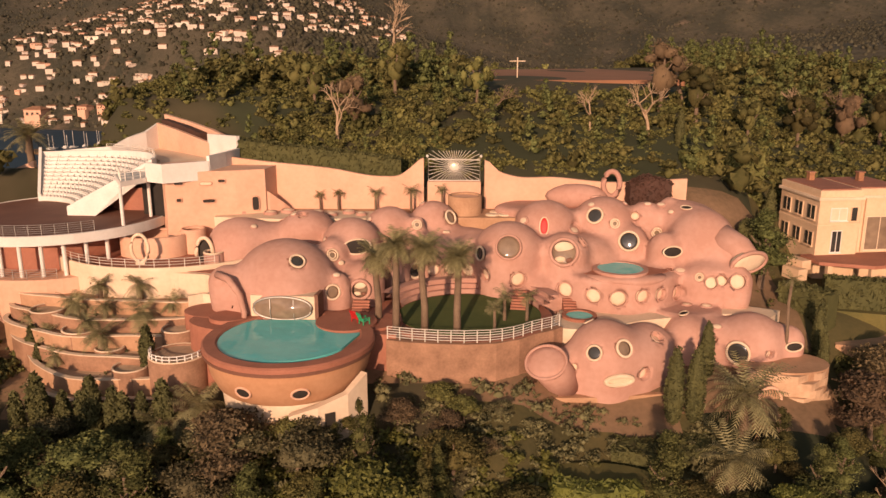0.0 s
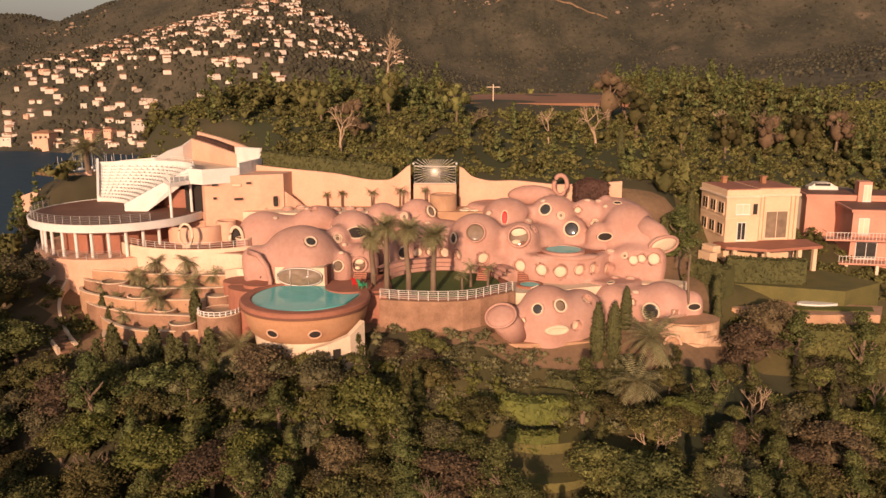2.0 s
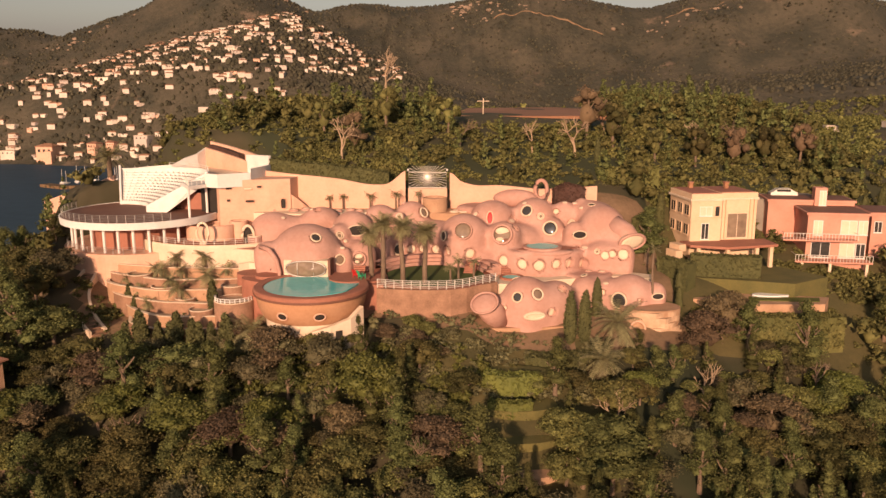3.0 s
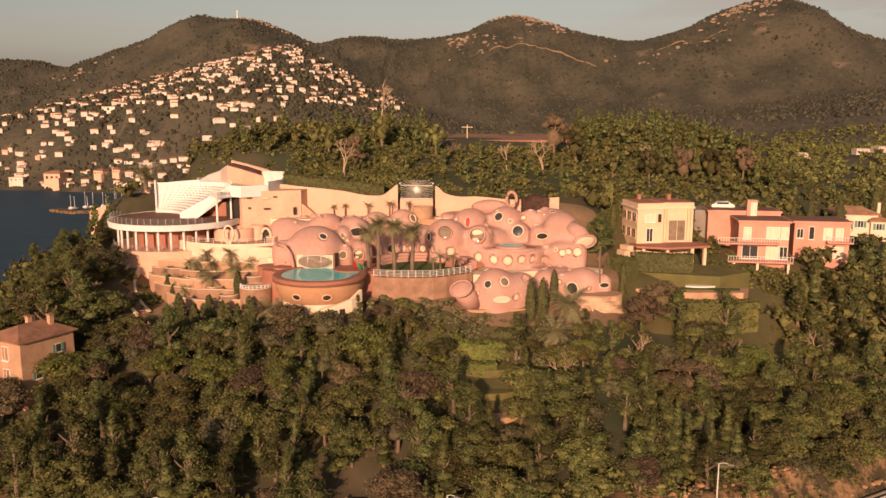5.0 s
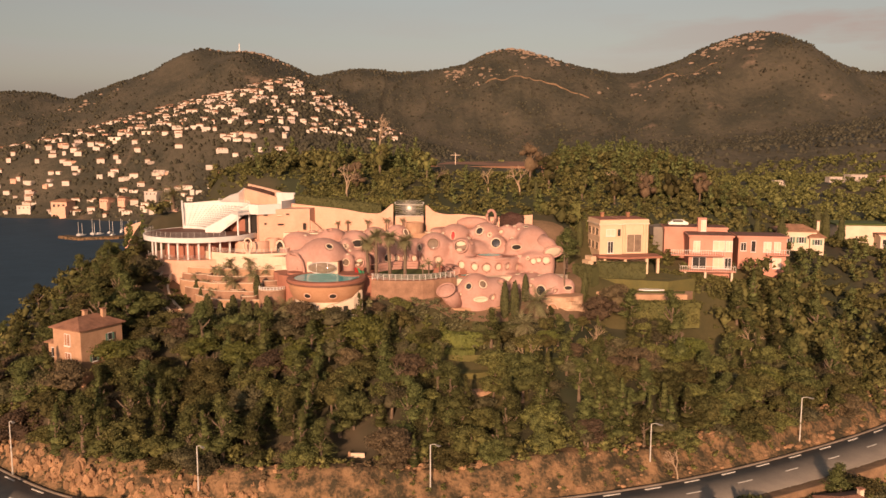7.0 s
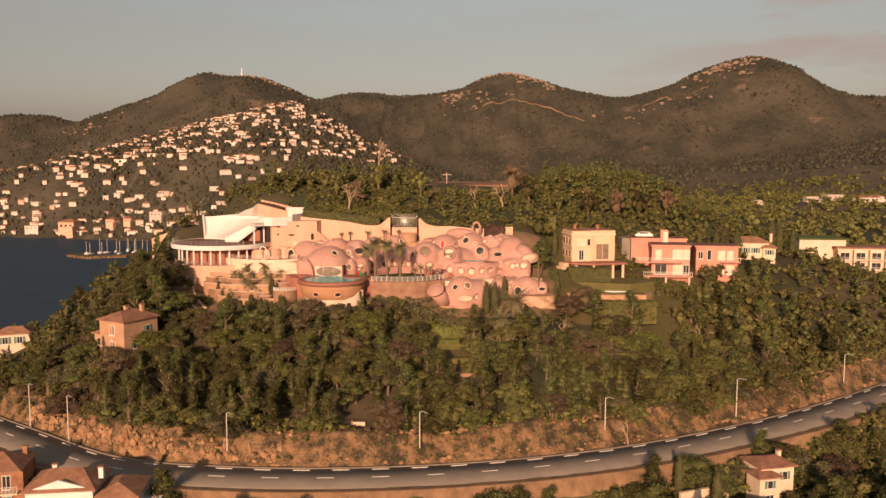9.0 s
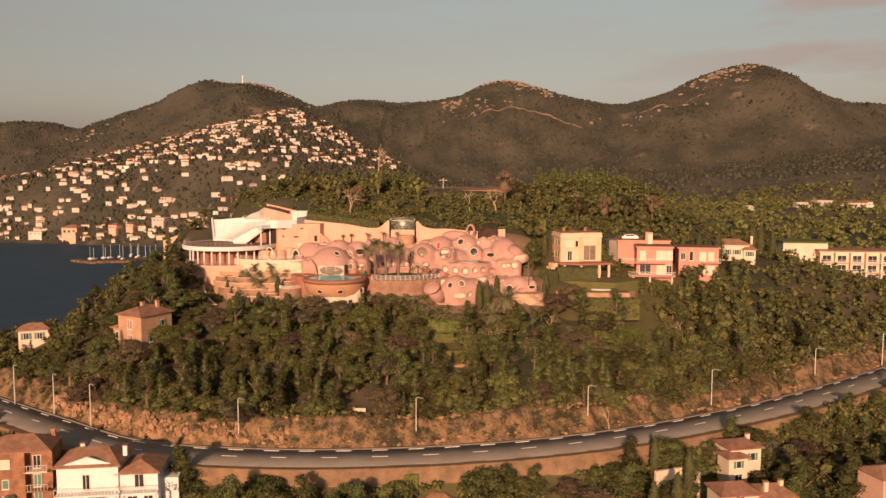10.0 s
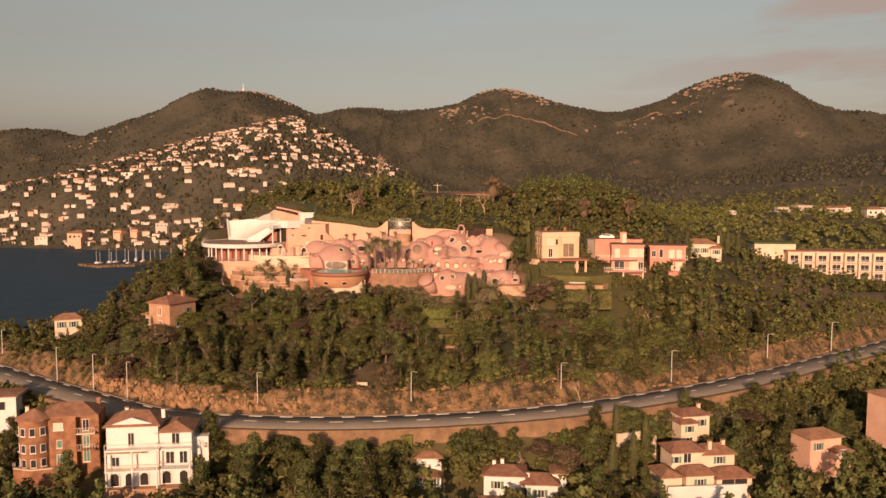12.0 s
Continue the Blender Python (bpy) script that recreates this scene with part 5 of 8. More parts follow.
for nm, mt, x, y, rz in (("red", RED, -6.6, 61.9, 150), ("green", GREENP, -5.9, 61.2, 130)):
    ch = thing("deck_chair", f"{nm} wooden slatted deck chair beside the pool", "chair", "poolside chairs", at=pose(x, y, PZ + 0.02, 0, 0, rz))
    for i in range(4):
        part("seat_slat", Shape().box(0, -0.25 + i * 0.15, 0.36 - i * 0.03, 0.6, 0.13, 0.03), mt, ch)
        part("back_slat", Shape().tube([(-0.22 + i * 0.15, 0.28, 0.3), (-0.26 + i * 0.17, 0.62, 1.05)], 0.06, 5), mt, ch)
    for sx in (-0.3, 0.3):
        part("armrest", Shape().box(sx, 0, 0.56, 0.12, 0.75, 0.03), mt, ch)
        part("leg", Shape().box(sx, -0.3, 0, 0.06, 0.08, 0.56), mt, ch)
        part("leg", Shape().box(sx, 0.3, 0, 0.06, 0.08, 0.56), mt, ch)

# cream-walled terrace that links the round terrace to the big dome
link = [(-27, 69.3), (-24.0, 69.4), (-21.4, 69.0), (-19.6, 67.8), (-18.4, 67.2), (-17.0, 69.0), (-16.5, 73.0), (-22, 77), (-27, 77)]
slab("terrace_link", "cream stucco terrace running into the big dome", link, 62, 69.9, CREAM)
slab("terrace_link_floor", "terracotta floor of the upper terrace", [(-26.5, 69.9), (-24.0, 69.9), (-21.4, 69.5), (-19.4, 68.5), (-17.4, 70.0), (-17.2, 73.0), (-22, 76.6), (-26.5, 76.6)], 69.7, 69.94, PAVE)
tagged(part("patio_wall", Shape().ribbon([(-22.4, 66.9), (-21.2, 67.5), (-19.6, 67.2), (-18.6, 66.2)], [68.5, 68.6, 68.5, 68.3], [62] * 4, 0.35), CREAM), "low curving cream wall round the sunken patio", "wall", kind="structure")
slab("terrace_patio", "sunken terracotta patio beside the big dome", oval(-19.6, 65.4, 2.6, 2.0, 28), 60, 67.75, PAVE)
# terrace behind the pool, joining it to the domes
slab("terrace_pool", "terracotta paved terrace between pool and domes", oval(-12.0, 63.0, 9.0, 3.6, 36), 60, 67.72, PAVE)
slab("terrace_round", "small round terracotta sun terrace", oval(-17.6, 63.0, 1.7, 1.5, 24), 62, 68.05, PAVE)
slab("terrace_entry", "terracotta paved entrance court by the palms", [(-7.5, 60.5), (-3.2, 60.0), (-2.9, 63.5), (-4.0, 69.5), (-8.2, 67.0)], 60, 67.5, PAVE)
# lawn court
lawn_pts = oval(2.8, 66.2, 6.3, 5.6, 48)
tagged(part("lawn", Shape().prism(lawn_pts, 61, 67.3), LAWN), "mown round lawn in the palm court", "lawn", kind="structure")
slab("court_edge", "tan paved strip round the lawn court", oval(2.8, 65.9, 7.3, 6.6, 48), 60, 67.22, PAVE)
for i in range(3):
    st = Shape()
    z = 67.3 + 0.42 * i
    st.rev([(6.35 + 0.45 * i, 0), (6.35 + 0.45 * i, 0.42), (7.4 + 0.45 * i, 0.42)], 40, (2.8, 66.2, z), 12, 165, 1.0, 0.92)
    tagged(part("garden_step", st, TERRA), "curved terracotta step round the lawn", "step", kind="structure")
# retaining wall under the lawn, in tan stone
line = [(-3.9, 60.0), (-2.0, 59.5), (0.0, 59.2), (2.5, 59.1), (4.8, 59.4), (6.6, 60.3), (8.0, 61.6), (9.6, 62.6), (10.4, 63.4)]
tagged(part("retaining_wall", Shape().ribbon(line, [67.2] * 9, [60.0] * 9, 0.7), WEATHERED_SHADED), "tall tan stone retaining wall under the lawn", "wall", kind="structure")


def railing(label, line, zs, h=1.0, bars=4, gap=1.2, r=0.03, material=METAL, group="railings", name="railing"):
    """Posts and bars along a line in plan."""
    line = np.asarray(line, float)
    seg = np.linalg.norm(np.diff(line, axis=0), axis=1)
    s = np.concatenate([[0], np.cumsum(seg)])
    n = max(2, int(s[-1] / gap) + 1)
    at = np.linspace(0, s[-1], n)
    p = np.column_stack([np.interp(at, s, line[:, 0]), np.interp(at, s, line[:, 1]), np.interp(at, s, np.broadcast_to(zs, len(line)))])
    root = thing(name, label, "railing", group)
    for q in p:
        part("post", Shape().tube([tuple(q), (q[0], q[1], q[2] + h)], r * 1.4, 5), material, root)
    for i in range(bars):
        z = h * (i + 1) / bars
        part("bar", Shape().tube([(q[0], q[1], q[2] + z) for q in p], r, 5), material, root)
    return root


railing("white tubular railing along the lawn court edge", line, 67.2, 1.05, 5, 1.0, 0.035)
# upper oval pool and its deck
slab("terrace_upper", "terracotta paved deck round the upper pool", oval(16.7, 74.0, 5.7, 4.6, 40), 68.0, 69.86, PAVE)
up = thing("upper_pool", "small oval turquoise pool on a rounded terracotta ledge", "pool")
part("coping", Shape().rev([(1.3, -0.4), (1.32, 0.16), (1.1, 0.18), (1.06, -0.2)], 40, (16.9, 71.4, 69.95), sx=1.95, sy=1.95), TERRA, up)
part("water", Shape().prism(oval(16.9, 71.4, 2.2, 2.2), 69.7, 70.05), POOLW, up)
part("ledge", Shape().rev([(0.2, 0.0), (1.0, 0.0), (1.0, -0.25), (0.6, -1.2)], 36, (17.2, 69.9, 69.85), sx=3.6, sy=2.0), TERRA, up, "", True)
lp = thing("lower_pool", "small round plunge pool below the gallery", "pool")
part("coping", Shape().rev([(1.55, -1.5), (1.55, 0.1), (1.2, 0.1), (1.15, -0.3)], 32, (12.6, 67.0, 66.9)), PAVE, lp)
part("water", Shape().prism(oval(12.6, 67.0, 1.25, 1.25, 28), 66.4, 66.88), POOLW, lp)
slab("terrace_gallery", "pale cream path terrace in front of the gallery", [(9.6, 64.2), (13, 63.6), (18, 66.2), (22.5, 67.5), (26.5, 68.2), (29.6, 67.2), (31.2, 69.2), (27.5, 71.0), (20, 70.4), (11.0, 68.8)], 61, 66.75, CREAM)
slab("terrace_lower", "pale sandy path below the lower domes", [(8, 59.5), (14, 59.8), (24, 61.5), (31.5, 61.8), (33.6, 65.0), (30, 67), (12, 63)], 58, 62.3, STONEW)

# ---------------------------------------------------------------- walls and gate above
wl_x = np.linspace(-24, 26, 101)
top = glide(wl_x, [(-24, 78.9), (-20, 78.4), (-12, 77.6), (-6, 76.7), (-4.6, 76.8), (-3.4, 77.6), (-2.2, 78.6), (-1.5, 78.7)])
top = np.where(wl_x > 4.0, glide(wl_x, [(4.0, 78.4), (4.8, 78.3), (6.0, 77.2), (7.4, 76.7), (12, 76.5), (18.5, 76.0), (22, 76.2), (26, 76.5)]), top)
for a, b in ((-24.01, -1.55), (4.02, 26.01)):
    m = (wl_x >= a) & (wl_x <= b)
    tagged(part("wall_north", Shape().ribbon(np.column_stack([wl_x[m], 84 + 0.6 * np.sin(wl_x[m] * 0.12)]), top[m], np.full(m.sum(), 71.0), 0.5), PEACH), "long wavy peach stucco boundary wall", "wall", kind="structure")
tagged(part("wall_gate", Shape().ribbon([(-1.6, 84.0), (1.2, 84.05), (4.1, 84.0)], [76.1] * 3, [71.0] * 3, 0.5), PEACH), "low peach wall below the gate", "wall", kind="structure")
gate = thing("sunburst_gate", "white metal gate with a sunburst of bars between peach walls", "gate")
part("gate_frame", Shape().tube([(-1.5, 84, 76.2), (-1.5, 84, 78.5), (4.0, 84, 78.4), (4.0, 84, 76.2)], 0.07, 6, closed=True), METAL, gate)
part("sun_disc", Shape().disc((1.25, 83.9, 77.7), (0, -1, 0), 0.3, 0.15), METAL, gate)
for i in range(40):
    t = 2 * math.pi * i / 40
    r = min(2.7 / max(abs(math.cos(t)), 1e-3), (1.7 if math.sin(t) > 0 else 1.5) / max(abs(math.sin(t)), 1e-3))
    part("ray", Shape().tube([(1.25 + 0.3 * math.cos(t), 83.95, 77.7 + 0.3 * math.sin(t)), (1.25 + r * math.cos(t), 83.95, 77.7 + r * math.sin(t))], 0.03, 4), METAL, gate)
for x in (-1.6, 4.1):
    lampb = thing("gate_lamp", "round white globe lamp on a wall end", "lamp", "gate lamps", at=pose(x, 84, 78.65))
    part("globe", Shape().rev([(0.01, 0), (0.1, 0.04), (0.16, 0.16), (0.1, 0.28), (0.01, 0.32)], 12), WHITE, lampb, "", True)
    part("stem", Shape().tube([(0, 0, -0.1), (0, 0, 0.06)], 0.04, 6), GREYM, lampb)
slab("drive", "brown paved drive below the gate", [(-24, 81.5), (-4, 79.0), (10, 79.0), (16, 81), (16, 83.6), (-24, 83.6)], 70, 73.2, STONEW, "drive")
slab("terrace_pale", "pale stuccoed roof terrace among the domes", [(-23, 78.0), (-15, 77.0), (-7.5, 77.6), (-7, 81.2), (-23, 82.4)], 70, 73.36, CREAM)
tower = thing("round_tower", "tan round stucco stair tower below the gate", "tower")
part("drum_wall", Shape().rev([(1.75, -6), (1.75, 1.5), (1.6, 1.58), (1.45, 1.5), (1.45, 1.3)], 36, (2.4, 81.2, 73.6)), STONEW, tower, "", True)
part("top", Shape().prism(oval(2.4, 81.2, 1.5, 1.5, 28), 74.6, 74.95), PEACH, tower)
for i in range(8):
    x = 5.2 + (i % 4) * 1.3 + 0.5 * (i // 4)
    y = 80.2 + 1.5 * (i // 4)
    s = tagged(part("stepping_stone", Shape().rev([(0.02, 0.12), (0.5, 0.12), (0.58, 0.05), (0.58, -0.3)], 14, (x, y, 73.25), sx=1.2), CREAM), "pale oval stepping stone set in the slope", "stone", "stepping stones")

# ---------------------------------------------------------------- theatre wing
deck = thing("stage_deck", "round brown stage deck with a white rim on columns", "terrace")
DX, DY, DZ = -39.5, 80.3, 73.2
part("floor", Shape().prism(oval(DX, DY, 10.9, 10.9, 64), DZ - 0.3, DZ), DECKM, deck, "brown boarded stage floor")
part("fascia", Shape().rev([(10.6, -0.95), (11.0, -0.9), (11.1, 0.05), (10.9, 0.08), (10.85, -0.3)], 72, (DX, DY, DZ)), WHITE, deck, "white rounded fascia")
part("soffit", Shape().prism(oval(DX, DY, 10.65, 10.65, 48), DZ - 0.92, DZ - 0.86), CREAM, deck)
for a in np.linspace(-148, -42, 10):
    t = radians(a)
    part("column", Shape().tube([(DX + 9.6 * math.cos(t), DY + 9.6 * math.sin(t), 69.0), (DX + 9.6 * math.cos(t), DY + 9.6 * math.sin(t), DZ - 0.9)], 0.19, 10), WHITE, deck)
# shade under the deck is put into this wall by the dark paving colour
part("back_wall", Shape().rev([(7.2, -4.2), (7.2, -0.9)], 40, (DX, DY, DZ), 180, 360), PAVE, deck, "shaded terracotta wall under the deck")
slab("terrace_under", "terracotta paved gallery under the stage deck", oval(DX, DY, 10.7, 10.7, 48), 62, 69.0, PEACH)
railing("grey metal railing round the stage deck", [(DX + 10.7 * math.cos(t), DY + 10.7 * math.sin(t)) for t in np.radians(np.linspace(170, 310, 40))], DZ + 0.05, 1.0, 5, 1.1, 0.022, GREYM)
railing("planted railing along the under-deck gallery", [(DX + 10.3 * math.cos(t), DY + 10.3 * math.sin(t)) for t in np.radians(np.linspace(195, 290, 26))], 69.0, 0.9, 4, 1.3, 0.022, GREYM)
stand = thing("grandstand", "curved white grandstand of stepped seat rows", "grandstand")
ROWS = 11


def bent(a, b, c, t):
    """A place on the curve from a to c that bends towards b."""
    return tuple((1 - t) ** 2 * p + 2 * t * (1 - t) * q + t * t * r for p, q, r in zip(a, b, c))


def tier(i, t):
    """A place on seat row i (0 in front, ROWS at the back), t along it."""
    f_, b_ = bent((-45.6, 86.9), (-39.6, 86.6), (-38.5, 79.3), t), bent((-47.5, 91.9), (-32.4, 94.6), (-30.8, 82.0), t)
    k_ = i / ROWS
    return f_[0] + (b_[0] - f_[0]) * k_, f_[1] + (b_[1] - f_[1]) * k_


TT = np.linspace(0, 1, 31)
for i in range(ROWS):
    z = 73.75 + i * 0.37
    fr_, bk_ = [tier(i, t) for t in TT], [tier(i + 1.06, t) for t in TT]
    v = [(x, y, h_) for line_, h_ in ((fr_, z - 0.5), (fr_, z), (bk_, z), (bk_, z - 0.3)) for x, y in line_]
    n_ = len(TT)
    part("seat_step", Shape().add(v, [(q * n_ + j, q * n_ + j + 1, q * n_ + n_ + j + 1, q * n_ + n_ + j) for q in range(3) for j in range(n_ - 1)] + [(0, n_, 2 * n_, 3 * n_), (n_ - 1, 4 * n_ - 1, 3 * n_ - 1, 2 * n_ - 1)]), WHITE, stand)
seat_mesh = Shape().box(0, 0, 0, 0.44, 0.30, 0.08).box(0, 0.15, 0, 0.44, 0.06, 0.30).mesh("seat", WHITE)
# small grey blocks added to draw the dark gaps between seats
gap_mesh = Shape().box(0, 0, 0, 0.12, 0.06, 0.22).mesh("seat_back", GREYM)
for i in range(ROWS):
    n = 22
    for j in range(n):
        t = 0.02 + 0.94 * j / (n - 1)
        a_, b_, c_ = Vector(tier(i + 0.6, t)), Vector(tier(i + 0.6, t + 0.01)), Vector(tier(i + 0.1, t + 0.022))
        turn = math.degrees(math.atan2(b_.y - a_.y, b_.x - a_.x))
        o = new("seat", seat_mesh); o.parent = stand
        o.matrix_basis = pose(a_.x, a_.y, 73.75 + i * 0.37, 0, 0, turn)
        if j < n - 1:
            o = new("seat_back", gap_mesh); o.parent = stand
            o.matrix_basis = pose(c_.x, c_.y, 73.76 + i * 0.37, 0, 0, turn)
top_line = [tier(ROWS + 0.25, t) for t in TT]
part("back_rim", Shape().ribbon(top_line, [78.1 + 0.5 * t for t in TT], [76.4] * 31, 0.3), WHITE, stand)
n_ = len(TT)
v = [(*tier(0.1, t), 73.2) for t in TT] + [(*tier(ROWS + 0.2, t), 77.3) for t in TT] + [(*tier(0.1, t), 72.9) for t in TT] + [(*tier(ROWS + 0.2, t), 77.0) for t in TT]
part("underside", Shape().add(v, [(j, j + 1, n_ + j + 1, n_ + j) for j in range(n_ - 1)] + [(2 * n_ + j, 3 * n_ + j, 3 * n_ + j + 1, 2 * n_ + j + 1) for j in range(n_ - 1)]), CREAM, stand)
for t, nm in ((0.0, "left"), (1.0, "right")):
    a_, b_ = tier(-0.2, t), tier(ROWS + 0.4, t)
    toe = (a_[0] + 3.0, a_[1] - 0.2) if t else (a_[0] - 0.6, a_[1] + 1.6)
    base = [(*a_, 73.2), (*a_, 74.1), (*b_, 78.6), (*b_, 77.2), (*toe, 73.2)]
    back = [(p[0] - 0.1, p[1] + 0.35, p[2]) for p in base] if t else [(p[0] + 0.3, p[1] + 0.1, p[2]) for p in base]
    part("side_wall", Shape().add(base + back, [(0, 4, 3, 2, 1), (5, 6, 7, 8, 9), (0, 1, 6, 5), (1, 2, 7, 6), (2, 3, 8, 7), (3, 4, 9, 8), (4, 0, 5, 9)]), WHITE, stand, "white sloping side wall")
part("end_platform", Shape().prism([(-33.4, 79.4), (-30.9, 74.8), (-29.4, 77.4), (-29.0, 81.0), (-30.6, 82.6)], 76.95, 77.45), WHITE, stand, "white end platform on posts")
railing("white railing along the end of the grandstand", [(-33.0, 79.4), (-30.9, 75.0), (-29.5, 77.6), (-29.1, 80.6)], 77.45, 0.85, 3, 0.9, 0.03)
railing("white railing along the grandstand's top rim", [tier(ROWS + 0.25, t) for t in np.linspace(0.3, 0.9, 20)], 78.5, 0.5, 2, 1.2, 0.03)
for x, y, z1 in ((-30.9, 74.6, 77.0), (-29.8, 78.9, 77.0)):
    part("prop", Shape().tube([(x, y, 70.0), (x, y, z1)], 0.17, 10), WHITE, stand, "slim white steel post")
# drum takes the dark paving colour to stand for shade below the seats
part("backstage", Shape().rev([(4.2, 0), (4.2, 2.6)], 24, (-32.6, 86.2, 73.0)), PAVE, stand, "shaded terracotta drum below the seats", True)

wing = thing("theatre_wing", "peach stucco wing with a white roof terrace", "building")
part("block", Shape().prism([(-27.6, 77.5), (-24.8, 78.3), (-21.0, 79.4), (-18.2, 80.4), (-17.6, 83.5), (-27.8, 86.0), (-31.5, 84.5)], 68, 77.9), PEACH, wing, "peach stucco facade")
part("dark_opening", Shape().prism([(-31.0, 80.2), (-27.7, 78.4), (-27.5, 78.6), (-30.8, 80.6)], 73.2, 77.4), DARK, wing)
part("roof_slab", Shape().prism([(-30.4, 82.6), (-28.8, 79.0), (-27.4, 76.9), (-23.7, 79.3), (-21.6, 85.2), (-26.5, 90), (-34.5, 98.5), (-46.6, 93.0), (-40, 93.6), (-34.6, 91.6), (-31.6, 87.6)], 77.3, 77.75), CREAM, wing, "pale roof terrace")
for ptl, zt in (([(-29.4, 77.8), (-27.4, 76.7), (-25.4, 78.0), (-23.6, 79.2)], 78.9), ([(-23.6, 79.2), (-22.8, 82.2), (-22.2, 85.4)], 79.4)):
    part("parapet", Shape().ribbon(ptl, [zt] * len(ptl), [77.0] * len(ptl), 0.35), WHITE, wing)
part("parapet", Shape().ribbon([(-47.4, 92.4), (-43.4, 93.0), (-39.4, 93.2), (-37.9, 94.6), (-36.5, 96.3), (-35.6, 98.6)], [77.9, 78.3, 78.6, 79.5, 80.0, 80.9], [76.5] * 6, 0.35), WHITE, wing, "white sloping parapet")
part("ramp_wall", Shape().ribbon([(-35.6, 98.4), (-32.0, 95.0), (-28.8, 91.8), (-26.4, 89.4)], [80.9, 80.4, 79.9, 79.5], [76.5] * 4, 0.4), PEACH, wing, "peach ramp wall on the roof")
part("end_wall", Shape().ribbon([(-26.6, 89.6), (-24.4, 87.6), (-22.2, 85.6)], [80.5, 80.6, 80.7], [76.5] * 3, 0.4), WHITE, wing, "white end wall of the roof")
part("planter_hedge", Shape().ribbon([(-35.0, 99.2), (-31.5, 95.8), (-28.2, 92.6)], [81.3, 80.9, 80.3], [77.0] * 3, 0.9), REDLEAF, wing, "dry red-brown hedge in a roof planter")
part("rear_wall", Shape().ribbon([(-35.2, 100.2), (-31.0, 96.8), (-27.2, 92.8), (-25.2, 90.6)], [81.8, 81.2, 80.7, 80.3], [76.5] * 4, 0.4), PEACH, wing)
sl = Shape().ribbon([(-21.0, 79.9), (-19.6, 80.4), (-18.0, 81.0), (-16.8, 81.8), (-16.0, 82.6)], [77.5, 76.6, 75.4, 74.2, 73.2], [70] * 5, 0.5)
part("sloping_wall", sl, PEACH, wing)


def slot(x, y, z, w, h, rz, root, material=DARK):
    """A small rounded window slot with a raised lip."""
    pts = [(w / 2 * math.copysign(min(1, abs(math.cos(t)) ** 0.5), math.cos(t)), h / 2 * math.copysign(min(1, abs(math.sin(t)) ** 0.5), math.sin(t))) for t in np.linspace(0, 2 * math.pi, 16, False)]
    c, s = math.cos(radians(rz)), math.sin(radians(rz))
    v = [(x + a * c + d * s, y + a * s - d * c, z + b) for d in (-0.1, 0.08) for a, b in pts]
    k = len(pts)
    w_ = part("slot_window", Shape().add(v, [tuple(range(k))[::-1], tuple(range(k, 2 * k))] + [(i, (i + 1) % k, k + (i + 1) % k, k + i) for i in range(k)]), material, root, "small rounded window slot")
    part("lip", Shape().tube([(x + a * c * 1.05 + 0.08 * s, y + a * s * 1.05 - 0.08 * c, z + b * 1.05) for a, b in pts], 0.05, 4, closed=True), PEACH, w_)


for x, z, w, h, m in ((-26.3, 76.8, 0.9, 0.35, DARK), (-23.8, 76.7, 1.1, 0.35, CREAM), (-22.3, 76.9, 0.7, 0.35, DARK), (-26.4, 75.1, 0.5, 0.4, DARK), (-23.6, 74.9, 1.2, 0.4, DARK), (-19.2, 74.4, 0.7, 1.4, DARK)):
    y = 77.5 + (x + 27.6) * 0.288 if x < -21 else 79.4 + (x + 21.0) * 0.357
    slot(x, y - 0.05, z, w, h, 16, wing, m)

# the round lower terrace with little windows
lower = thing("round_terrace", "cream stucco terrace with a curved front wall", "terrace")
part("curved_wall", Shape().rev([(12.9, -7), (12.9, -0.1), (12.8, 0.1), (12.6, 0.1), (12.55, -0.3)], 80, (-27.4, 82.0, 70.3), 178, 322), CREAM, lower, "curved cream stucco wall")
part("floor", Shape().prism(oval(-27.4, 82.0, 12.7, 12.7, 56), 66, 70.0), PAVE, lower)
for a in (228, 236, 246, 284, 287.5):
    t = radians(a)
    n = (math.cos(t), math.sin(t), 0)
    w = part("porthole", Shape().disc((-27.4 + 12.88 * math.cos(t), 82.0 + 12.88 * math.sin(t), 68.6), n, 0.22 if a < 270 else 0.2, 0.2, 14, 0.22 if a < 270 else 0.42), DARK, lower, "", True)
    part("rim", Shape().ring((-27.4 + 12.92 * math.cos(t), 82.0 + 12.92 * math.sin(t), 68.6), n, 0.24, 0.05, 16, 5, 0.24 if a < 270 else 0.45), CREAM, w)
railing("white railing on the round lower terrace", [(-27.4 + 12.7 * math.cos(t), 82.0 + 12.7 * math.sin(t)) for t in np.radians(np.linspace(190, 300, 30))], 70.4, 0.8, 3, 1.3, 0.025)
part("drum_pink", Shape().rev([(2.5, 0), (2.5, 2.0), (2.3, 2.1), (2.1, 1.9)], 32, (-28.6, 76.2, 70.0), sx=1.35), PEACH, lower, "pale pink rounded planter wall", True)
part("drum_small", Shape().rev([(1.2, 0), (1.2, 2.4), (1.05, 2.45), (0.9, 2.2)], 24, (-24.9, 77.0, 70.0)), PEACH, lower, "", True)
arch = thing("ring_sculpture", "upright cream ring sculpture on the terrace", "sculpture")
part("ring", Shape().tube([(-28.4 + 0.82 * math.sin(t), 71.9, 71.6 + 1.35 * math.cos(t)) for t in np.linspace(0, 2 * math.pi, 26, False)], 0.17, 8, closed=True), CREAM, arch, "", True)
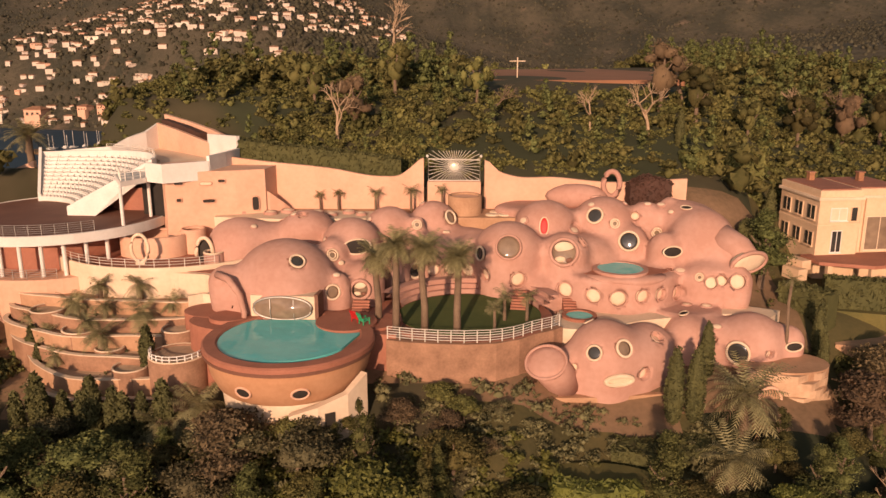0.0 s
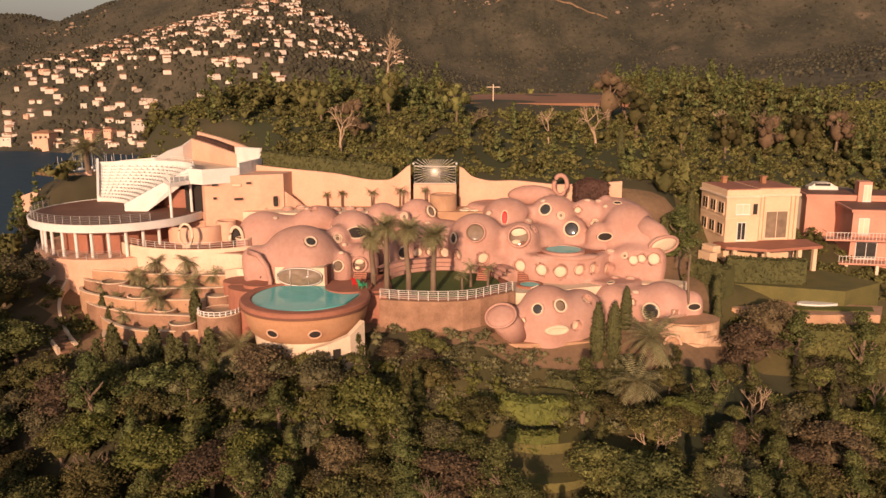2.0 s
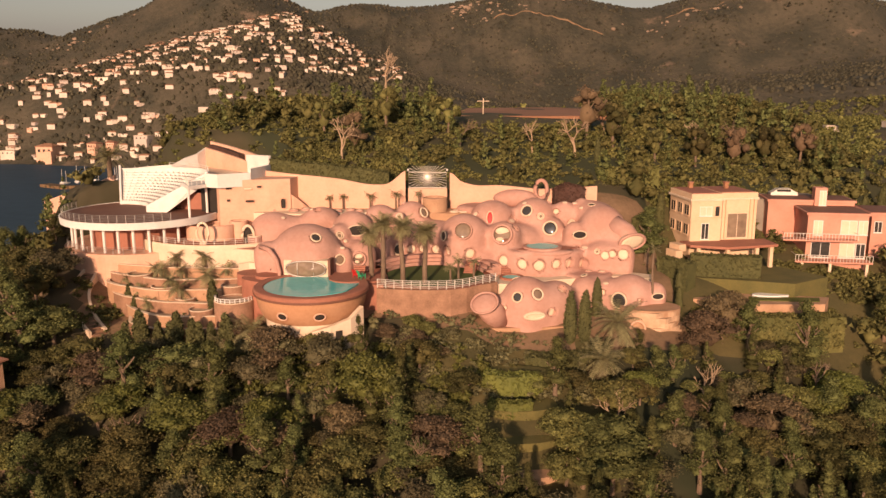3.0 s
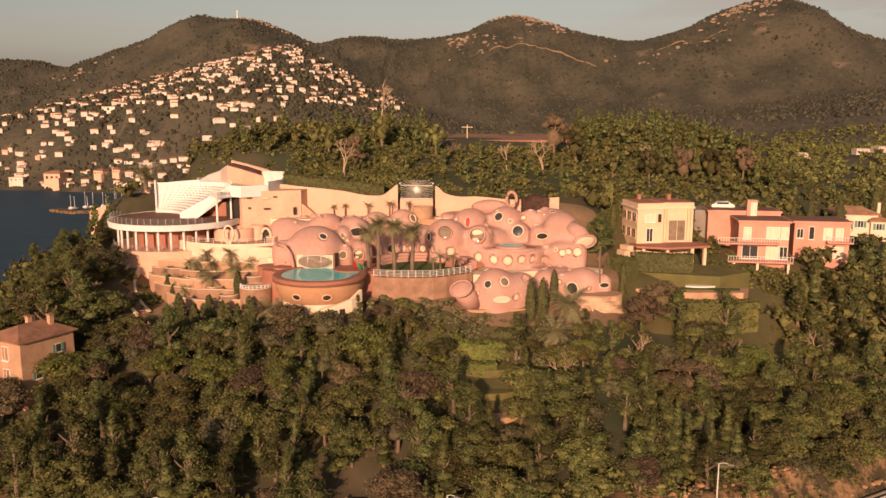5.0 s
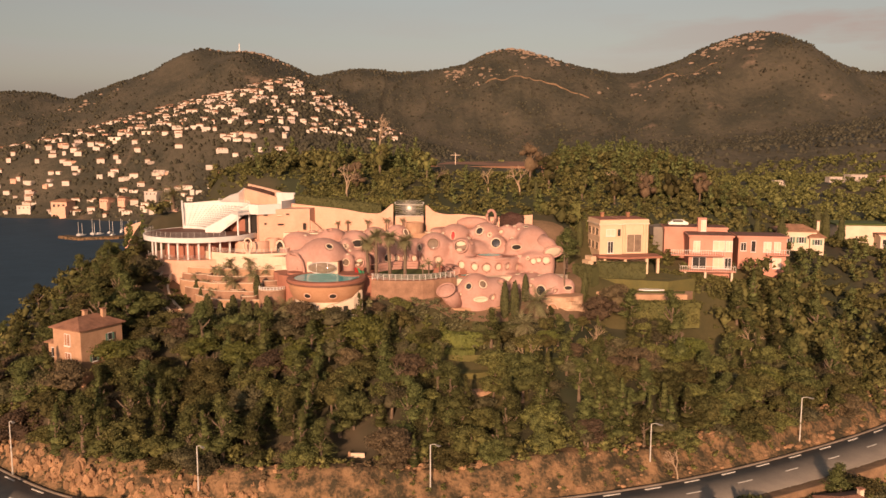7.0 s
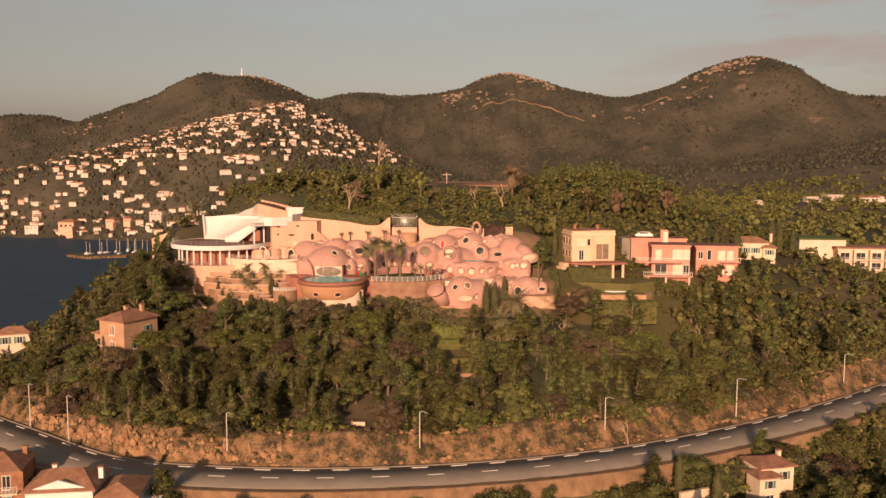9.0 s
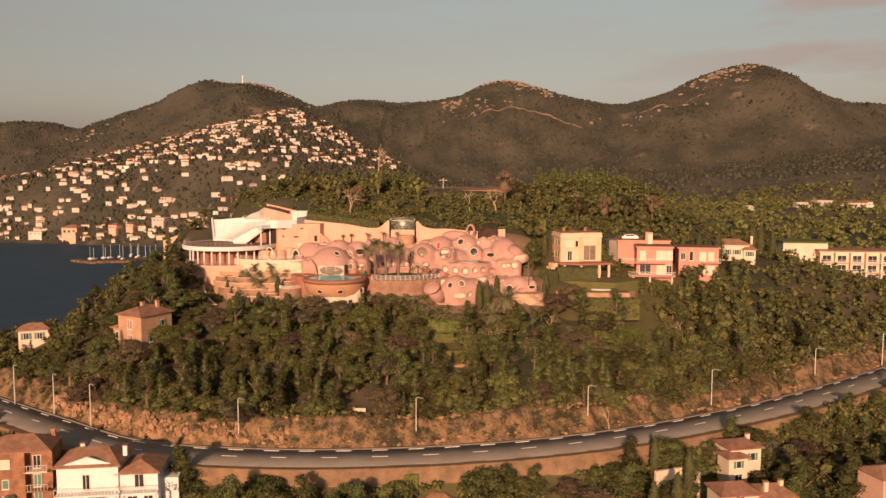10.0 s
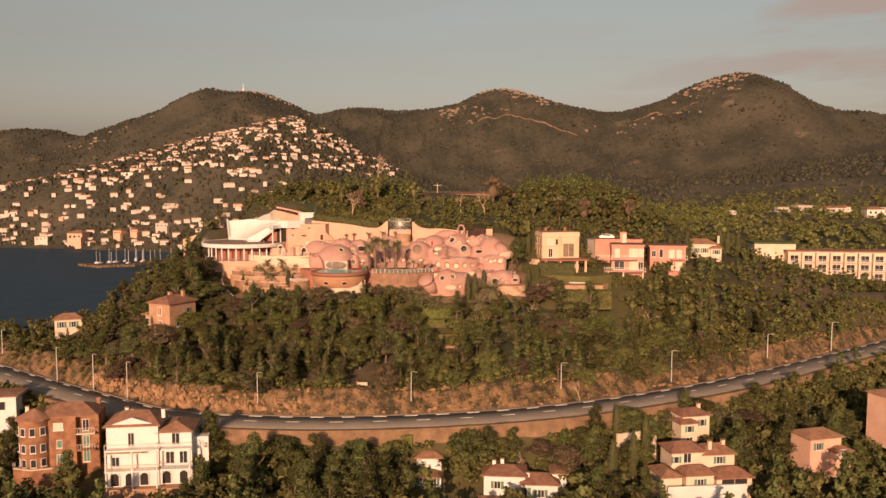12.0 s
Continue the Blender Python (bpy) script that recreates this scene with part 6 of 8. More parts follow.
part("foot", Shape().box(-28.4, 71.9, 70.0, 0.9, 0.5, 0.25), CREAM, arch)
hood = thing("arched_hood", "cream arched doorway hood opening in a dome", "doorway")
part("arch", Shape().tube([(-22.6 + 0.8 * math.cos(t), 73.0, 70.9 + 1.5 * math.sin(t)) for t in np.linspace(-0.2, math.pi + 0.2, 14)], 0.2, 7), CREAM, hood, "", True)
part("door_leaf", Shape().disc((-22.6, 73.3, 70.9), (0, -1, 0), 0.75, 0.2, 18, 1.4), DARK, hood, "", True)
vent = thing("round_planter", "round terracotta drum planter with a cream rim", "planter")
part("drum_wall", Shape().rev([(0.95, -0.6), (0.95, 1.1), (0.85, 1.15), (0.75, 1.05)], 22, (-21.6, 72.6, 70.0)), TERRA, vent, "", True)
part("rim", Shape().ring((-21.6, 72.6, 71.12), (0, 0, 1), 0.9, 0.1), CREAM, vent, "", True)

# garden terraces with curving peach walls, stepping down beside the pool
TIERS = [(-27.0, 73.0, 14.6, 5.6, 67.5), (-27.2, 72.2, 13.8, 6.8, 66.5), (-27.0, 71.0, 13.2, 7.5, 65.5), (-26.6, 69.6, 12.4, 8.0, 64.4), (-26.2, 68.2, 11.6, 8.4, 63.3), (-25.6, 66.6, 10.8, 8.6, 62.1)]


def tier_line(i, pad, n=60, a0=172, a1=352):
    """The wavering front edge of a garden terrace."""
    cx, cy, rx_, ry_, _ = TIERS[i]
    return [(cx + (rx_ - pad) * (1 + 0.035 * math.sin(3 * t + 1.7 * i) + 0.03 * math.sin(7 * t + i)) * math.cos(t), cy + (ry_ - pad) * (1 + 0.05 * math.sin(4 * t + 2.1 * i) + 0.025 * math.sin(9 * t)) * math.sin(t)) for t in np.radians(np.linspace(a0, a1, n))]


def tier_top(x, y):
    """Height of the garden terraces at a place."""
    for cx, cy, rx_, ry_, zt in TIERS:
        if ((x - cx) / (rx_ - 0.5)) ** 2 + ((y - cy) / (ry_ - 0.5)) ** 2 < 1 or (y > cy and abs(x - cx) < rx_ - 0.6):
            return zt
    return ground_z(x, y)


for i, (cx, cy, rx_, ry_, zt) in enumerate(TIERS):
    wl_ = tier_line(i, 0)
    k = len(wl_)
    tagged(part("garden_wall", Shape().ribbon(wl_, [zt + 0.28] * k, [57.0] * k, 0.34), WEATHERED_SHADED if i % 2 else STONEW), "curving weathered stucco garden terrace wall", "wall", "garden walls", "structure")
    tagged(part("wall_coping", Shape().ribbon(wl_, [zt + 0.36] * k, [zt + 0.282] * k, 0.46), CREAM), "pale coping on the garden wall", "coping", "garden copings", "structure")
    slab("garden_bed", "pale sandy planted garden terrace", tier_line(i, 0.1, 60, 165, 360), 57, zt, PALESAND if i else STONEW, "garden")
for x, y, r, up_ in ((-25.6, 60.9, 1.5, 0.9), (-31.5, 65.2, 1.7, 0.5), (-21.5, 60.9, 2.4, 3.3), (-35.6, 67.6, 1.6, 0.5), (-28.4, 63.6, 1.3, 0.45), (-22.6, 64.6, 1.5, 0.8)):
    z = tier_top(x, y) + up_
    rp = thing("round_bed", "round stuccoed planting bed with a pale rim", "planter", "round beds")
    part("drum_wall", Shape().rev([(r, -4.5), (r, 0), (r - 0.2, 0.05), (r - 0.3, -0.2)], 26, (x, y, z)), WEATHERED_SHADED, rp, "", True)
    part("rim", Shape().ring((x, y, z), (0, 0, 1), r - 0.1, 0.1, 26), CREAM, rp, "", True)
    part("soil", Shape().prism(oval(x, y, r - 0.25, r - 0.25, 20), z - 0.5, z - 0.12), PALESAND, rp)
# winding stairs between two pale walls at the end of the garden
wind = [bent((-42.6, 73.2), (-45.4, 66.0), (-38.2, 60.2), t) for t in np.linspace(0, 1, 26)]
wz = [67.6 - 6.4 * t for t in np.linspace(0, 1, 26)]
ws = thing("winding_stairs", "winding garden stairs between pale curving walls", "stairs", "garden stairs")
wn_ = np.gradient(np.array(wind), axis=0); wn_ /= np.linalg.norm(wn_, axis=1)[:, None]
for sd in (-1.0, 1.0):
    part("side_wall", Shape().ribbon([(p[0] - d[1] * sd, p[1] + d[0] * sd) for p, d in zip(wind, wn_)], [z + 0.4 for z in wz], [57] * 26, 0.35), CREAM, ws)
for p, d, z in zip(wind, wn_, wz):
    part("step", Shape().box(p[0], p[1], 57, 1.7, 0.66, z - 57, math.degrees(math.atan2(d[1], d[0])) + 90), WEATHERED_SHADED, ws)
railing("white arched railing on the round garden terrace", oval(-21.5, 60.9, 2.25, 2.25, 20, 180, 350), tier_top(-21.5, 60.9) + 3.3, 0.55, 2, 0.6, 0.05, WHITE)
plants = []
for i in range(170):
    x, y = rng.uniform(-40, -17), rng.uniform(58.5, 68)
    plants.append((x, y, tier_top(x, y) - 0.35, "bush", rng.uniform(0.08, 0.24)))
for i in range(70):
    x, y = rng.uniform(-38, -19), rng.uniform(54.5, 57.4)
    plants.append((x, y, ground_z(x, y) - 0.3, "bush", rng.uniform(0.2, 0.4)))
joined("terrace_plants", "small shrubs and succulents on the garden terraces", plants, GREYLEAF, "plants")
# the rock-like grotto below the right-hand domes
grotto = thing("rock_grotto", "sandy sculpted rock grotto with an arched niche", "rock")
SANDROCK = mat("sandy_layered_rock", (0.56, 0.38, 0.26), (0.38, 0.245, 0.16), 0.95, 0.6, 3.0, 0.08, island=0.12)
rrng = np.random.default_rng(5)
for i in range(9):
    z, g = 58.4 + 0.62 * i, rrng.uniform(0.93, 1.05)
    ph = rrng.uniform(0, 6.28, 3)
    pts = [(29.4 + (4.2 - 0.09 * i) * g * (1 + 0.06 * math.sin(3 * t + ph[0]) + 0.05 * math.sin(7 * t + ph[1])) * math.cos(t), 62.9 + (2.9 - 0.06 * i) * g * (1 + 0.07 * math.sin(4 * t + ph[2]) + 0.04 * math.sin(9 * t + ph[0])) * math.sin(t)) for t in np.linspace(0, 2 * math.pi, 46, False)]
    part("rock_layer", Shape().prism(pts, z, z + 0.68), SANDROCK, grotto, "", False)
part("niche", Shape().disc((27.4, 60.1, 62.1), (0.1, -1, 0.15), 0.9, 0.3, 20, 1.0), STONEW, grotto, "", True)
part("niche_rim", Shape().ring((27.4, 60.05, 62.1), (0.1, -1, 0.15), 0.95, 0.14, 20, 6, 1.05), PEACH, grotto, "", True)
slab("terrace_rock", "flat pale stone terrace on the grotto", oval(29.5, 63.2, 3.7, 2.5, 26), 62, 64.2, STONEW)

# flank wall beyond the stage, and the steps to the doors
tagged(part("wall_west", Shape().ribbon([(-48.4, 92.4), (-51, 92.8), (-55, 92.8), (-60, 92.4)], [77.0, 76.0, 74.6, 72.8], [60] * 4, 0.5), PEACH), "sloping peach wall beyond the stage deck", "wall", kind="structure")


def steps(label, x, y, z, w, n, rz, rise=0.17, tread=0.32):
    r = thing("stairs", label, "stairs", "garden stairs", at=pose(x, y, z, 0, 0, rz))
    for i in range(n):
        part("step", Shape().box(0, i * tread, -0.6, w, tread, 0.6 + rise * (i + 1)), PAVE, r)


steps("short terracotta stairs to the round entrance", -6.7, 64.4, 67.5, 1.5, 6, 0)
steps("terracotta stairs between lawn and gallery", 7.2, 67.4, 67.3, 1.5, 7, -10)
steps("low stairs beside the round sun terrace", -19.6, 62.2, 66.7, 1.4, 6, -60)
steps("stairs down to the plunge pool", 12.0, 68.4, 66.8, 1.2, 5, 0)
for x, y in ((11.6, 73.0), (22.4, 73.6), (13.0, 76.6)):
    sl_ = thing("terrace_sofa", "pale cushioned sofa on the upper deck", "sofa", "deck sofas", at=pose(x, y, 69.86, 0, 0, 20))
    part("seat", Shape().box(0, 0, 0, 1.6, 0.7, 0.4), CREAM, sl_); part("backrest", Shape().box(0, 0.38, 0, 1.6, 0.16, 0.8), CREAM, sl_)


# ---------------------------------------------------------------- palms, cypresses, hedges
def frond(sh, a, lift, length, width, rng, z, droop=1.0):
    """One arching feathered leaf with separate leaflets."""
    c, s = math.cos(a), math.sin(a)
    n, pts = 7, []
    for i in range(n + 1):
        t = i / n
        r = length * t * (1 - 0.12 * t)
        pts.append((r * c, r * s, z + length * (lift * t - droop * 0.75 * t * t)))
    V, F = [], []
    for i in range(n):
        p, q = np.array(pts[i]), np.array(pts[i + 1])
        wv = width * (0.35 + 1.3 * min(1, (i + 1) / 3)) * (1 - 0.55 * i / n)
        for sd in (-1, 1):
            side = np.array([-s * sd, c * sd, 0]) * wv
            for k in (0.0, 0.5):
                b = p + (q - p) * k
                e = b + (q - p) * 0.8 + side + np.array([0, 0, -wv * rng.uniform(0.15, 0.5)])
                V += [tuple(b), tuple(b + (q - p) * 0.3), tuple(e)]
                F.append((len(V) - 3, len(V) - 2, len(V) - 1))
    sh.add(V, F)


def palm(name, label, h, r, fronds, length, width, seed, skirt=0, group="palms"):
    rng = np.random.default_rng(seed)
    root = thing(name, label, "palm tree", group)
    part("trunk", Shape().tube([(0, 0, -0.6), (0.05, 0, h * 0.3), (rng.normal(0, 0.12), rng.normal(0, 0.12), h * 0.7), (0, 0, h)], r * 1.25, 9, r * 0.9), BARK, root, "", True)
    sh = Shape()
    for i in range(fronds):
        frond(sh, i * 2.4 + rng.uniform(-0.2, 0.2), rng.uniform(-0.35, 1.25), length * rng.uniform(0.8, 1.1), width, rng, h, 0.6)
    part("crown", sh, PALMG, root)
    if skirt:
        sh = Shape()
        for i in range(skirt):
            frond(sh, i * 2.4, rng.uniform(-0.5, -0.1), length * 0.75, width, rng, h - 0.2, 1.0)
        part("dry_skirt", sh, DRYLEAF, root, "dry brown hanging fronds")
    return root


def set_out(proto, rows):
    """Copies of a thing at (x, y, z, size)."""
    r = np.random.default_rng(3)
    for x, y, z, s in rows:
        o = copy_thing(proto, pose(x, y, z, 0, 0, r.uniform(0, 360)))
        o.scale = (s, s, s)
    for o in (*proto.children_recursive, proto):
        bpy.data.objects.remove(o)


for i, (x, y, h) in enumerate(((-5.0, 63.6, 6.0), (-3.3, 61.2, 7.6), (-0.95, 61.6, 7.2), (1.75, 61.2, 6.6))):
    o = palm("court_palm", "tall fan palm with a dense shaggy crown in the court", h, 0.27, 120, 1.75, 0.34, 100 + i, 14, "court palms")
    o.matrix_basis = pose(x, y, 67.2, 0, 0, 40 * i)
set_out(palm("small_palm", "short young palm on the lawn edge", 2.0, 0.12, 18, 1.0, 0.3, 110, 0, "small palms"),
        [(4.8, 61.7, 67.3, 1.0), (5.8, 64.4, 67.3, 1.15), (7.7, 64.4, 67.3, 1.1), (-11, 82.6, 73.2, 0.9), (-13, 82.6, 73.2, 0.8), (-7, 82.3, 73.2, 1.0), (-3.2, 81.8, 73.3, 1.1), (0.0, 82.6, 73.6, 0.9)])
set_out(palm("date_palm", "low spreading date palm in a garden terrace", 1.5, 0.2, 26, 1.5, 0.36, 111, 0, "garden palms"),
        [(x, y, tier_top(x, y) - 0.05, k) for x, y, k in ((-33.6, 67.9, 0.9), (-31.2, 68.8, 1.0), (-27.4, 68.6, 1.1), (-26.2, 65.6, 1.3), (-29.7, 66.2, 0.95), (-32.4, 66.6, 0.95), (-34.8, 65.4, 0.8), (-29.0, 63.2, 1.3), (-30.6, 64.4, 1.0), (-36.8, 66.6, 0.8), (-24.0, 67.4, 0.9), (-32.8, 62.6, 0.8))]
        + [(x, y, ground_z(x, y) - 0.1, k) for x, y, k in ((-20.0, 55.4, 1.6), (-17.8, 54.8, 1.5), (-21.8, 56.4, 1.4), (-18.9, 56.6, 1.5))])
o = palm("large_date_palm", "large date palm with long arching pale fronds", 3.2, 0.42, 60, 3.6, 0.42, 112, 12)
o.matrix_basis = pose(24.3, 56.8, ground_z(24.3, 56.8))
o = palm("large_date_palm", "large date palm with long arching pale fronds", 2.6, 0.4, 50, 2.9, 0.4, 113, 10)
o.matrix_basis = pose(21.8, 51.6, ground_z(21.8, 51.6))
o = palm("tall_palm", "slim tall palm beside the lower domes", 7.2, 0.13, 14, 1.0, 0.25, 114)
o.matrix_basis = pose(29.9, 64.2, 64.0)
o = palm("bay_palm", "broad date palm beyond the stage deck", 5.0, 0.4, 50, 3.4, 0.5, 115)
o.matrix_basis = pose(-50.5, 95.5, ground_z(-50.5, 95.5))


def cypress(h, w, seed):
    rng = np.random.default_rng(seed)
    root = thing("cypress", "slim clipped dark green cypress column", "tree", "cypresses")
    part("trunk", Shape().tube([(0, 0, -0.5), (0, 0, h * 0.5)], 0.09, 6), BARK, root)
    n = 900
    t = rng.uniform(0, 1, n)
    prof = np.sin(np.clip(t * 0.94 + 0.06, 0, 1) * math.pi) ** 0.45 * (1 - 0.25 * t)
    a = rng.uniform(0, 6.28, n)
    d = np.stack([np.cos(a), np.sin(a), np.full(n, 0.25)], 1)
    v, f = leaves(rng, np.stack([np.cos(a) * prof * w / 2, np.sin(a) * prof * w / 2, 0.1 + t * h], 1) * rng.uniform(0.93, 1.05, (n, 1)), d, 0.26)
    sh = Shape().rev([(0.02, 0.05)] + [(0.94 * w / 2 * math.sin(min(1, q * 0.94 + 0.06) * math.pi) ** 0.45 * (1 - 0.25 * q), 0.1 + q * h) for q in np.linspace(0, 0.98, 9)] + [(0.01, h * 1.02)], 10)
    sh.add(v, f.tolist())
    part("crown", sh, HEDGE, root)
    return root


set_out(cypress(6.2, 1.65, 1), [(19.0, 58.0, 61.0, 1.0), (20.7, 58.1, 61.0, 1.0), (22.9, 63.0, 62.3, 0.85), (34.2, 67.6, 63.2, 0.75), (33.4, 64.5, 62.5, 0.6), (35.9, 86.2, 69.5, 0.9), (34.4, 84.0, 69.5, 0.6),
                                (84, 104, 66, 1.3), (98, 118, 66, 1.5), (101, 120, 66, 1.4), (103, 116, 66, 1.2), (80, 108, 66, 1.2), (27.6, 94.0, 78.4, 0.7), (74, 102, 66, 1.1), (28, -6, 34, 0.8), (43, 4, 38.0, 1.1), (47, 6, 38, 1.2), (51, 14, 40, 1.0), (46, 16, 42, 0.9), (68, -6, 34, 0.7)])
set_out(cypress(3.0, 0.95, 2), [(x, y, ground_z(x, y) - 0.1, k) for x, y, k in ((-33.6 + i * 1.3 + 0.4 * math.sin(2.3 * i), 57.2 - 0.05 * i + 0.4 * math.sin(1.7 * i), 1.25 + 0.4 * ((i * 7) % 4) / 3) for i in range(11))] + [(-36.2, 65.5, 62.0, 1.3), (-35.0, 64.0, 61.8, 1.0), (-24.3, 61.5, 63.3, 1.35)])


def hedge(label, line, top_, foot, thick, material=HEDGE, seed=0):
    rng = np.random.default_rng(seed)
    line = np.asarray(line, float)
    sh = Shape().ribbon(line, [top_] * len(line) if np.isscalar(top_) else top_, [foot] * len(line) if np.isscalar(foot) else foot, thick)
    seg = np.linalg.norm(np.diff(line, axis=0), axis=1)
    tops, foots = np.broadcast_to(top_, len(line)), np.broadcast_to(foot, len(line))
    n = int(seg.sum() * 40 * max(1.5, float(np.mean(tops - foots))))
    i = rng.choice(len(seg), n, p=seg / seg.sum())
    t = rng.uniform(0, 1, n)
    p = line[i] * (1 - t)[:, None] + line[i + 1] * t[:, None]
    d = (line[i + 1] - line[i]) / seg[i][:, None]
    nr = np.stack([-d[:, 1], d[:, 0]], 1)
    on_top = rng.uniform(0, 1, n) < 0.35
    off = np.where(on_top, rng.uniform(-1, 1, n), rng.choice([-1, 1], n)) * thick / 2 * 1.02
    zt, zf = tops[i] * (1 - t) + tops[i + 1] * t, foots[i] * (1 - t) + foots[i + 1] * t
    z = np.where(on_top, zt + 0.02, zf + (zt - zf) * rng.uniform(0.1, 1, n))
    nn = np.stack([np.where(on_top, 0, nr[:, 0] * np.sign(off)), np.where(on_top, 0, nr[:, 1] * np.sign(off)), np.where(on_top, 1.0, 0.2)], 1)
    v, f = leaves(rng, np.stack([p[:, 0] + nr[:, 0] * off, p[:, 1] + nr[:, 1] * off, z], 1), nn, 0.42)
    sh.add(v, f.tolist())
    return tagged(part("hedge", sh, material), label, "hedge")


hedge("long clipped green hedge above the boundary wall", [(-22.5, 86.5), (-17, 86.6), (-11, 86.4), (-4.5, 86.2)], [80.3, 79.6, 79.0, 78.2], 75, 1.8, seed=1)
hedge("clipped hedge beside the roof terrace", [(-52, 97), (-45, 98.5), (-40, 101), (-36, 104)], [74.6, 76.8, 78.6, 80.2], 70, 2.0, seed=2)
hedge("flat clipped hedge on the lower garden terrace", [(13.8, 55.3), (16.5, 54.6), (19.5, 55.2), (21.8, 56.8)], 60.6, 57, 2.6, seed=3)
hedge("tall bright green hedge by the villa drive", [(27.0, 90.5), (31, 91.0), (36.5, 91.5)], 78.4, 70, 1.5, LEAF, 4)
hedge("dark box hedge below the villa", [(31.0, 80.5), (33.4, 79.2)], 72.6, 66, 3.0, seed=5)
hedge("clipped hedge under the villa terrace", [(37.5, 75.0), (42, 74.0), (46.5, 73.4)], 68.3, 65, 1.4, seed=6)
hedge("clipped hedge on the slope beside the domes", [(33.5, 74.5), (36.5, 70.5)], 68.0, 62, 1.8, seed=7)
hedge("dry red-brown hedge on the roof edge", [(19.5, 82.4), (21.5, 82.8), (24.0, 82.6)], [76.2, 77.0, 76.3], 72, 1.3, REDLEAF, 8)
hedge("yellow-green shrubs in the steps of the clearing", [(8.6, 50.2), (11.5, 49.2), (14.8, 49.8)], 60.3, 58.0, 1.6, BRIGHT, 9)
hedge("yellow-green shrubs lower in the clearing", [(9.0, 46.2), (11.5, 45.6), (13.5, 46.0)], 58.6, 56.2, 1.0, BRIGHT, 10)
hedge("bright mimosa bush beside the road", [(4.8, 10.0), (8.4, 9.6)], 44.2, 40, 2.8, BRIGHT, 11)
for y, z in ((51.2, 59.9), (47.4, 57.8), (43.6, 56.0), (39.8, 54.2)):
    slab("clearing_terrace", "grassy terrace step in the clearing", oval(11.8, y, 4.6, 2.3, 28), z - 4, z, GRASS if y > 41 else STONEW, "garden")
# red earth field with its edge wall and mast on the hilltop
fz = [(4, 123), (18, 120), (38, 122), (42, 150), (30, 178), (8, 170)]
slab("field", "bare red earth field on the hilltop", fz, 80, 85.15, FIELD, "field")
pole = thing("wooden_pole", "pale pole with a crossarm in the field", "pole", at=pose(10.5, 125, 85.15))
part("shaft", Shape().tube([(0, 0, 0), (0, 0, 3.2)], 0.09, 6), CREAM, pole)
part("crossarm", Shape().box(0, 0, 2.6, 2.4, 0.12, 0.12), CREAM, pole)


def bare_tree(label, h, seed, twigs=60, material=BARK):
    """A leafless tree: trunk, limbs that fork three times, and fine twigs."""
    rng = np.random.default_rng(seed)
    root = thing("bare_tree", label, "tree", "bare trees")
    tr, tw = Shape(), Shape()

    def grow(p, d, l, r, k):
        q = p + d * l
        (tr if k < 2 else tw).tube([p, (p + q) / 2 + Vector(rng.normal(0, 0.05 * l, 3)), q], r, 5, r * 0.6)
        if k < 4:
            for i in range(3):
                n = (d + Vector(rng.normal(0, 0.42, 3)) + Vector((0, 0, 0.15))).normalized()
                grow(p + d * l * rng.uniform(0.6, 1.0), n, l * rng.uniform(0.55, 0.75), r * 0.55, k + 1)
    grow(Vector((0, 0, -0.5)), Vector((rng.normal(0, 0.1), rng.normal(0, 0.1), 1)).normalized(), h * 0.36, h * 0.026, 0)
    part("trunk", tr, material, root)
    part("branchwork", tw, material, root)
    return root


PALE = mat("bleached_wood", (0.42, 0.30, 0.20), (0.28, 0.20, 0.13), 0.9, 1.0, 6.0)
for i, (x, y, h, m) in enumerate(((-12.8, 95, 10, PALE), (-9.5, 128, 16, PALE), (24.3, 96, 10, PALE), (17.6, 98, 7, PALE), (48, 112, 8, PALE), (30, 104, 9, BARK), (6, 100, 7, BARK), (56, 116, 9, BARK), (-38, 30, 6, PALE), (27, 7.5, 6.5, PALE), (41, 28, 6, PALE), (-58, 36, 6.5, PALE), (-27, 40, 7, BARK), (-14, 33, 6.5, PALE), (2, 38, 7, BARK), (22, 44, 6.5, PALE), (33, 50, 7, PALE), (48, 58, 7, BARK), (-33, 50, 6.5, PALE), (64, 66, 7, PALE), (18, 28, 6, PALE), (-50, 52, 6, BARK), (8, 5, 7, BARK))):
    o = bare_tree("leafless pale branching tree on the slope", h, 200 + i, material=m)
    o.matrix_basis = pose(x, y, ground_z(x, y), 0, 0, i * 70)
# taller trees standing out on the hill
for i, (x, y, s, k) in enumerate(((-11, 97, 1.25, 0), (-7, 110, 1.3, 1), (4, 106, 1.1, 2), (27, 102, 1.55, 0), (31, 100, 1.4, 1), (47, 108, 1.3, 1), (55, 112, 1.4, 0), (62, 116, 1.4, 2), (39, 104, 1.0, 1), (70, 120, 1.3, 0), (-17, 104, 1.1, 1))):
    root = tree_kind("oak_tree", "tall thin-leaved oak with brownish crown on the hill", "tree", "oak", 6.5 * s, 4.6 * s, 520, (DRYLEAF, LEAF, LEAF)[k], 300 + i, "hill trees")
    root.matrix_basis = pose(x, y, ground_z(x, y) - 0.3, 0, 0, 50 * i)


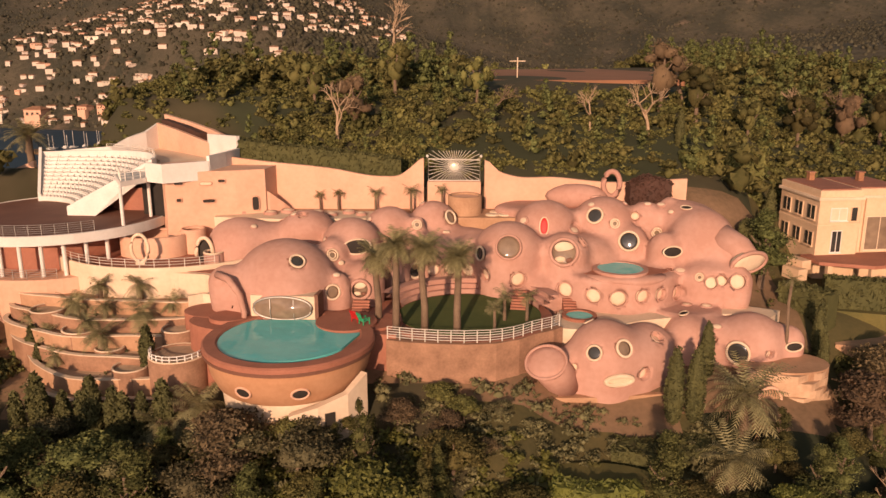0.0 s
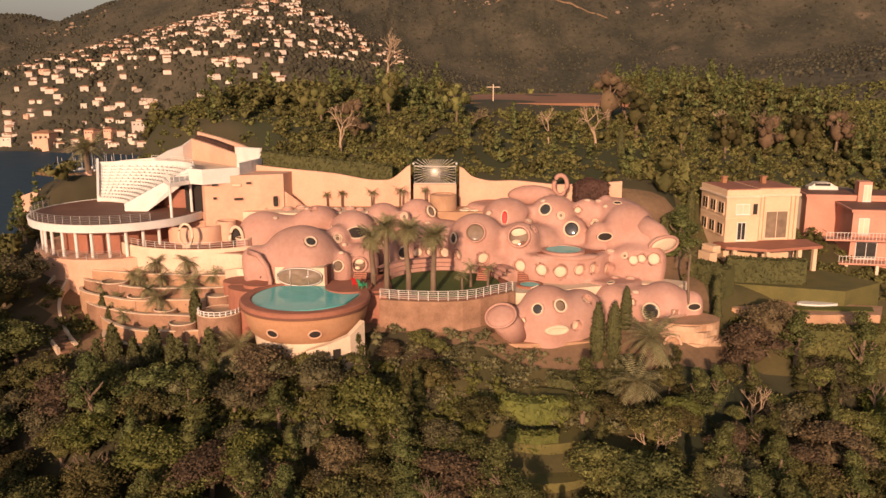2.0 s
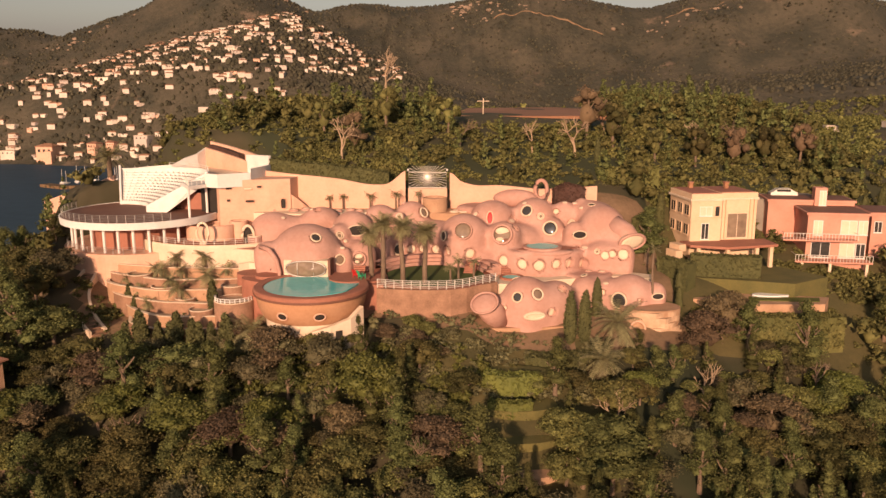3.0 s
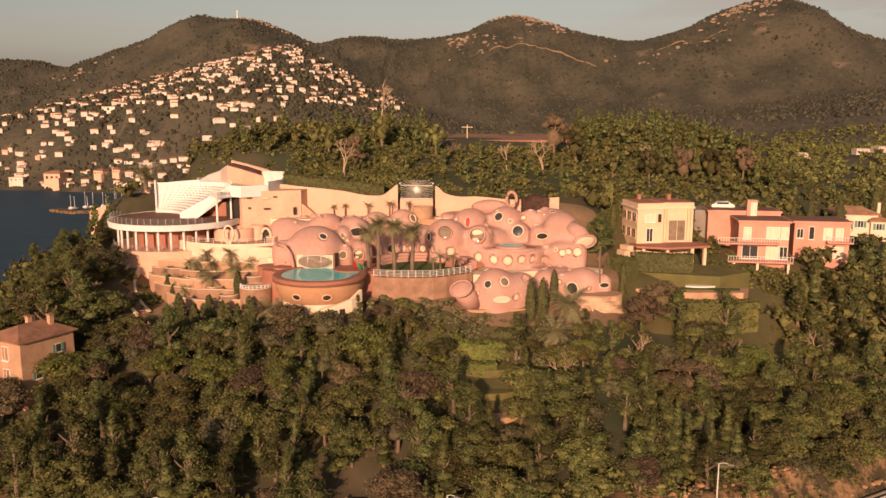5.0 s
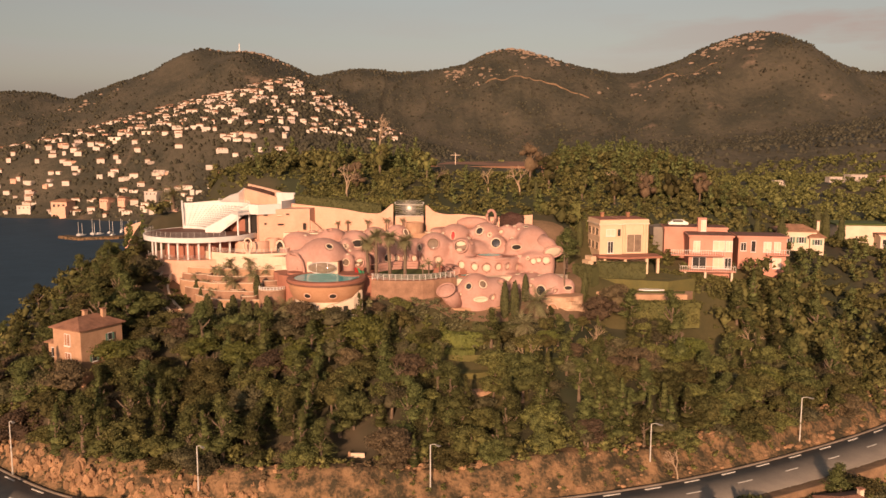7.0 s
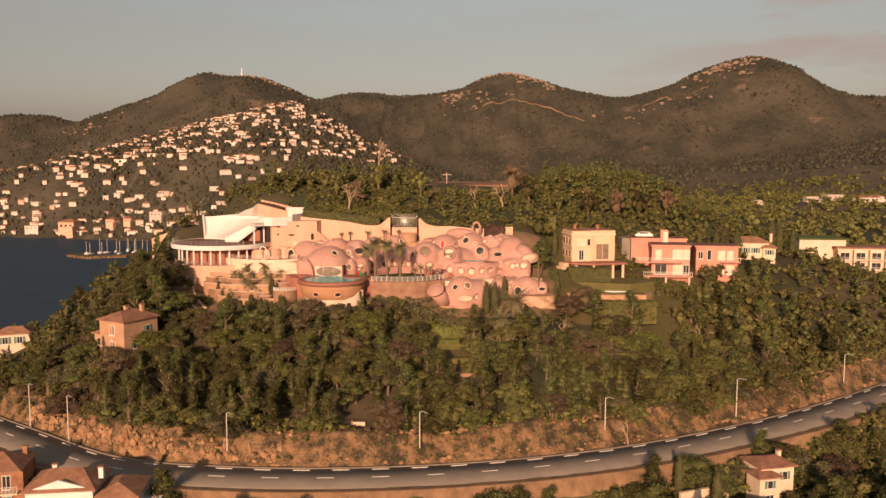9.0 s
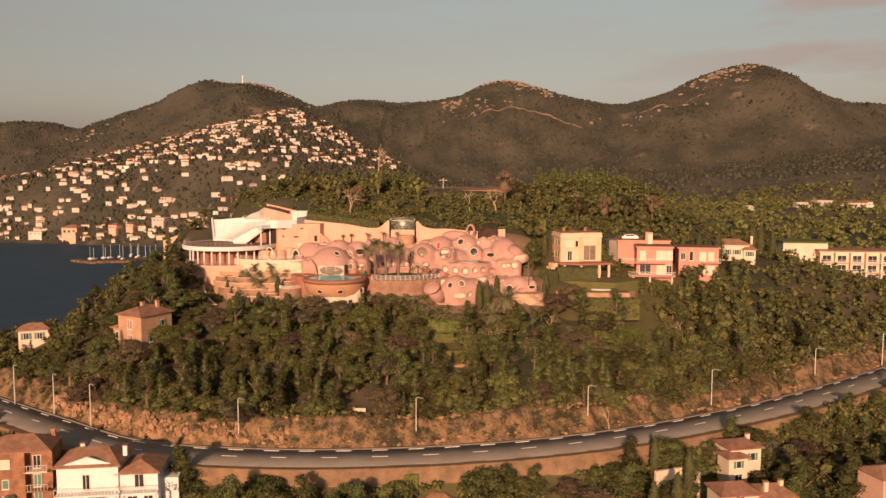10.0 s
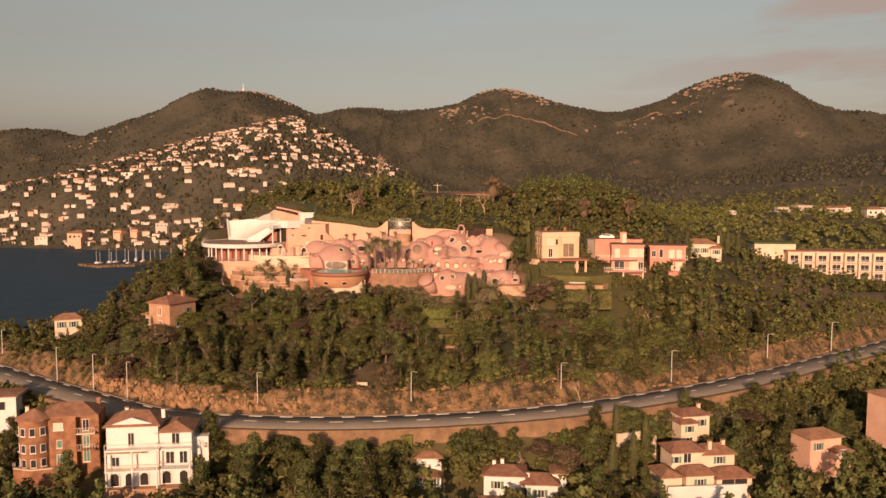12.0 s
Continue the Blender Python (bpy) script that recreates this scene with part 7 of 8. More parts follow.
# ---------------------------------------------------------------- houses
def win(root, x, y, z, w, h, ang, pane=GLASS, frame_m=WHITE, shut=None, name="window"):
    """A window on a wall that faces ang (degrees from +x): frame, pane, bar, sill, shutters."""
    c, s = math.cos(radians(ang)), math.sin(radians(ang))
    rz = ang + 90

    def at(a, d):
        return x - a * s + d * c, y + a * c + d * s
    fr = part(name, Shape().box(*at(0, 0.0), z, w + 0.16, 0.14, h + 0.16, rz), frame_m, root)
    part("pane", Shape().box(*at(0, 0.06), z + 0.08, w, 0.06, h, rz), pane, fr)
    if w > 0.8:
        part("mullion", Shape().box(*at(0, 0.09), z + 0.08, 0.07, 0.05, h, rz), frame_m, fr)
    part("sill", Shape().box(*at(0, 0.1), z - 0.08, w + 0.3, 0.24, 0.08, rz), frame_m, fr)
    if shut:
        for q in (-1, 1):
            part("shutter", Shape().box(*at(q * (w * 0.75 + 0.1), 0.05), z + 0.05, w * 0.48, 0.08, h + 0.05, rz), shut, fr)
    return fr


def hip(sh, x, y, z, sx, sy, h, over=0.45, ridge=0.45):
    """A hipped or gabled tiled roof (ridge: share of the long side)."""
    a, b = sx / 2 + over, sy / 2 + over
    if sx >= sy:
        r = sx / 2 * ridge
        top = [(x - r, y, z + h), (x + r, y, z + h)]
        f = [(0, 1, 5, 4), (2, 3, 4, 5), (1, 2, 5), (3, 0, 4)]
    else:
        r = sy / 2 * ridge
        top = [(x, y - r, z + h), (x, y + r, z + h)]
        f = [(1, 2, 5, 4), (3, 0, 4, 5), (0, 1, 4), (2, 3, 5)]
    v = [(x - a, y - b, z), (x + a, y - b, z), (x + a, y + b, z), (x - a, y + b, z), *top]
    v += [(p[0], p[1], z - 0.18) for p in v[:4]]
    f += [(0, 6, 7, 1), (1, 7, 8, 2), (2, 8, 9, 3), (3, 9, 6, 0), (6, 9, 8, 7)]
    return sh.add(v, f)


def chimney(root, x, y, z, h, m):
    c = part("chimney", Shape().box(x, y, z, 0.6, 0.6, h), m, root)
    part("chimney_cap", Shape().box(x, y, z + h, 0.8, 0.8, 0.14), TILE, c)


def balcony(root, x, y, z, w, d, m, rail_m, bars=5):
    b = part("balcony", Shape().box(x, y - d / 2, z - 0.22, w, d, 0.22), m, root)
    part("balustrade", Shape().box(x, y - d + 0.05, z + 0.92, w, 0.07, 0.06).box(x - w / 2 + 0.04, y - d / 2, z + 0.92, 0.07, d, 0.06).box(x + w / 2 - 0.04, y - d / 2, z + 0.92, 0.07, d, 0.06), rail_m, b)
    n = int(w / 0.45)
    for i in range(n + 1):
        part("baluster", Shape().box(x - w / 2 + 0.05 + (w - 0.1) * i / n, y - d + 0.05, z, 0.06, 0.06, 0.93), rail_m, b)


# flat-roofed peach villa on the right of the bubble house
SANDW = mat("sandy_cream_stucco", (0.68, 0.49, 0.34), (0.56, 0.385, 0.255), 0.85, 0.35, 3.0, 0.015)
V = thing("cream_villa", "two-storey flat-roofed sandy cream villa with a pillared terrace", "house", at=pose(39.1, 81.3, 69.0, 0, 0, 8))
part("wall", Shape().box(2.3, 3.8, -5.0, 4.6, 7.6, 10.7).box(7.4, 4.2, -5.0, 5.6, 7.2, 10.7), SANDW, V, "sandy cream stucco walls")
part("band", Shape().box(2.3, 3.8, 2.75, 4.7, 7.7, 0.3), SANDW, V)
part("cornice", Shape().box(2.3, 3.8, 5.7, 5.1, 8.1, 0.3).box(7.4, 4.2, 5.72, 6.0, 7.6, 0.3), CREAM, V, "projecting pale cornice")
part("parapet", Shape().box(2.3, 3.8, 6.0, 4.7, 7.7, 0.7).box(7.4, 4.2, 6.02, 5.7, 7.3, 0.7), SANDW, V)
part("roof", Shape().box(2.3, 3.8, 6.7, 4.1, 7.1, 0.1).box(7.4, 4.2, 6.7, 5.1, 6.7, 0.11), PAVE, V, "flat brown roof")
chimney(V, 2.4, 6.2, 6.7, 0.9, BRICK)
chimney(V, 7.4, 5.0, 6.7, 1.0, BRICK)
for z in (0.7, 3.5):
    for yy in (1.3, 3.7, 6.1):
        win(V, -0.02, yy, z, 1.3, 1.4, 180, GLASS, SANDW)
win(V, 2.2, -0.02, 3.5, 1.7, 1.2, 270, CREAM)
win(V, 2.2, -0.02, 0.1, 1.0, 2.2, 270, GLASS)
win(V, 3.9, -0.02, 3.4, 0.6, 1.4, 270, GLASS, SANDW)
win(V, 7.3, 0.58, 0.1, 2.9, 3.5, 270, GLASSB, CREAM)
for x in (5.0, 5.5, 9.2, 9.8):
    part("pilaster", Shape().box(x, 0.5, 0, 0.25, 0.3, 5.7), SANDW, V)
part("terrace_slab", Shape().prism([(-1.2, 0.6), (-1.0, -2.6), (3.6, -4.8), (11.6, -3.6), (11.8, 0.8), (4.6, 0.5)], -0.5, -0.15), PAVE, V, "brown terrace slab on pillars")
for x, y in ((0.4, -2.2), (3.8, -4.2), (8.4, -3.6), (11.0, -2.8)):
    part("pillar", Shape().box(x, y, -4.6, 0.5, 0.5, 4.1), SANDW, V)
part("stairs", Shape().box(-1.9, -0.4, -1.3, 1.2, 2.2, 1.0, 15).box(-2.7, -1.2, -2.2, 1.2, 2.2, 1.2, 15), SANDW, V)
slab("villa_lawn", "rough lawn terrace below the villa", [(36, 74), (50, 70), (56, 74), (52, 80), (38, 84)], 60, 65.4, GRASS, "garden")
slab("villa_terrace", "stone-walled garden terrace below the villa", [(36.5, 69), (44, 66.4), (52.5, 66.5), (54.5, 70), (38, 73)], 58, 63.6, STONEW, "garden")
slab("villa_grass", "strip of yellow-green grass on the garden terrace", [(43.5, 68.2), (52.3, 67.6), (53, 69.4), (44, 70.0)], 63, 63.7, BRIGHT, "garden")
slab("garden_pool_cover", "pale covered oval garden pool", oval(47.0, 70.4, 2.4, 0.9, 22), 63, 63.9, WHITE, "pool")
hedge("low bank of wild shrubs under the villa terrace wall", [(36, 67.6), (42, 65.2), (48, 64.4), (54, 65.4)], 62.6, 58, 2.4, LEAF, 12)

# terracotta villa in stepped flat-roofed blocks
W = thing("terracotta_villa", "stepped terracotta villa with flat roofs and long balconies", "house", at=pose(57.0, 90.6, 63.6, 0, 0, -8))
ROSE = mat("rose_stucco", (0.56, 0.275, 0.205), (0.47, 0.22, 0.16), 0.85, 0.4, 3.0, 0.015)
part("wall", Shape().box(6.4, 1.6, -2.5, 8.6, 7.6, 10.6), ROSE, W, "rose stucco main block")
part("wall", Shape().box(4.4, 8.2, -1.0, 13.0, 6.0, 10.0), ROSE, W, "rose stucco rear block")
part("wall", Shape().box(17.6, 6.4, -2.0, 9.6, 7.5, 9.6), ROSE, W, "rose stucco side wing")
part("tower", Shape().box(5.6, 5.5, 8.0, 1.8, 1.8, 3.4), ROSE, W)
win(W, 5.9, 4.6, 8.6, 0.9, 2.2, 270, CREAM, WHITE)
for x, y, sx, sy, z in ((6.4, 1.6, 9.2, 8.2, 8.1), (4.4, 8.2, 13.4, 6.4, 9.0), (17.6, 6.4, 10.4, 8.2, 7.6)):
    part("roof", Shape().box(x, y, z, sx, sy, 0.35), ROSE, W)
    part("roof_top", Shape().box(x, y, z + 0.35, sx - 0.6, sy - 0.6, 0.06), DECKM, W)
balcony(W, 3.6, -2.2, 4.6, 10.6, 2.0, ROSE, METAL)
balcony(W, 5.6, -2.2, 1.4, 11.0, 2.4, ROSE, METAL)
for x, z, w_, h, p in ((8.0, 5.2, 2.2, 2.0, CREAM), (10.0, 5.2, 1.2, 2.0, CREAM), (3.6, 5.0, 1.2, 2.1, CREAM), (8.0, 1.6, 2.0, 2.2, CREAM), (9.9, 1.6, 1.2, 2.1, GLASS), (4.2, 1.6, 2.6, 2.2, GLASS)):
    win(W, x, -2.22, z, w_, h, 270, p)
for x, z, w_, h, p in ((13.8, 4.8, 1.0, 1.6, DARK), (15.8, 4.6, 0.8, 2.2, DARK), (18.6, 4.6, 1.4, 2.0, CREAM), (20.6, 4.6, 1.2, 2.0, CREAM), (18.6, 1.2, 1.2, 2.0, CREAM), (20.6, 1.2, 1.6, 2.0, CREAM)):
    win(W, x, 2.62, z, w_, h, 270, p)
balcony(W, 20.5, 2.6, 4.3, 4.4, 1.4, ROSE, METAL)
for x in (1.2, 5.2, 10.4):
    part("pillar", Shape().box(x, -4.2, -2.8, 0.4, 0.4, 3.9), CREAM, W)
part("pool_terrace", Shape().box(7.0, -4.6, -3.4, 10.5, 4.6, 0.9), ROSE, W)
part("pool_water", Shape().box(6.6, -5.0, -2.52, 7.0, 2.2, 0.06), POOLW, W)
part("pool_wall", Shape().box(7.0, -7.0, -4.6, 10.5, 0.4, 2.2), ROSE, W)
slab("car_terrace", "concrete parking terrace behind the terracotta villa", [(54, 99), (66, 97), (66, 106), (54, 107)], 66, 72.6, ASPH)
car = thing("parked_car", "silver estate car parked on the terrace", "car", at=pose(59.8, 101.0, 72.6, 0, 0, -6))
cb = Shape()
prof = [(-2.1, 0.35), (-2.15, 0.85), (-1.7, 0.98), (-1.1, 1.45), (0.9, 1.5), (1.7, 1.02), (2.1, 0.9), (2.15, 0.4)]
kk = len(prof)
cb.add([(x, y, z) for y in (-0.85, 0.85) for x, z in prof], [tuple(range(kk)), tuple(range(2 * kk - 1, kk - 1, -1))] + [(i, kk + i, kk + (i + 1) % kk, (i + 1) % kk) for i in range(kk)])
part("body", cb, METAL, car)
part("side_windows", Shape().box(-0.1, -0.86, 1.0, 2.2, 0.03, 0.4), GLASS, car)
for x in (-1.35, 1.35):
    for y in (-0.8, 0.8):
        wh = part("wheel", Shape().disc((x, y, 0.33), (0, math.copysign(1, y), 0), 0.33, 0.2, 14), DARK, car)
        part("rim", Shape().disc((x, y + math.copysign(0.03, y), 0.33), (0, math.copysign(1, y), 0), 0.18, 0.02, 10), GREYM, wh)

# tiled cottage further right, and two farther roofs
def tiled_house(label, at, blocks, wall_m, wins, chims=(), group="tiled houses", name="tiled_house"):
    """Blocks (x, y, z, sx, sy, sz, roof height); windows (x, y, z, w, h, facing, pane)."""
    r = thing(name, label, "house", group, at=at)
    for x, y, z, sx, sy, sz, rh in blocks:
        part("wall", Shape().box(x, y, z, sx, sy, sz), wall_m, r)
        part("roof", hip(Shape(), x, y, z + sz, sx, sy, rh), TILE, r, "clay tile roof")
    for x, y, z, w_, h, a_, p in wins:
        win(r, x, y, z, w_, h, a_, p, WHITE, SHUT if p is GLASS and w_ < 1.3 else None)
    for c in chims:
        chimney(r, *c, wall_m)
    return r


tiled_house("cream cottage with a shallow clay tile roof and thick chimney", pose(90, 112, 67.2, 0, 0, -10), [(0, 0, -3, 8.5, 7, 6.6, 1.3), (4.2, -3.0, -3, 3.0, 3.0, 5.4, 0.8)], CREAM, [(-1.5, -3.55, 0.8, 1.0, 1.3, 270, GLASS), (1.0, -3.55, 0.8, 1.0, 1.3, 270, GLASS), (4.2, -4.55, 0.5, 1.0, 1.2, 270, GLASS)], [(5.4, 0.5, 3.4, 2.2)])
tiled_house("square tan stone house with a tile roof and orange shutters", pose(-46.6, 44.2, 56.6, 0, 0, -27), [(0, 0, -3, 6.2, 7.6, 9.2, 1.4), (-4.6, 0.4, -3, 3.4, 5.6, 6.2, 0.8)], STONEW, [(0.2, -3.85, 3.5, 1.1, 1.7, 270, TILE), (0.2, -3.85, 0.5, 1.1, 1.8, 270, TILE), (-4.6, -2.45, 0.9, 1.6, 1.3, 270, DARK), (3.15, 1.4, 3.7, 0.7, 1.0, 0, GLASS), (3.15, -1.6, 1.0, 0.7, 1.0, 0, GLASS)], [(-1.8, 1.0, 6.4, 1.5), (1.2, 2.0, 6.6, 1.7)])
tiled_house("low ochre house behind the hill crest", pose(-42.5, 131, 79.0, 0, 0, -12), [(0, 0, -8, 8.0, 5.0, 10.0, 0.9)], PEACH, [(-1.6, -2.55, 0.3, 0.9, 1.1, 270, GLASS), (1.6, -2.55, 0.3, 0.9, 1.1, 270, GLASS)])
slab("shed_roof", "white shed roof among the trees", [(-42.5, 38.5), (-40.5, 39.2), (-41.2, 41.6), (-43.0, 40.8)], 56, 57.4, WHITE, "shed")
tiled_house("cream house with a red tile roof and a pillared porch", pose(-83.0, 72, 51.6, 0, 0, 20), [(0, 0, -6, 6.4, 5.0, 8.6, 1.2)], CREAM, [(-1.6, -2.55, 0.4, 1.0, 1.4, 270, GLASS), (1.2, -2.55, 0.4, 1.0, 1.4, 270, GLASS)])

# white three-storey villa below the road
H = thing("white_villa", "three-storey white villa with balconies and arched loggia", "house", at=pose(-36.6, 4.2, 37.6, 0, 0, 8))
part("wall", Shape().box(-2.6, 0.2, -3, 8.4, 7.0, 13.6), WHITE, H, "white rendered main block")
part("wall", Shape().box(4.2, 0.4, -3, 5.6, 6.6, 12.2), WHITE, H, "white rendered side block")
gb = hip(Shape(), -2.6, 0.2, 10.6, 8.4, 7.0, 1.7, 0.5, 0.5)
part("roof", gb, TILE, H, "clay tile roof")
part("roof", hip(Shape(), 4.2, 0.4, 9.2, 5.6, 6.6, 1.3, 0.4, 0.4), TILE, H, "clay tile roof")
part("gable", Shape().add([(-6.8, -3.32, 10.5), (1.6, -3.32, 10.5), (-2.6, -3.32, 11.9), (-6.8, -3.0, 10.5), (1.6, -3.0, 10.5), (-2.6, -3.0, 11.9)], [(0, 1, 2), (5, 4, 3), (0, 2, 5, 3), (2, 1, 4, 5)]), WHITE, H)
chimney(H, 2.0, -0.5, 11.0, 1.5, WHITE)
chimney(H, -4.5, 1.5, 11.2, 1.2, WHITE)
balcony(H, -2.4, -3.3, 6.8, 8.8, 1.6, WHITE, METAL)
balcony(H, -2.4, -3.3, 3.3, 8.8, 1.8, WHITE, CREAM)
balcony(H, 4.3, -2.9, 6.6, 5.8, 1.4, WHITE, METAL)
balcony(H, 4.3, -2.9, 3.3, 5.8, 2.0, WHITE, WHITE)
win(H, -2.8, -3.32, 7.0, 0.9, 2.2, 270, DARK)
win(H, 4.4, -2.92, 6.9, 1.2, 1.9, 270, GLASS)
win(H, 3.4, -2.92, 3.6, 1.3, 2.0, 270, GLASS); win(H, 5.6, -2.92, 3.6, 1.2, 2.0, 270, GLASS)
win(H, -5.4, -3.32, 3.5, 1.1, 1.6, 270, GLASS)
for x in (-5.6, -3.2, -0.8, 2.8, 5.6):
    yy = -3.32 if x < 2 else -2.92
    pts = [(x - 0.75, 0.2), (x - 0.75, 1.7)] + [(x - 0.75 * math.cos(t), 1.7 + 0.75 * math.sin(t)) for t in np.linspace(0.2, math.pi - 0.2, 8)] + [(x + 0.75, 1.7), (x + 0.75, 0.2)]
    k = len(pts)
    ar = part("arch", Shape().add([(a_, yy - 0.05, b_) for a_, b_ in pts] + [(a_, yy + 0.15, b_) for a_, b_ in pts], [tuple(range(k)), tuple(range(2 * k - 1, k - 1, -1))] + [(i, k + i, k + (i + 1) % k, (i + 1) % k) for i in range(k)]), DARK, H, "shaded loggia arch")
    part("arch_rim", Shape().tube([(a_, yy - 0.06, b_) for a_, b_ in pts], 0.12, 5), WHITE, ar)
for x in (-6.6, -2.4, 1.6, 7.0):
    part("column", Shape().tube([(x, -4.9, 0), (x, -4.9, 6.6)], 0.16, 8), WHITE, H)
part("awning", Shape().box(-3.6, -4.4, 6.3, 6.0, 1.8, 0.1), CREAM, H, "striped pale awning")
part("base", Shape().box(0, -2.2, -4, 14.5, 5.0, 4.0), STONEW, H, "rough stone base")
part("stair_tower", Shape().box(8.2, 1.0, -3, 2.6, 4.0, 10.5), WHITE, H)
for i in range(6):
    part("stair", Shape().box(7.6, -3.0 - 0.5 * i, 0.0 - 0.45 * i - 0.5, 1.6, 0.55, 0.5), STONEW, H)

# brick villa with a round tower
B = thing("brick_villa", "orange brick villa with a round tower and tile roof", "house", at=pose(-55.6, 10.2, 38.2, 0, 0, 12))
part("tower_wall", Shape().rev([(2.7, -4), (2.7, 9.2)], 28, (-3.8, -1.6, 0)), BRICK, B, "round brick tower", True)
part("wall", Shape().box(0.4, 0.5, -4, 5.6, 6.4, 13.4), BRICK, B); part("wall", Shape().box(4.6, 1.6, -4, 4.4, 6.0, 13.0), BRICK, B)
part("roof", Shape().rev([(3.25, 9.1), (3.2, 9.25), (0.05, 10.8)], 14, (-3.8, -1.6, 0)), TILE, B, "conical tile roof")
part("roof", hip(Shape(), 1.8, 0.8, 9.35, 9.6, 6.6, 1.7, 0.5, 0.4), TILE, B, "hipped tile roof")
for a_ in (205, 240, 275, 310):
    t = radians(a_)
    for z in (6.4, 3.4, 0.8):
        win(B, -3.8 + 2.7 * math.cos(t), -1.6 + 2.7 * math.sin(t), z, 0.8, 1.3, a_, GLASS if z > 1 else DARK)
win(B, 0.3, -2.72, 6.8, 1.5, 1.2, 270, CREAM); win(B, 0.4, -2.72, 3.6, 0.8, 1.3, 270, SHUT); win(B, 0.4, -2.72, 0.8, 0.9, 1.5, 270, SHUT)
for z in (6.2, 3.2, 0.4):
    win(B, 4.6, -1.42, z, 1.0, 1.9, 270, SHUT if z < 5 else DARK)
balcony(B, 4.6, -1.4, 6.0, 3.4, 1.3, CREAM, METAL); balcony(B, 4.6, -1.4, 3.0, 3.4, 1.3, BRICK, METAL)
part("terrace_wall", Shape().ribbon([(-7.8, -1), (-6.8, -4.0), (-3.8, -5.6), (0, -5.2), (3.2, -4.6)], [0.8] * 5, [-5] * 5, 0.4), BRICK, B)
part("terrace_coping", Shape().ribbon([(-7.8, -1), (-6.8, -4.0), (-3.8, -5.6), (0, -5.2), (3.2, -4.6)], [0.95] * 5, [0.8] * 5, 0.55), CREAM, B, "white scalloped coping")
part("terrace_floor", Shape().prism([(-7.8, -1), (-6.8, -4.0), (-3.8, -5.6), (0, -5.2), (3.2, -4.6), (3, 0), (-4, 0)], -5, 0), STONEW, B)
chimney(B, -6.0, 2.0, 8.6, 1.6, CREAM); chimney(B, 6.0, 3.0, 9.6, 1.3, BRICK)
part("chimney_stack", Shape().box(-5.0, 3.0, -3, 3.0, 3.0, 11.6), BRICK, B)

tiled_house("white modern house with flat canopies beside the road", pose(-75.5, 25, 43.5, 0, 0, 10), [(0, 0, -5, 9.0, 6.0, 8.6, 0.25)], WHITE, [(0.5, -3.05, 0.8, 4.0, 1.6, 270, GLASS)])
# hut with a pool terrace, and the low house beside it
tiled_house("small white pool house with a clay tile roof", pose(11.2, 6.8, 37.4), [(0, 1.5, -2, 4.4, 3.0, 5.4, 0.7), (0.2, -1.6, -3, 4.0, 2.2, 3.9, 0.15)], WHITE, [(-1.0, -2.72, -0.6, 0.9, 1.2, 270, GLASS), (0.9, -2.72, -0.6, 0.9, 1.2, 270, GLASS)])
slab("pool_terrace", "pale paved pool terrace below the pool house", [(7.6, -4.5), (21.4, -4.2), (21.6, 3.6), (7.8, 3.4)], 28, 35.2, CREAM)
lpz = thing("lap_pool", "narrow dark rectangular swimming pool", "pool")
part("coping", Shape().box(13.6, 0.6, 35.0, 8.0, 2.9, 0.26), CREAM, lpz); part("water", Shape().box(13.6, 0.6, 35.2, 7.3, 2.2, 0.09), GLASS, lpz, "dark pool water")
tiled_house("low white house with several clay tile roofs", pose(27.0, 4.6, 36.4, 0, 0, -4), [(-2.6, 0, -4, 7.0, 5.4, 7.0, 1.0), (3.4, -0.6, -4, 6.0, 5.6, 5.9, 1.0), (6.8, 1.2, -4, 2.4, 4.0, 7.0, 0.2), (-1.6, -5.2, -5, 10.0, 4.0, 4.4, 0.3)], WHITE, [(0.6, -3.5, -0.6, 1.2, 1.7, 270, GLASS), (3.6, -3.5, -0.4, 1.0, 1.2, 270, GLASS), (-3.8, -2.75, 0.6, 1.0, 1.2, 270, GLASS)], [(-3.0, 0.4, 3.3, 1.5), (-4.4, 0.2, 3.3, 1.3), (1.4, -1.6, 2.2, 1.0)])
# houses to the right below the road
tiled_house("narrow cream house with stacked tile roofs", pose(61.2, 21.4, 40.6, 0, 0, 14), [(0.4, 0.6, -3, 5.6, 4.8, 7.2, 0.9), (-1.8, -1.4, -3, 3.4, 3.4, 6.2, 0.6)], CREAM, [(1.6, -1.85, 2.0, 0.8, 1.2, 270, GLASS), (-1.8, -3.15, 1.4, 0.8, 1.1, 270, GLASS), (-1.8, -3.15, -1.2, 1.2, 1.5, 270, DARK)], [(2.4, 1.0, 4.6, 1.0)])
tiled_house("large cream villa with low spreading clay tile roofs", pose(58.0, 7.2, 36.6, 0, 0, 8), [(-1.2, 2.4, -3, 6.0, 5.0, 8.4, 1.2), (4.6, 2.4, -3, 5.6, 5.0, 7.8, 1.2), (-0.6, -1.6, -3, 5.0, 4.4, 5.6, 1.0), (5.4, -2.0, -3, 6.4, 4.4, 5.0, 1.2), (-5.4, -0.4, -3, 3.6, 5.4, 5.2, 0.9)], CREAM,
            [(-1.4, -0.15, 3.4, 1.3, 1.6, 270, DARK), (-3.4, -0.15, 3.4, 0.8, 1.1, 270, GLASS), (4.6, -0.15, 3.0, 1.0, 1.2, 270, GLASS), (-0.6, -3.85, 0.6, 1.0, 1.1, 270, GLASS), (5.4, -4.25, 0.0, 4.6, 1.7, 270, DARK)], [(3.2, 1.0, 5.2, 1.6), (6.2, 2.0, 5.2, 1.4)])
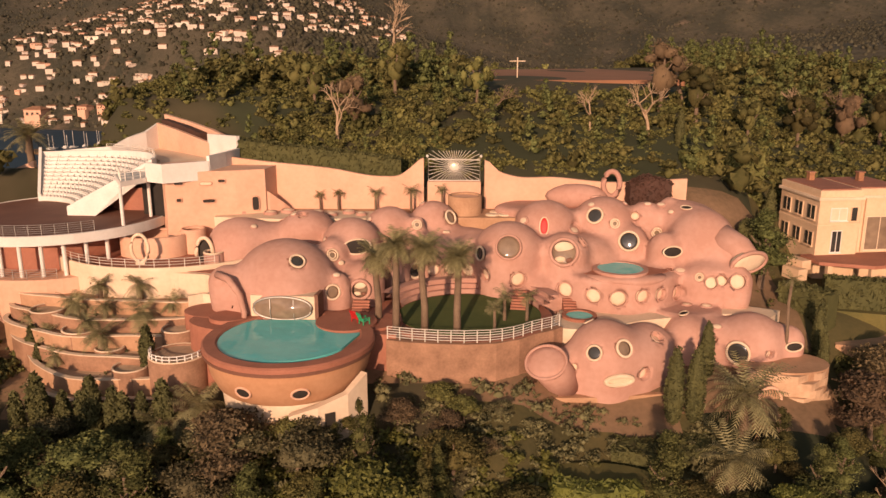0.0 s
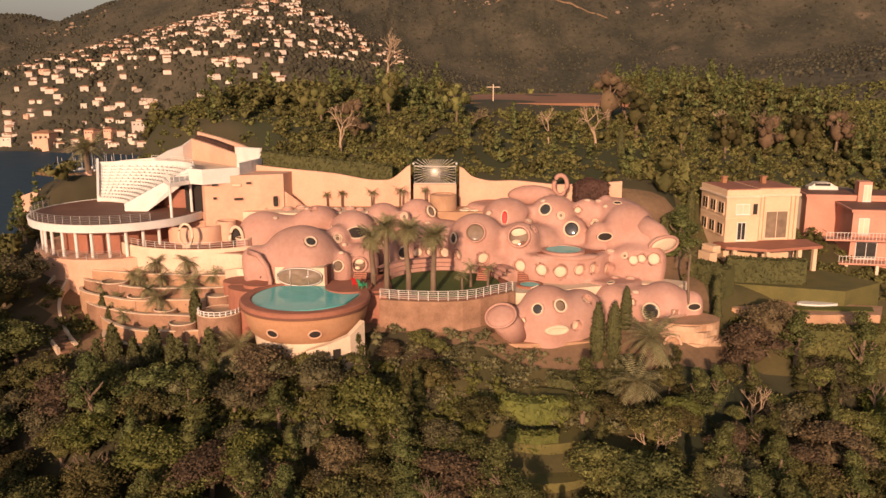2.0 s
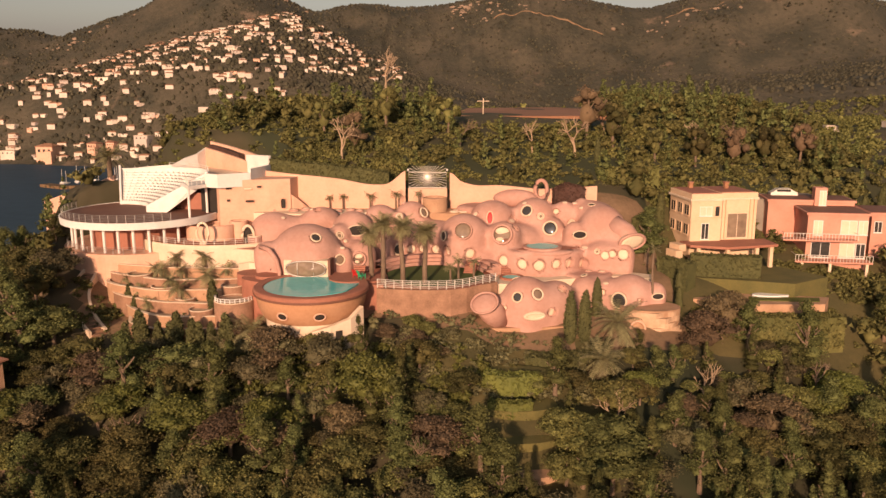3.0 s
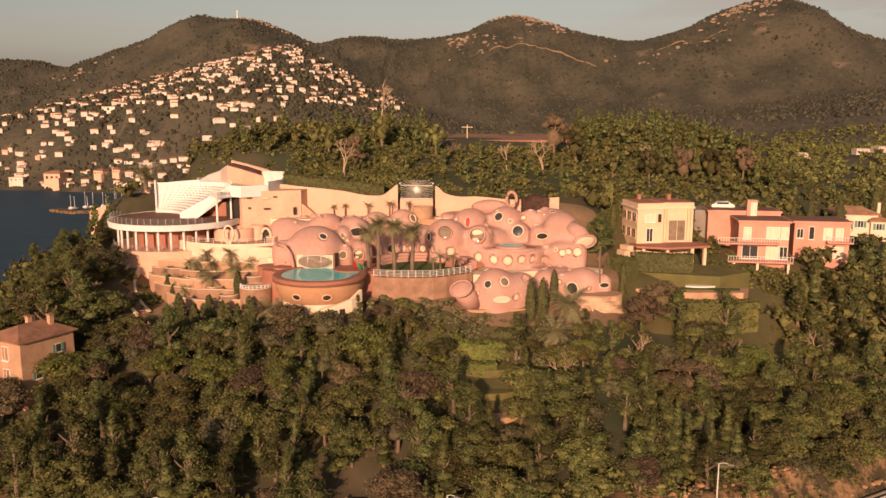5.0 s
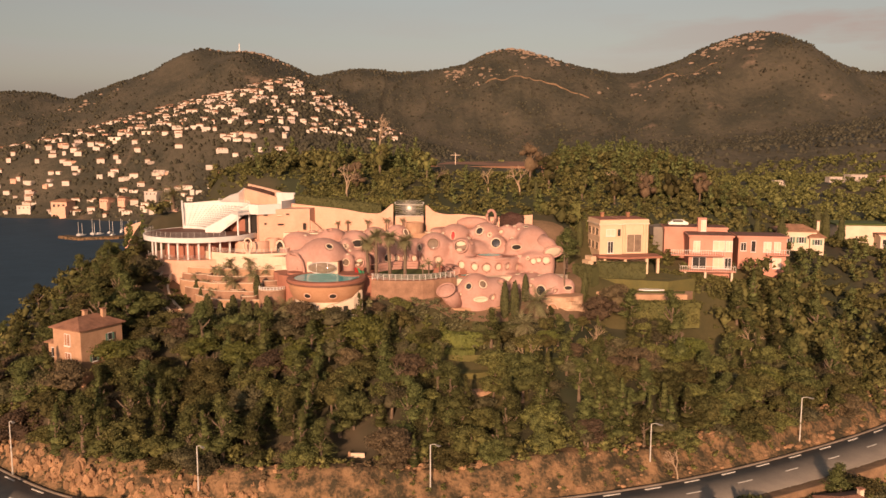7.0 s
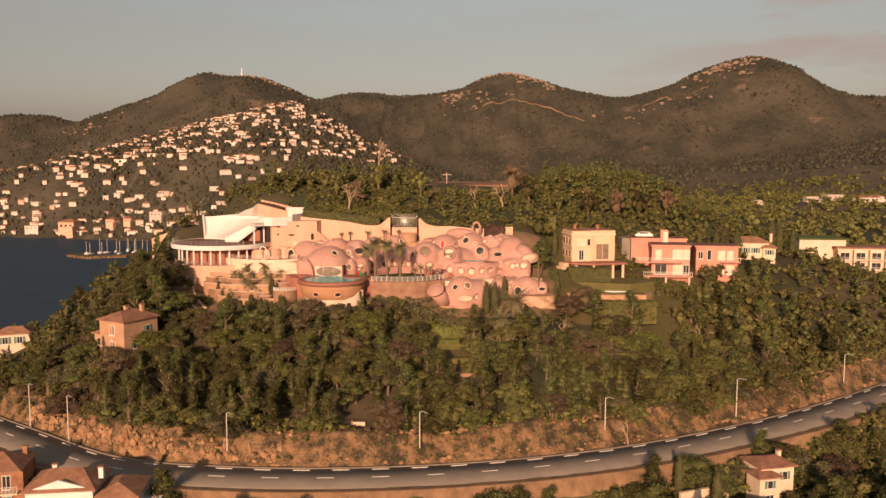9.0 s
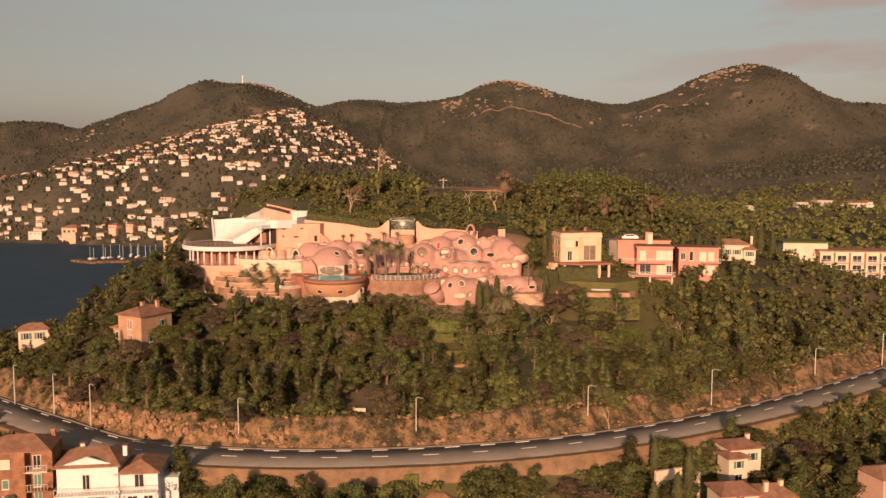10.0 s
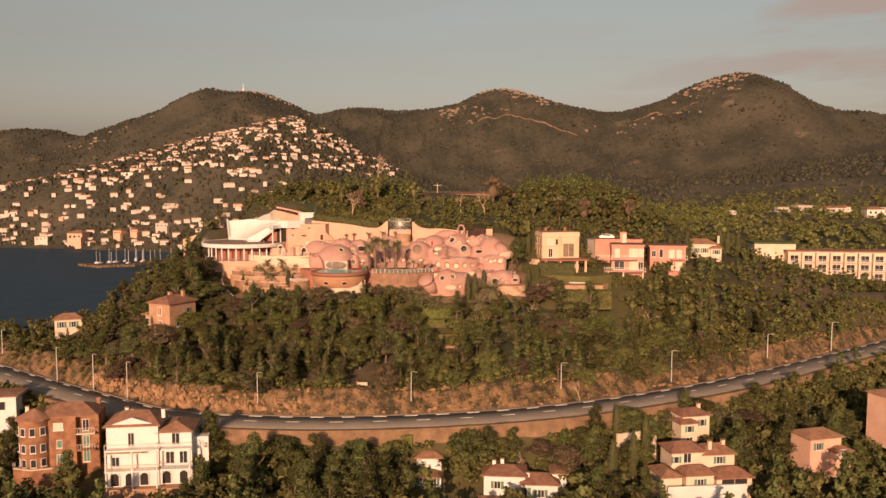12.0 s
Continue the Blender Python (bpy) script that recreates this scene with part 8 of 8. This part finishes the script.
slab("villa_wall", "low white garden wall in front of the villa", [(52, 1.6), (66, 3.2), (66, 3.6), (52, 2.0)], 32, 37.6, WHITE, "wall")
tiled_house("peach house with a broad clay tile roof", pose(82, 13.4, 40.2, 0, 0, 16), [(0, 0, -4, 6.6, 5.2, 7.2, 1.1), (2.6, -2.6, -4, 3.4, 2.8, 5.0, 0.6)], PEACH, [(-1.6, -2.62, 1.0, 0.9, 1.2, 270, GLASS), (2.6, -4.02, 0.0, 1.0, 1.1, 270, GLASS)])
tiled_house("tall peach house beside the wood", pose(103.5, 26.5, 41.0, 0, 0, 20), [(0, 0, -4, 7.0, 7.0, 10.4, 1.2)], PEACH, [(-1.6, -3.55, 3.6, 1.0, 1.4, 270, GLASS), (1.4, -3.55, 3.6, 1.0, 1.4, 270, GLASS), (-1.6, -3.55, 0.6, 1.0, 1.4, 270, GLASS), (1.4, -3.55, 0.6, 1.0, 1.4, 270, GLASS)])
slab("roadside_wall", "ruined pale wall below the road", [(46, 14.6), (54, 17.8), (53.8, 18.3), (45.8, 15.1)], 36, 42.6, CREAM, "wall")
# little kiosk and white panel beside the road
kiosk = thing("roadside_box", "small pale service box with a wall panel beside the road", "utility box")
part("panel", Shape().box(-2.6, 26.4, 45.0, 1.9, 0.3, 4.2), CREAM, kiosk); part("frame", Shape().box(-3.7, 26.3, 45.0, 0.3, 0.4, 4.4), STONEW, kiosk); part("box", Shape().box(-1.6, 24.3, 45.0, 1.7, 0.8, 0.9), CREAM, kiosk)


def street_lamp():
    r = thing("street_lamp", "tall grey street lamp with a short arm", "lamp", "street lamps")
    part("pole", Shape().tube([(0, 0, 0), (0, 0, 4), (0, 0, 7.8)], 0.11, 8, 0.07), METAL, r)
    part("arm", Shape().tube([(0, 0, 7.75), (0.35, -0.3, 8.0), (0.8, -0.7, 8.05)], 0.05, 6), METAL, r)
    part("lamp_head", Shape().box(1.0, -0.9, 7.95, 0.62, 0.3, 0.14, -40), GREYM, r)
    part("base", Shape().tube([(0, 0, -0.2), (0, 0, 0.6)], 0.17, 8), GREYM, r)
    return r


set_lamp = street_lamp()
for x, y in ((-71.5, 41.5), (-60.5, 34.8), (-50.5, 27.8), (-22.0, 19.3), (7.4, 20.4), (37.3, 28.6), (62.8, 40.6), (91.0, 60.0), (114.0, 76.5), (-95, 62)):
    copy_thing(set_lamp, pose(x, y, 44.95))
for o in (*set_lamp.children_recursive, set_lamp):
    bpy.data.objects.remove(o)

# apartment block in the right distance
A = thing("apartment_block", "long cream apartment block with stepped balconies", "building", at=pose(150, 170, 52.0, 0, 0, -7))
part("wall", Shape().box(14, 5, -9, 46, 10, 20.0), CREAM, A); part("wall", Shape().box(-12.5, 10, -9, 15, 12, 22.5), CREAM, A)
part("roof", Shape().box(14, 5, 11.0, 47, 11, 0.4), TILE, A); part("roof", Shape().box(-12.5, 10, 13.5, 16, 13, 0.5), LAWN, A)
for k in range(4):
    for i in range(9):
        balcony(A, -6.5 + i * 5.0, 0, -2.6 + k * 3.3, 4.4, 1.6, CREAM, WHITE)
        win(A, -6.5 + i * 5.0, -0.02, -2.5 + k * 3.3, 2.8, 2.1, 270, GLASS if (i + k) % 3 else DARK)
for i in range(10):
    part("pier", Shape().box(-9.0 + i * 5.0, -0.9, -8, 0.4, 1.8, 18.6), CREAM, A)

# ---------------------------------------------------------------- the town across the bay
def town_house(sx, sy, sz, wall_m, roof_m, rh):
    r = thing("town_house", "small pale hillside house with a clay roof", "house", "hillside town")
    part("wall", Shape().box(0, 0, -4, sx, sy, sz + 4).box(sx * 0.35, -sy * 0.55, -4, sx * 0.4, sy * 0.4, sz * 0.6 + 4), wall_m, r)
    part("roof", hip(Shape(), 0, 0, sz, sx, sy, rh, 0.5, 0.4), roof_m, r)
    for i in (-1, 0, 1):
        part("window", Shape().box(i * sx * 0.3, -sy / 2 - 0.03, sz * 0.5, 1.4, 0.12, 1.5), GLASS, r)
    return r


TW = mat("town_white_render", (0.60, 0.52, 0.45), (0.42, 0.35, 0.29), 0.8, 0.05, 1.0, obj=0.3)
protos = [town_house(12, 9, 6, TW, TILE, 1.6), town_house(9, 8, 5, TW, TILE, 1.5), town_house(15, 9, 6.5, TW, CREAM, 0.3), town_house(10, 8, 6, PEACH, TILE, 1.5), town_house(8, 7, 4.5, TW, TILE, 1.2)]
rng = np.random.default_rng(12)
made = 0
while made < 295:
    x, y = rng.uniform(-680, -60), 735 + 310 * rng.uniform() ** 1.1
    z = ground_z(x, y)
    if z < SEA_Z + 3 or (x > -170 and z < 100):
        continue
    o = copy_thing(protos[int(rng.integers(5))], pose(x, y, z - 0.5, 0, 0, rng.uniform(-35, 35)))
    s = rng.uniform(0.42, 0.74)
    o.scale = (s * rng.uniform(1.0, 1.7), s, s * rng.uniform(0.6, 0.85))
    made += 1
more, walls = Shape(), 0
roofs = Shape()
for i in range(760):
    x, y = rng.uniform(-740, -60), 725 + 335 * rng.uniform() ** 1.0
    z = ground_z(x, y)
    if z < SEA_Z + 3 or (x > -170 and z < 90):
        continue
    w_, d_, h_ = rng.uniform(4, 10), rng.uniform(4, 7), rng.uniform(2, 3.6)
    more.box(x, y, z - 2, w_, d_, h_ + 2)
    if rng.uniform() < 0.75:
        hip(roofs, x, y, z + h_, w_, d_, rng.uniform(0.8, 1.4), 0.5, 0.5)
tagged(part("far_houses", more, TW), "scattered small pale houses of the hillside town", "houses", kind="stuff")
tagged(part("far_roofs", roofs, TILE), "clay tile roofs of the scattered hillside houses", "roofs", kind="stuff")
for x, y, s in ((-415, 792, 1.9), (-366, 790, 1.2), (-346, 786, 1.0), (-462, 802, 1.0), (-312, 782, 1.1), (251, 378, 0.7), (262, 386, 0.8), (276, 372, 0.9), (270, 398, 0.7), (223, 380, 0.5), (190, 372, 0.5), (142, 378, 0.5), (290, 392, 0.9), (240, 390, 0.7), (304, 376, 0.8)):
    o = copy_thing(protos[3 if s > 1.5 else int(rng.integers(4))], pose(x, y, max(ground_z(x, y), SEA_Z + 1.5), 0, 0, rng.uniform(-25, 25)))
    o.scale = (s, s, s)
for p in protos:
    for o in (*p.children_recursive, p):
        bpy.data.objects.remove(o)
mast = thing("hilltop_mast", "tall white mast on the mountain top", "mast")
mzz = ground_z(-376, 1395)
part("shaft", Shape().tube([(-376, 1395, mzz - 6), (-376, 1395, mzz + 17)], 1.3, 8, 0.8), WHITE, mast); part("drum", Shape().tube([(-376, 1395, mzz - 4), (-376, 1395, mzz + 5)], 2.4, 10), WHITE, mast)
# marina: stone mole and moored boats
mole = Shape().ribbon([(-258, 690), (-262, 640), (-278, 602), (-304, 592), (-326, 606)], [SEA_Z + 2.2] * 5, [SEA_Z - 5] * 5, 9)
tagged(part("mole", mole, ROCK), "curved stone harbour mole", "mole", kind="structure")
rng = np.random.default_rng(31)
for i in range(16):
    bt = thing("sailing_boat", "small white moored sailing boat with a bare mast", "boat", "moored boats", at=pose(-322 + 4.0 * i + rng.uniform(-1, 1), 622 + rng.uniform(0, 40), SEA_Z, 0, 0, rng.uniform(60, 120)))
    hull = [(-4.5, 0), (-3.6, 1.3), (1.5, 1.5), (4.8, 0), (1.5, -1.5), (-3.6, -1.3)]
    part("hull", Shape().add([(x * 0.85, y * 0.6, -0.3) for x, y in hull] + [(x, y, 1.0) for x, y in hull], [tuple(range(6, 12))] + [(q, (q + 1) % 6, 6 + (q + 1) % 6, 6 + q) for q in range(6)]), WHITE, bt)
    part("cabin", Shape().box(-0.8, 0, 1.0, 3.2, 1.6, 0.7), WHITE, bt)
    part("mast", Shape().tube([(0.5, 0, 1.0), (0.5, 0, 12 + rng.uniform(-2, 2))], 0.16, 5), METAL, bt)
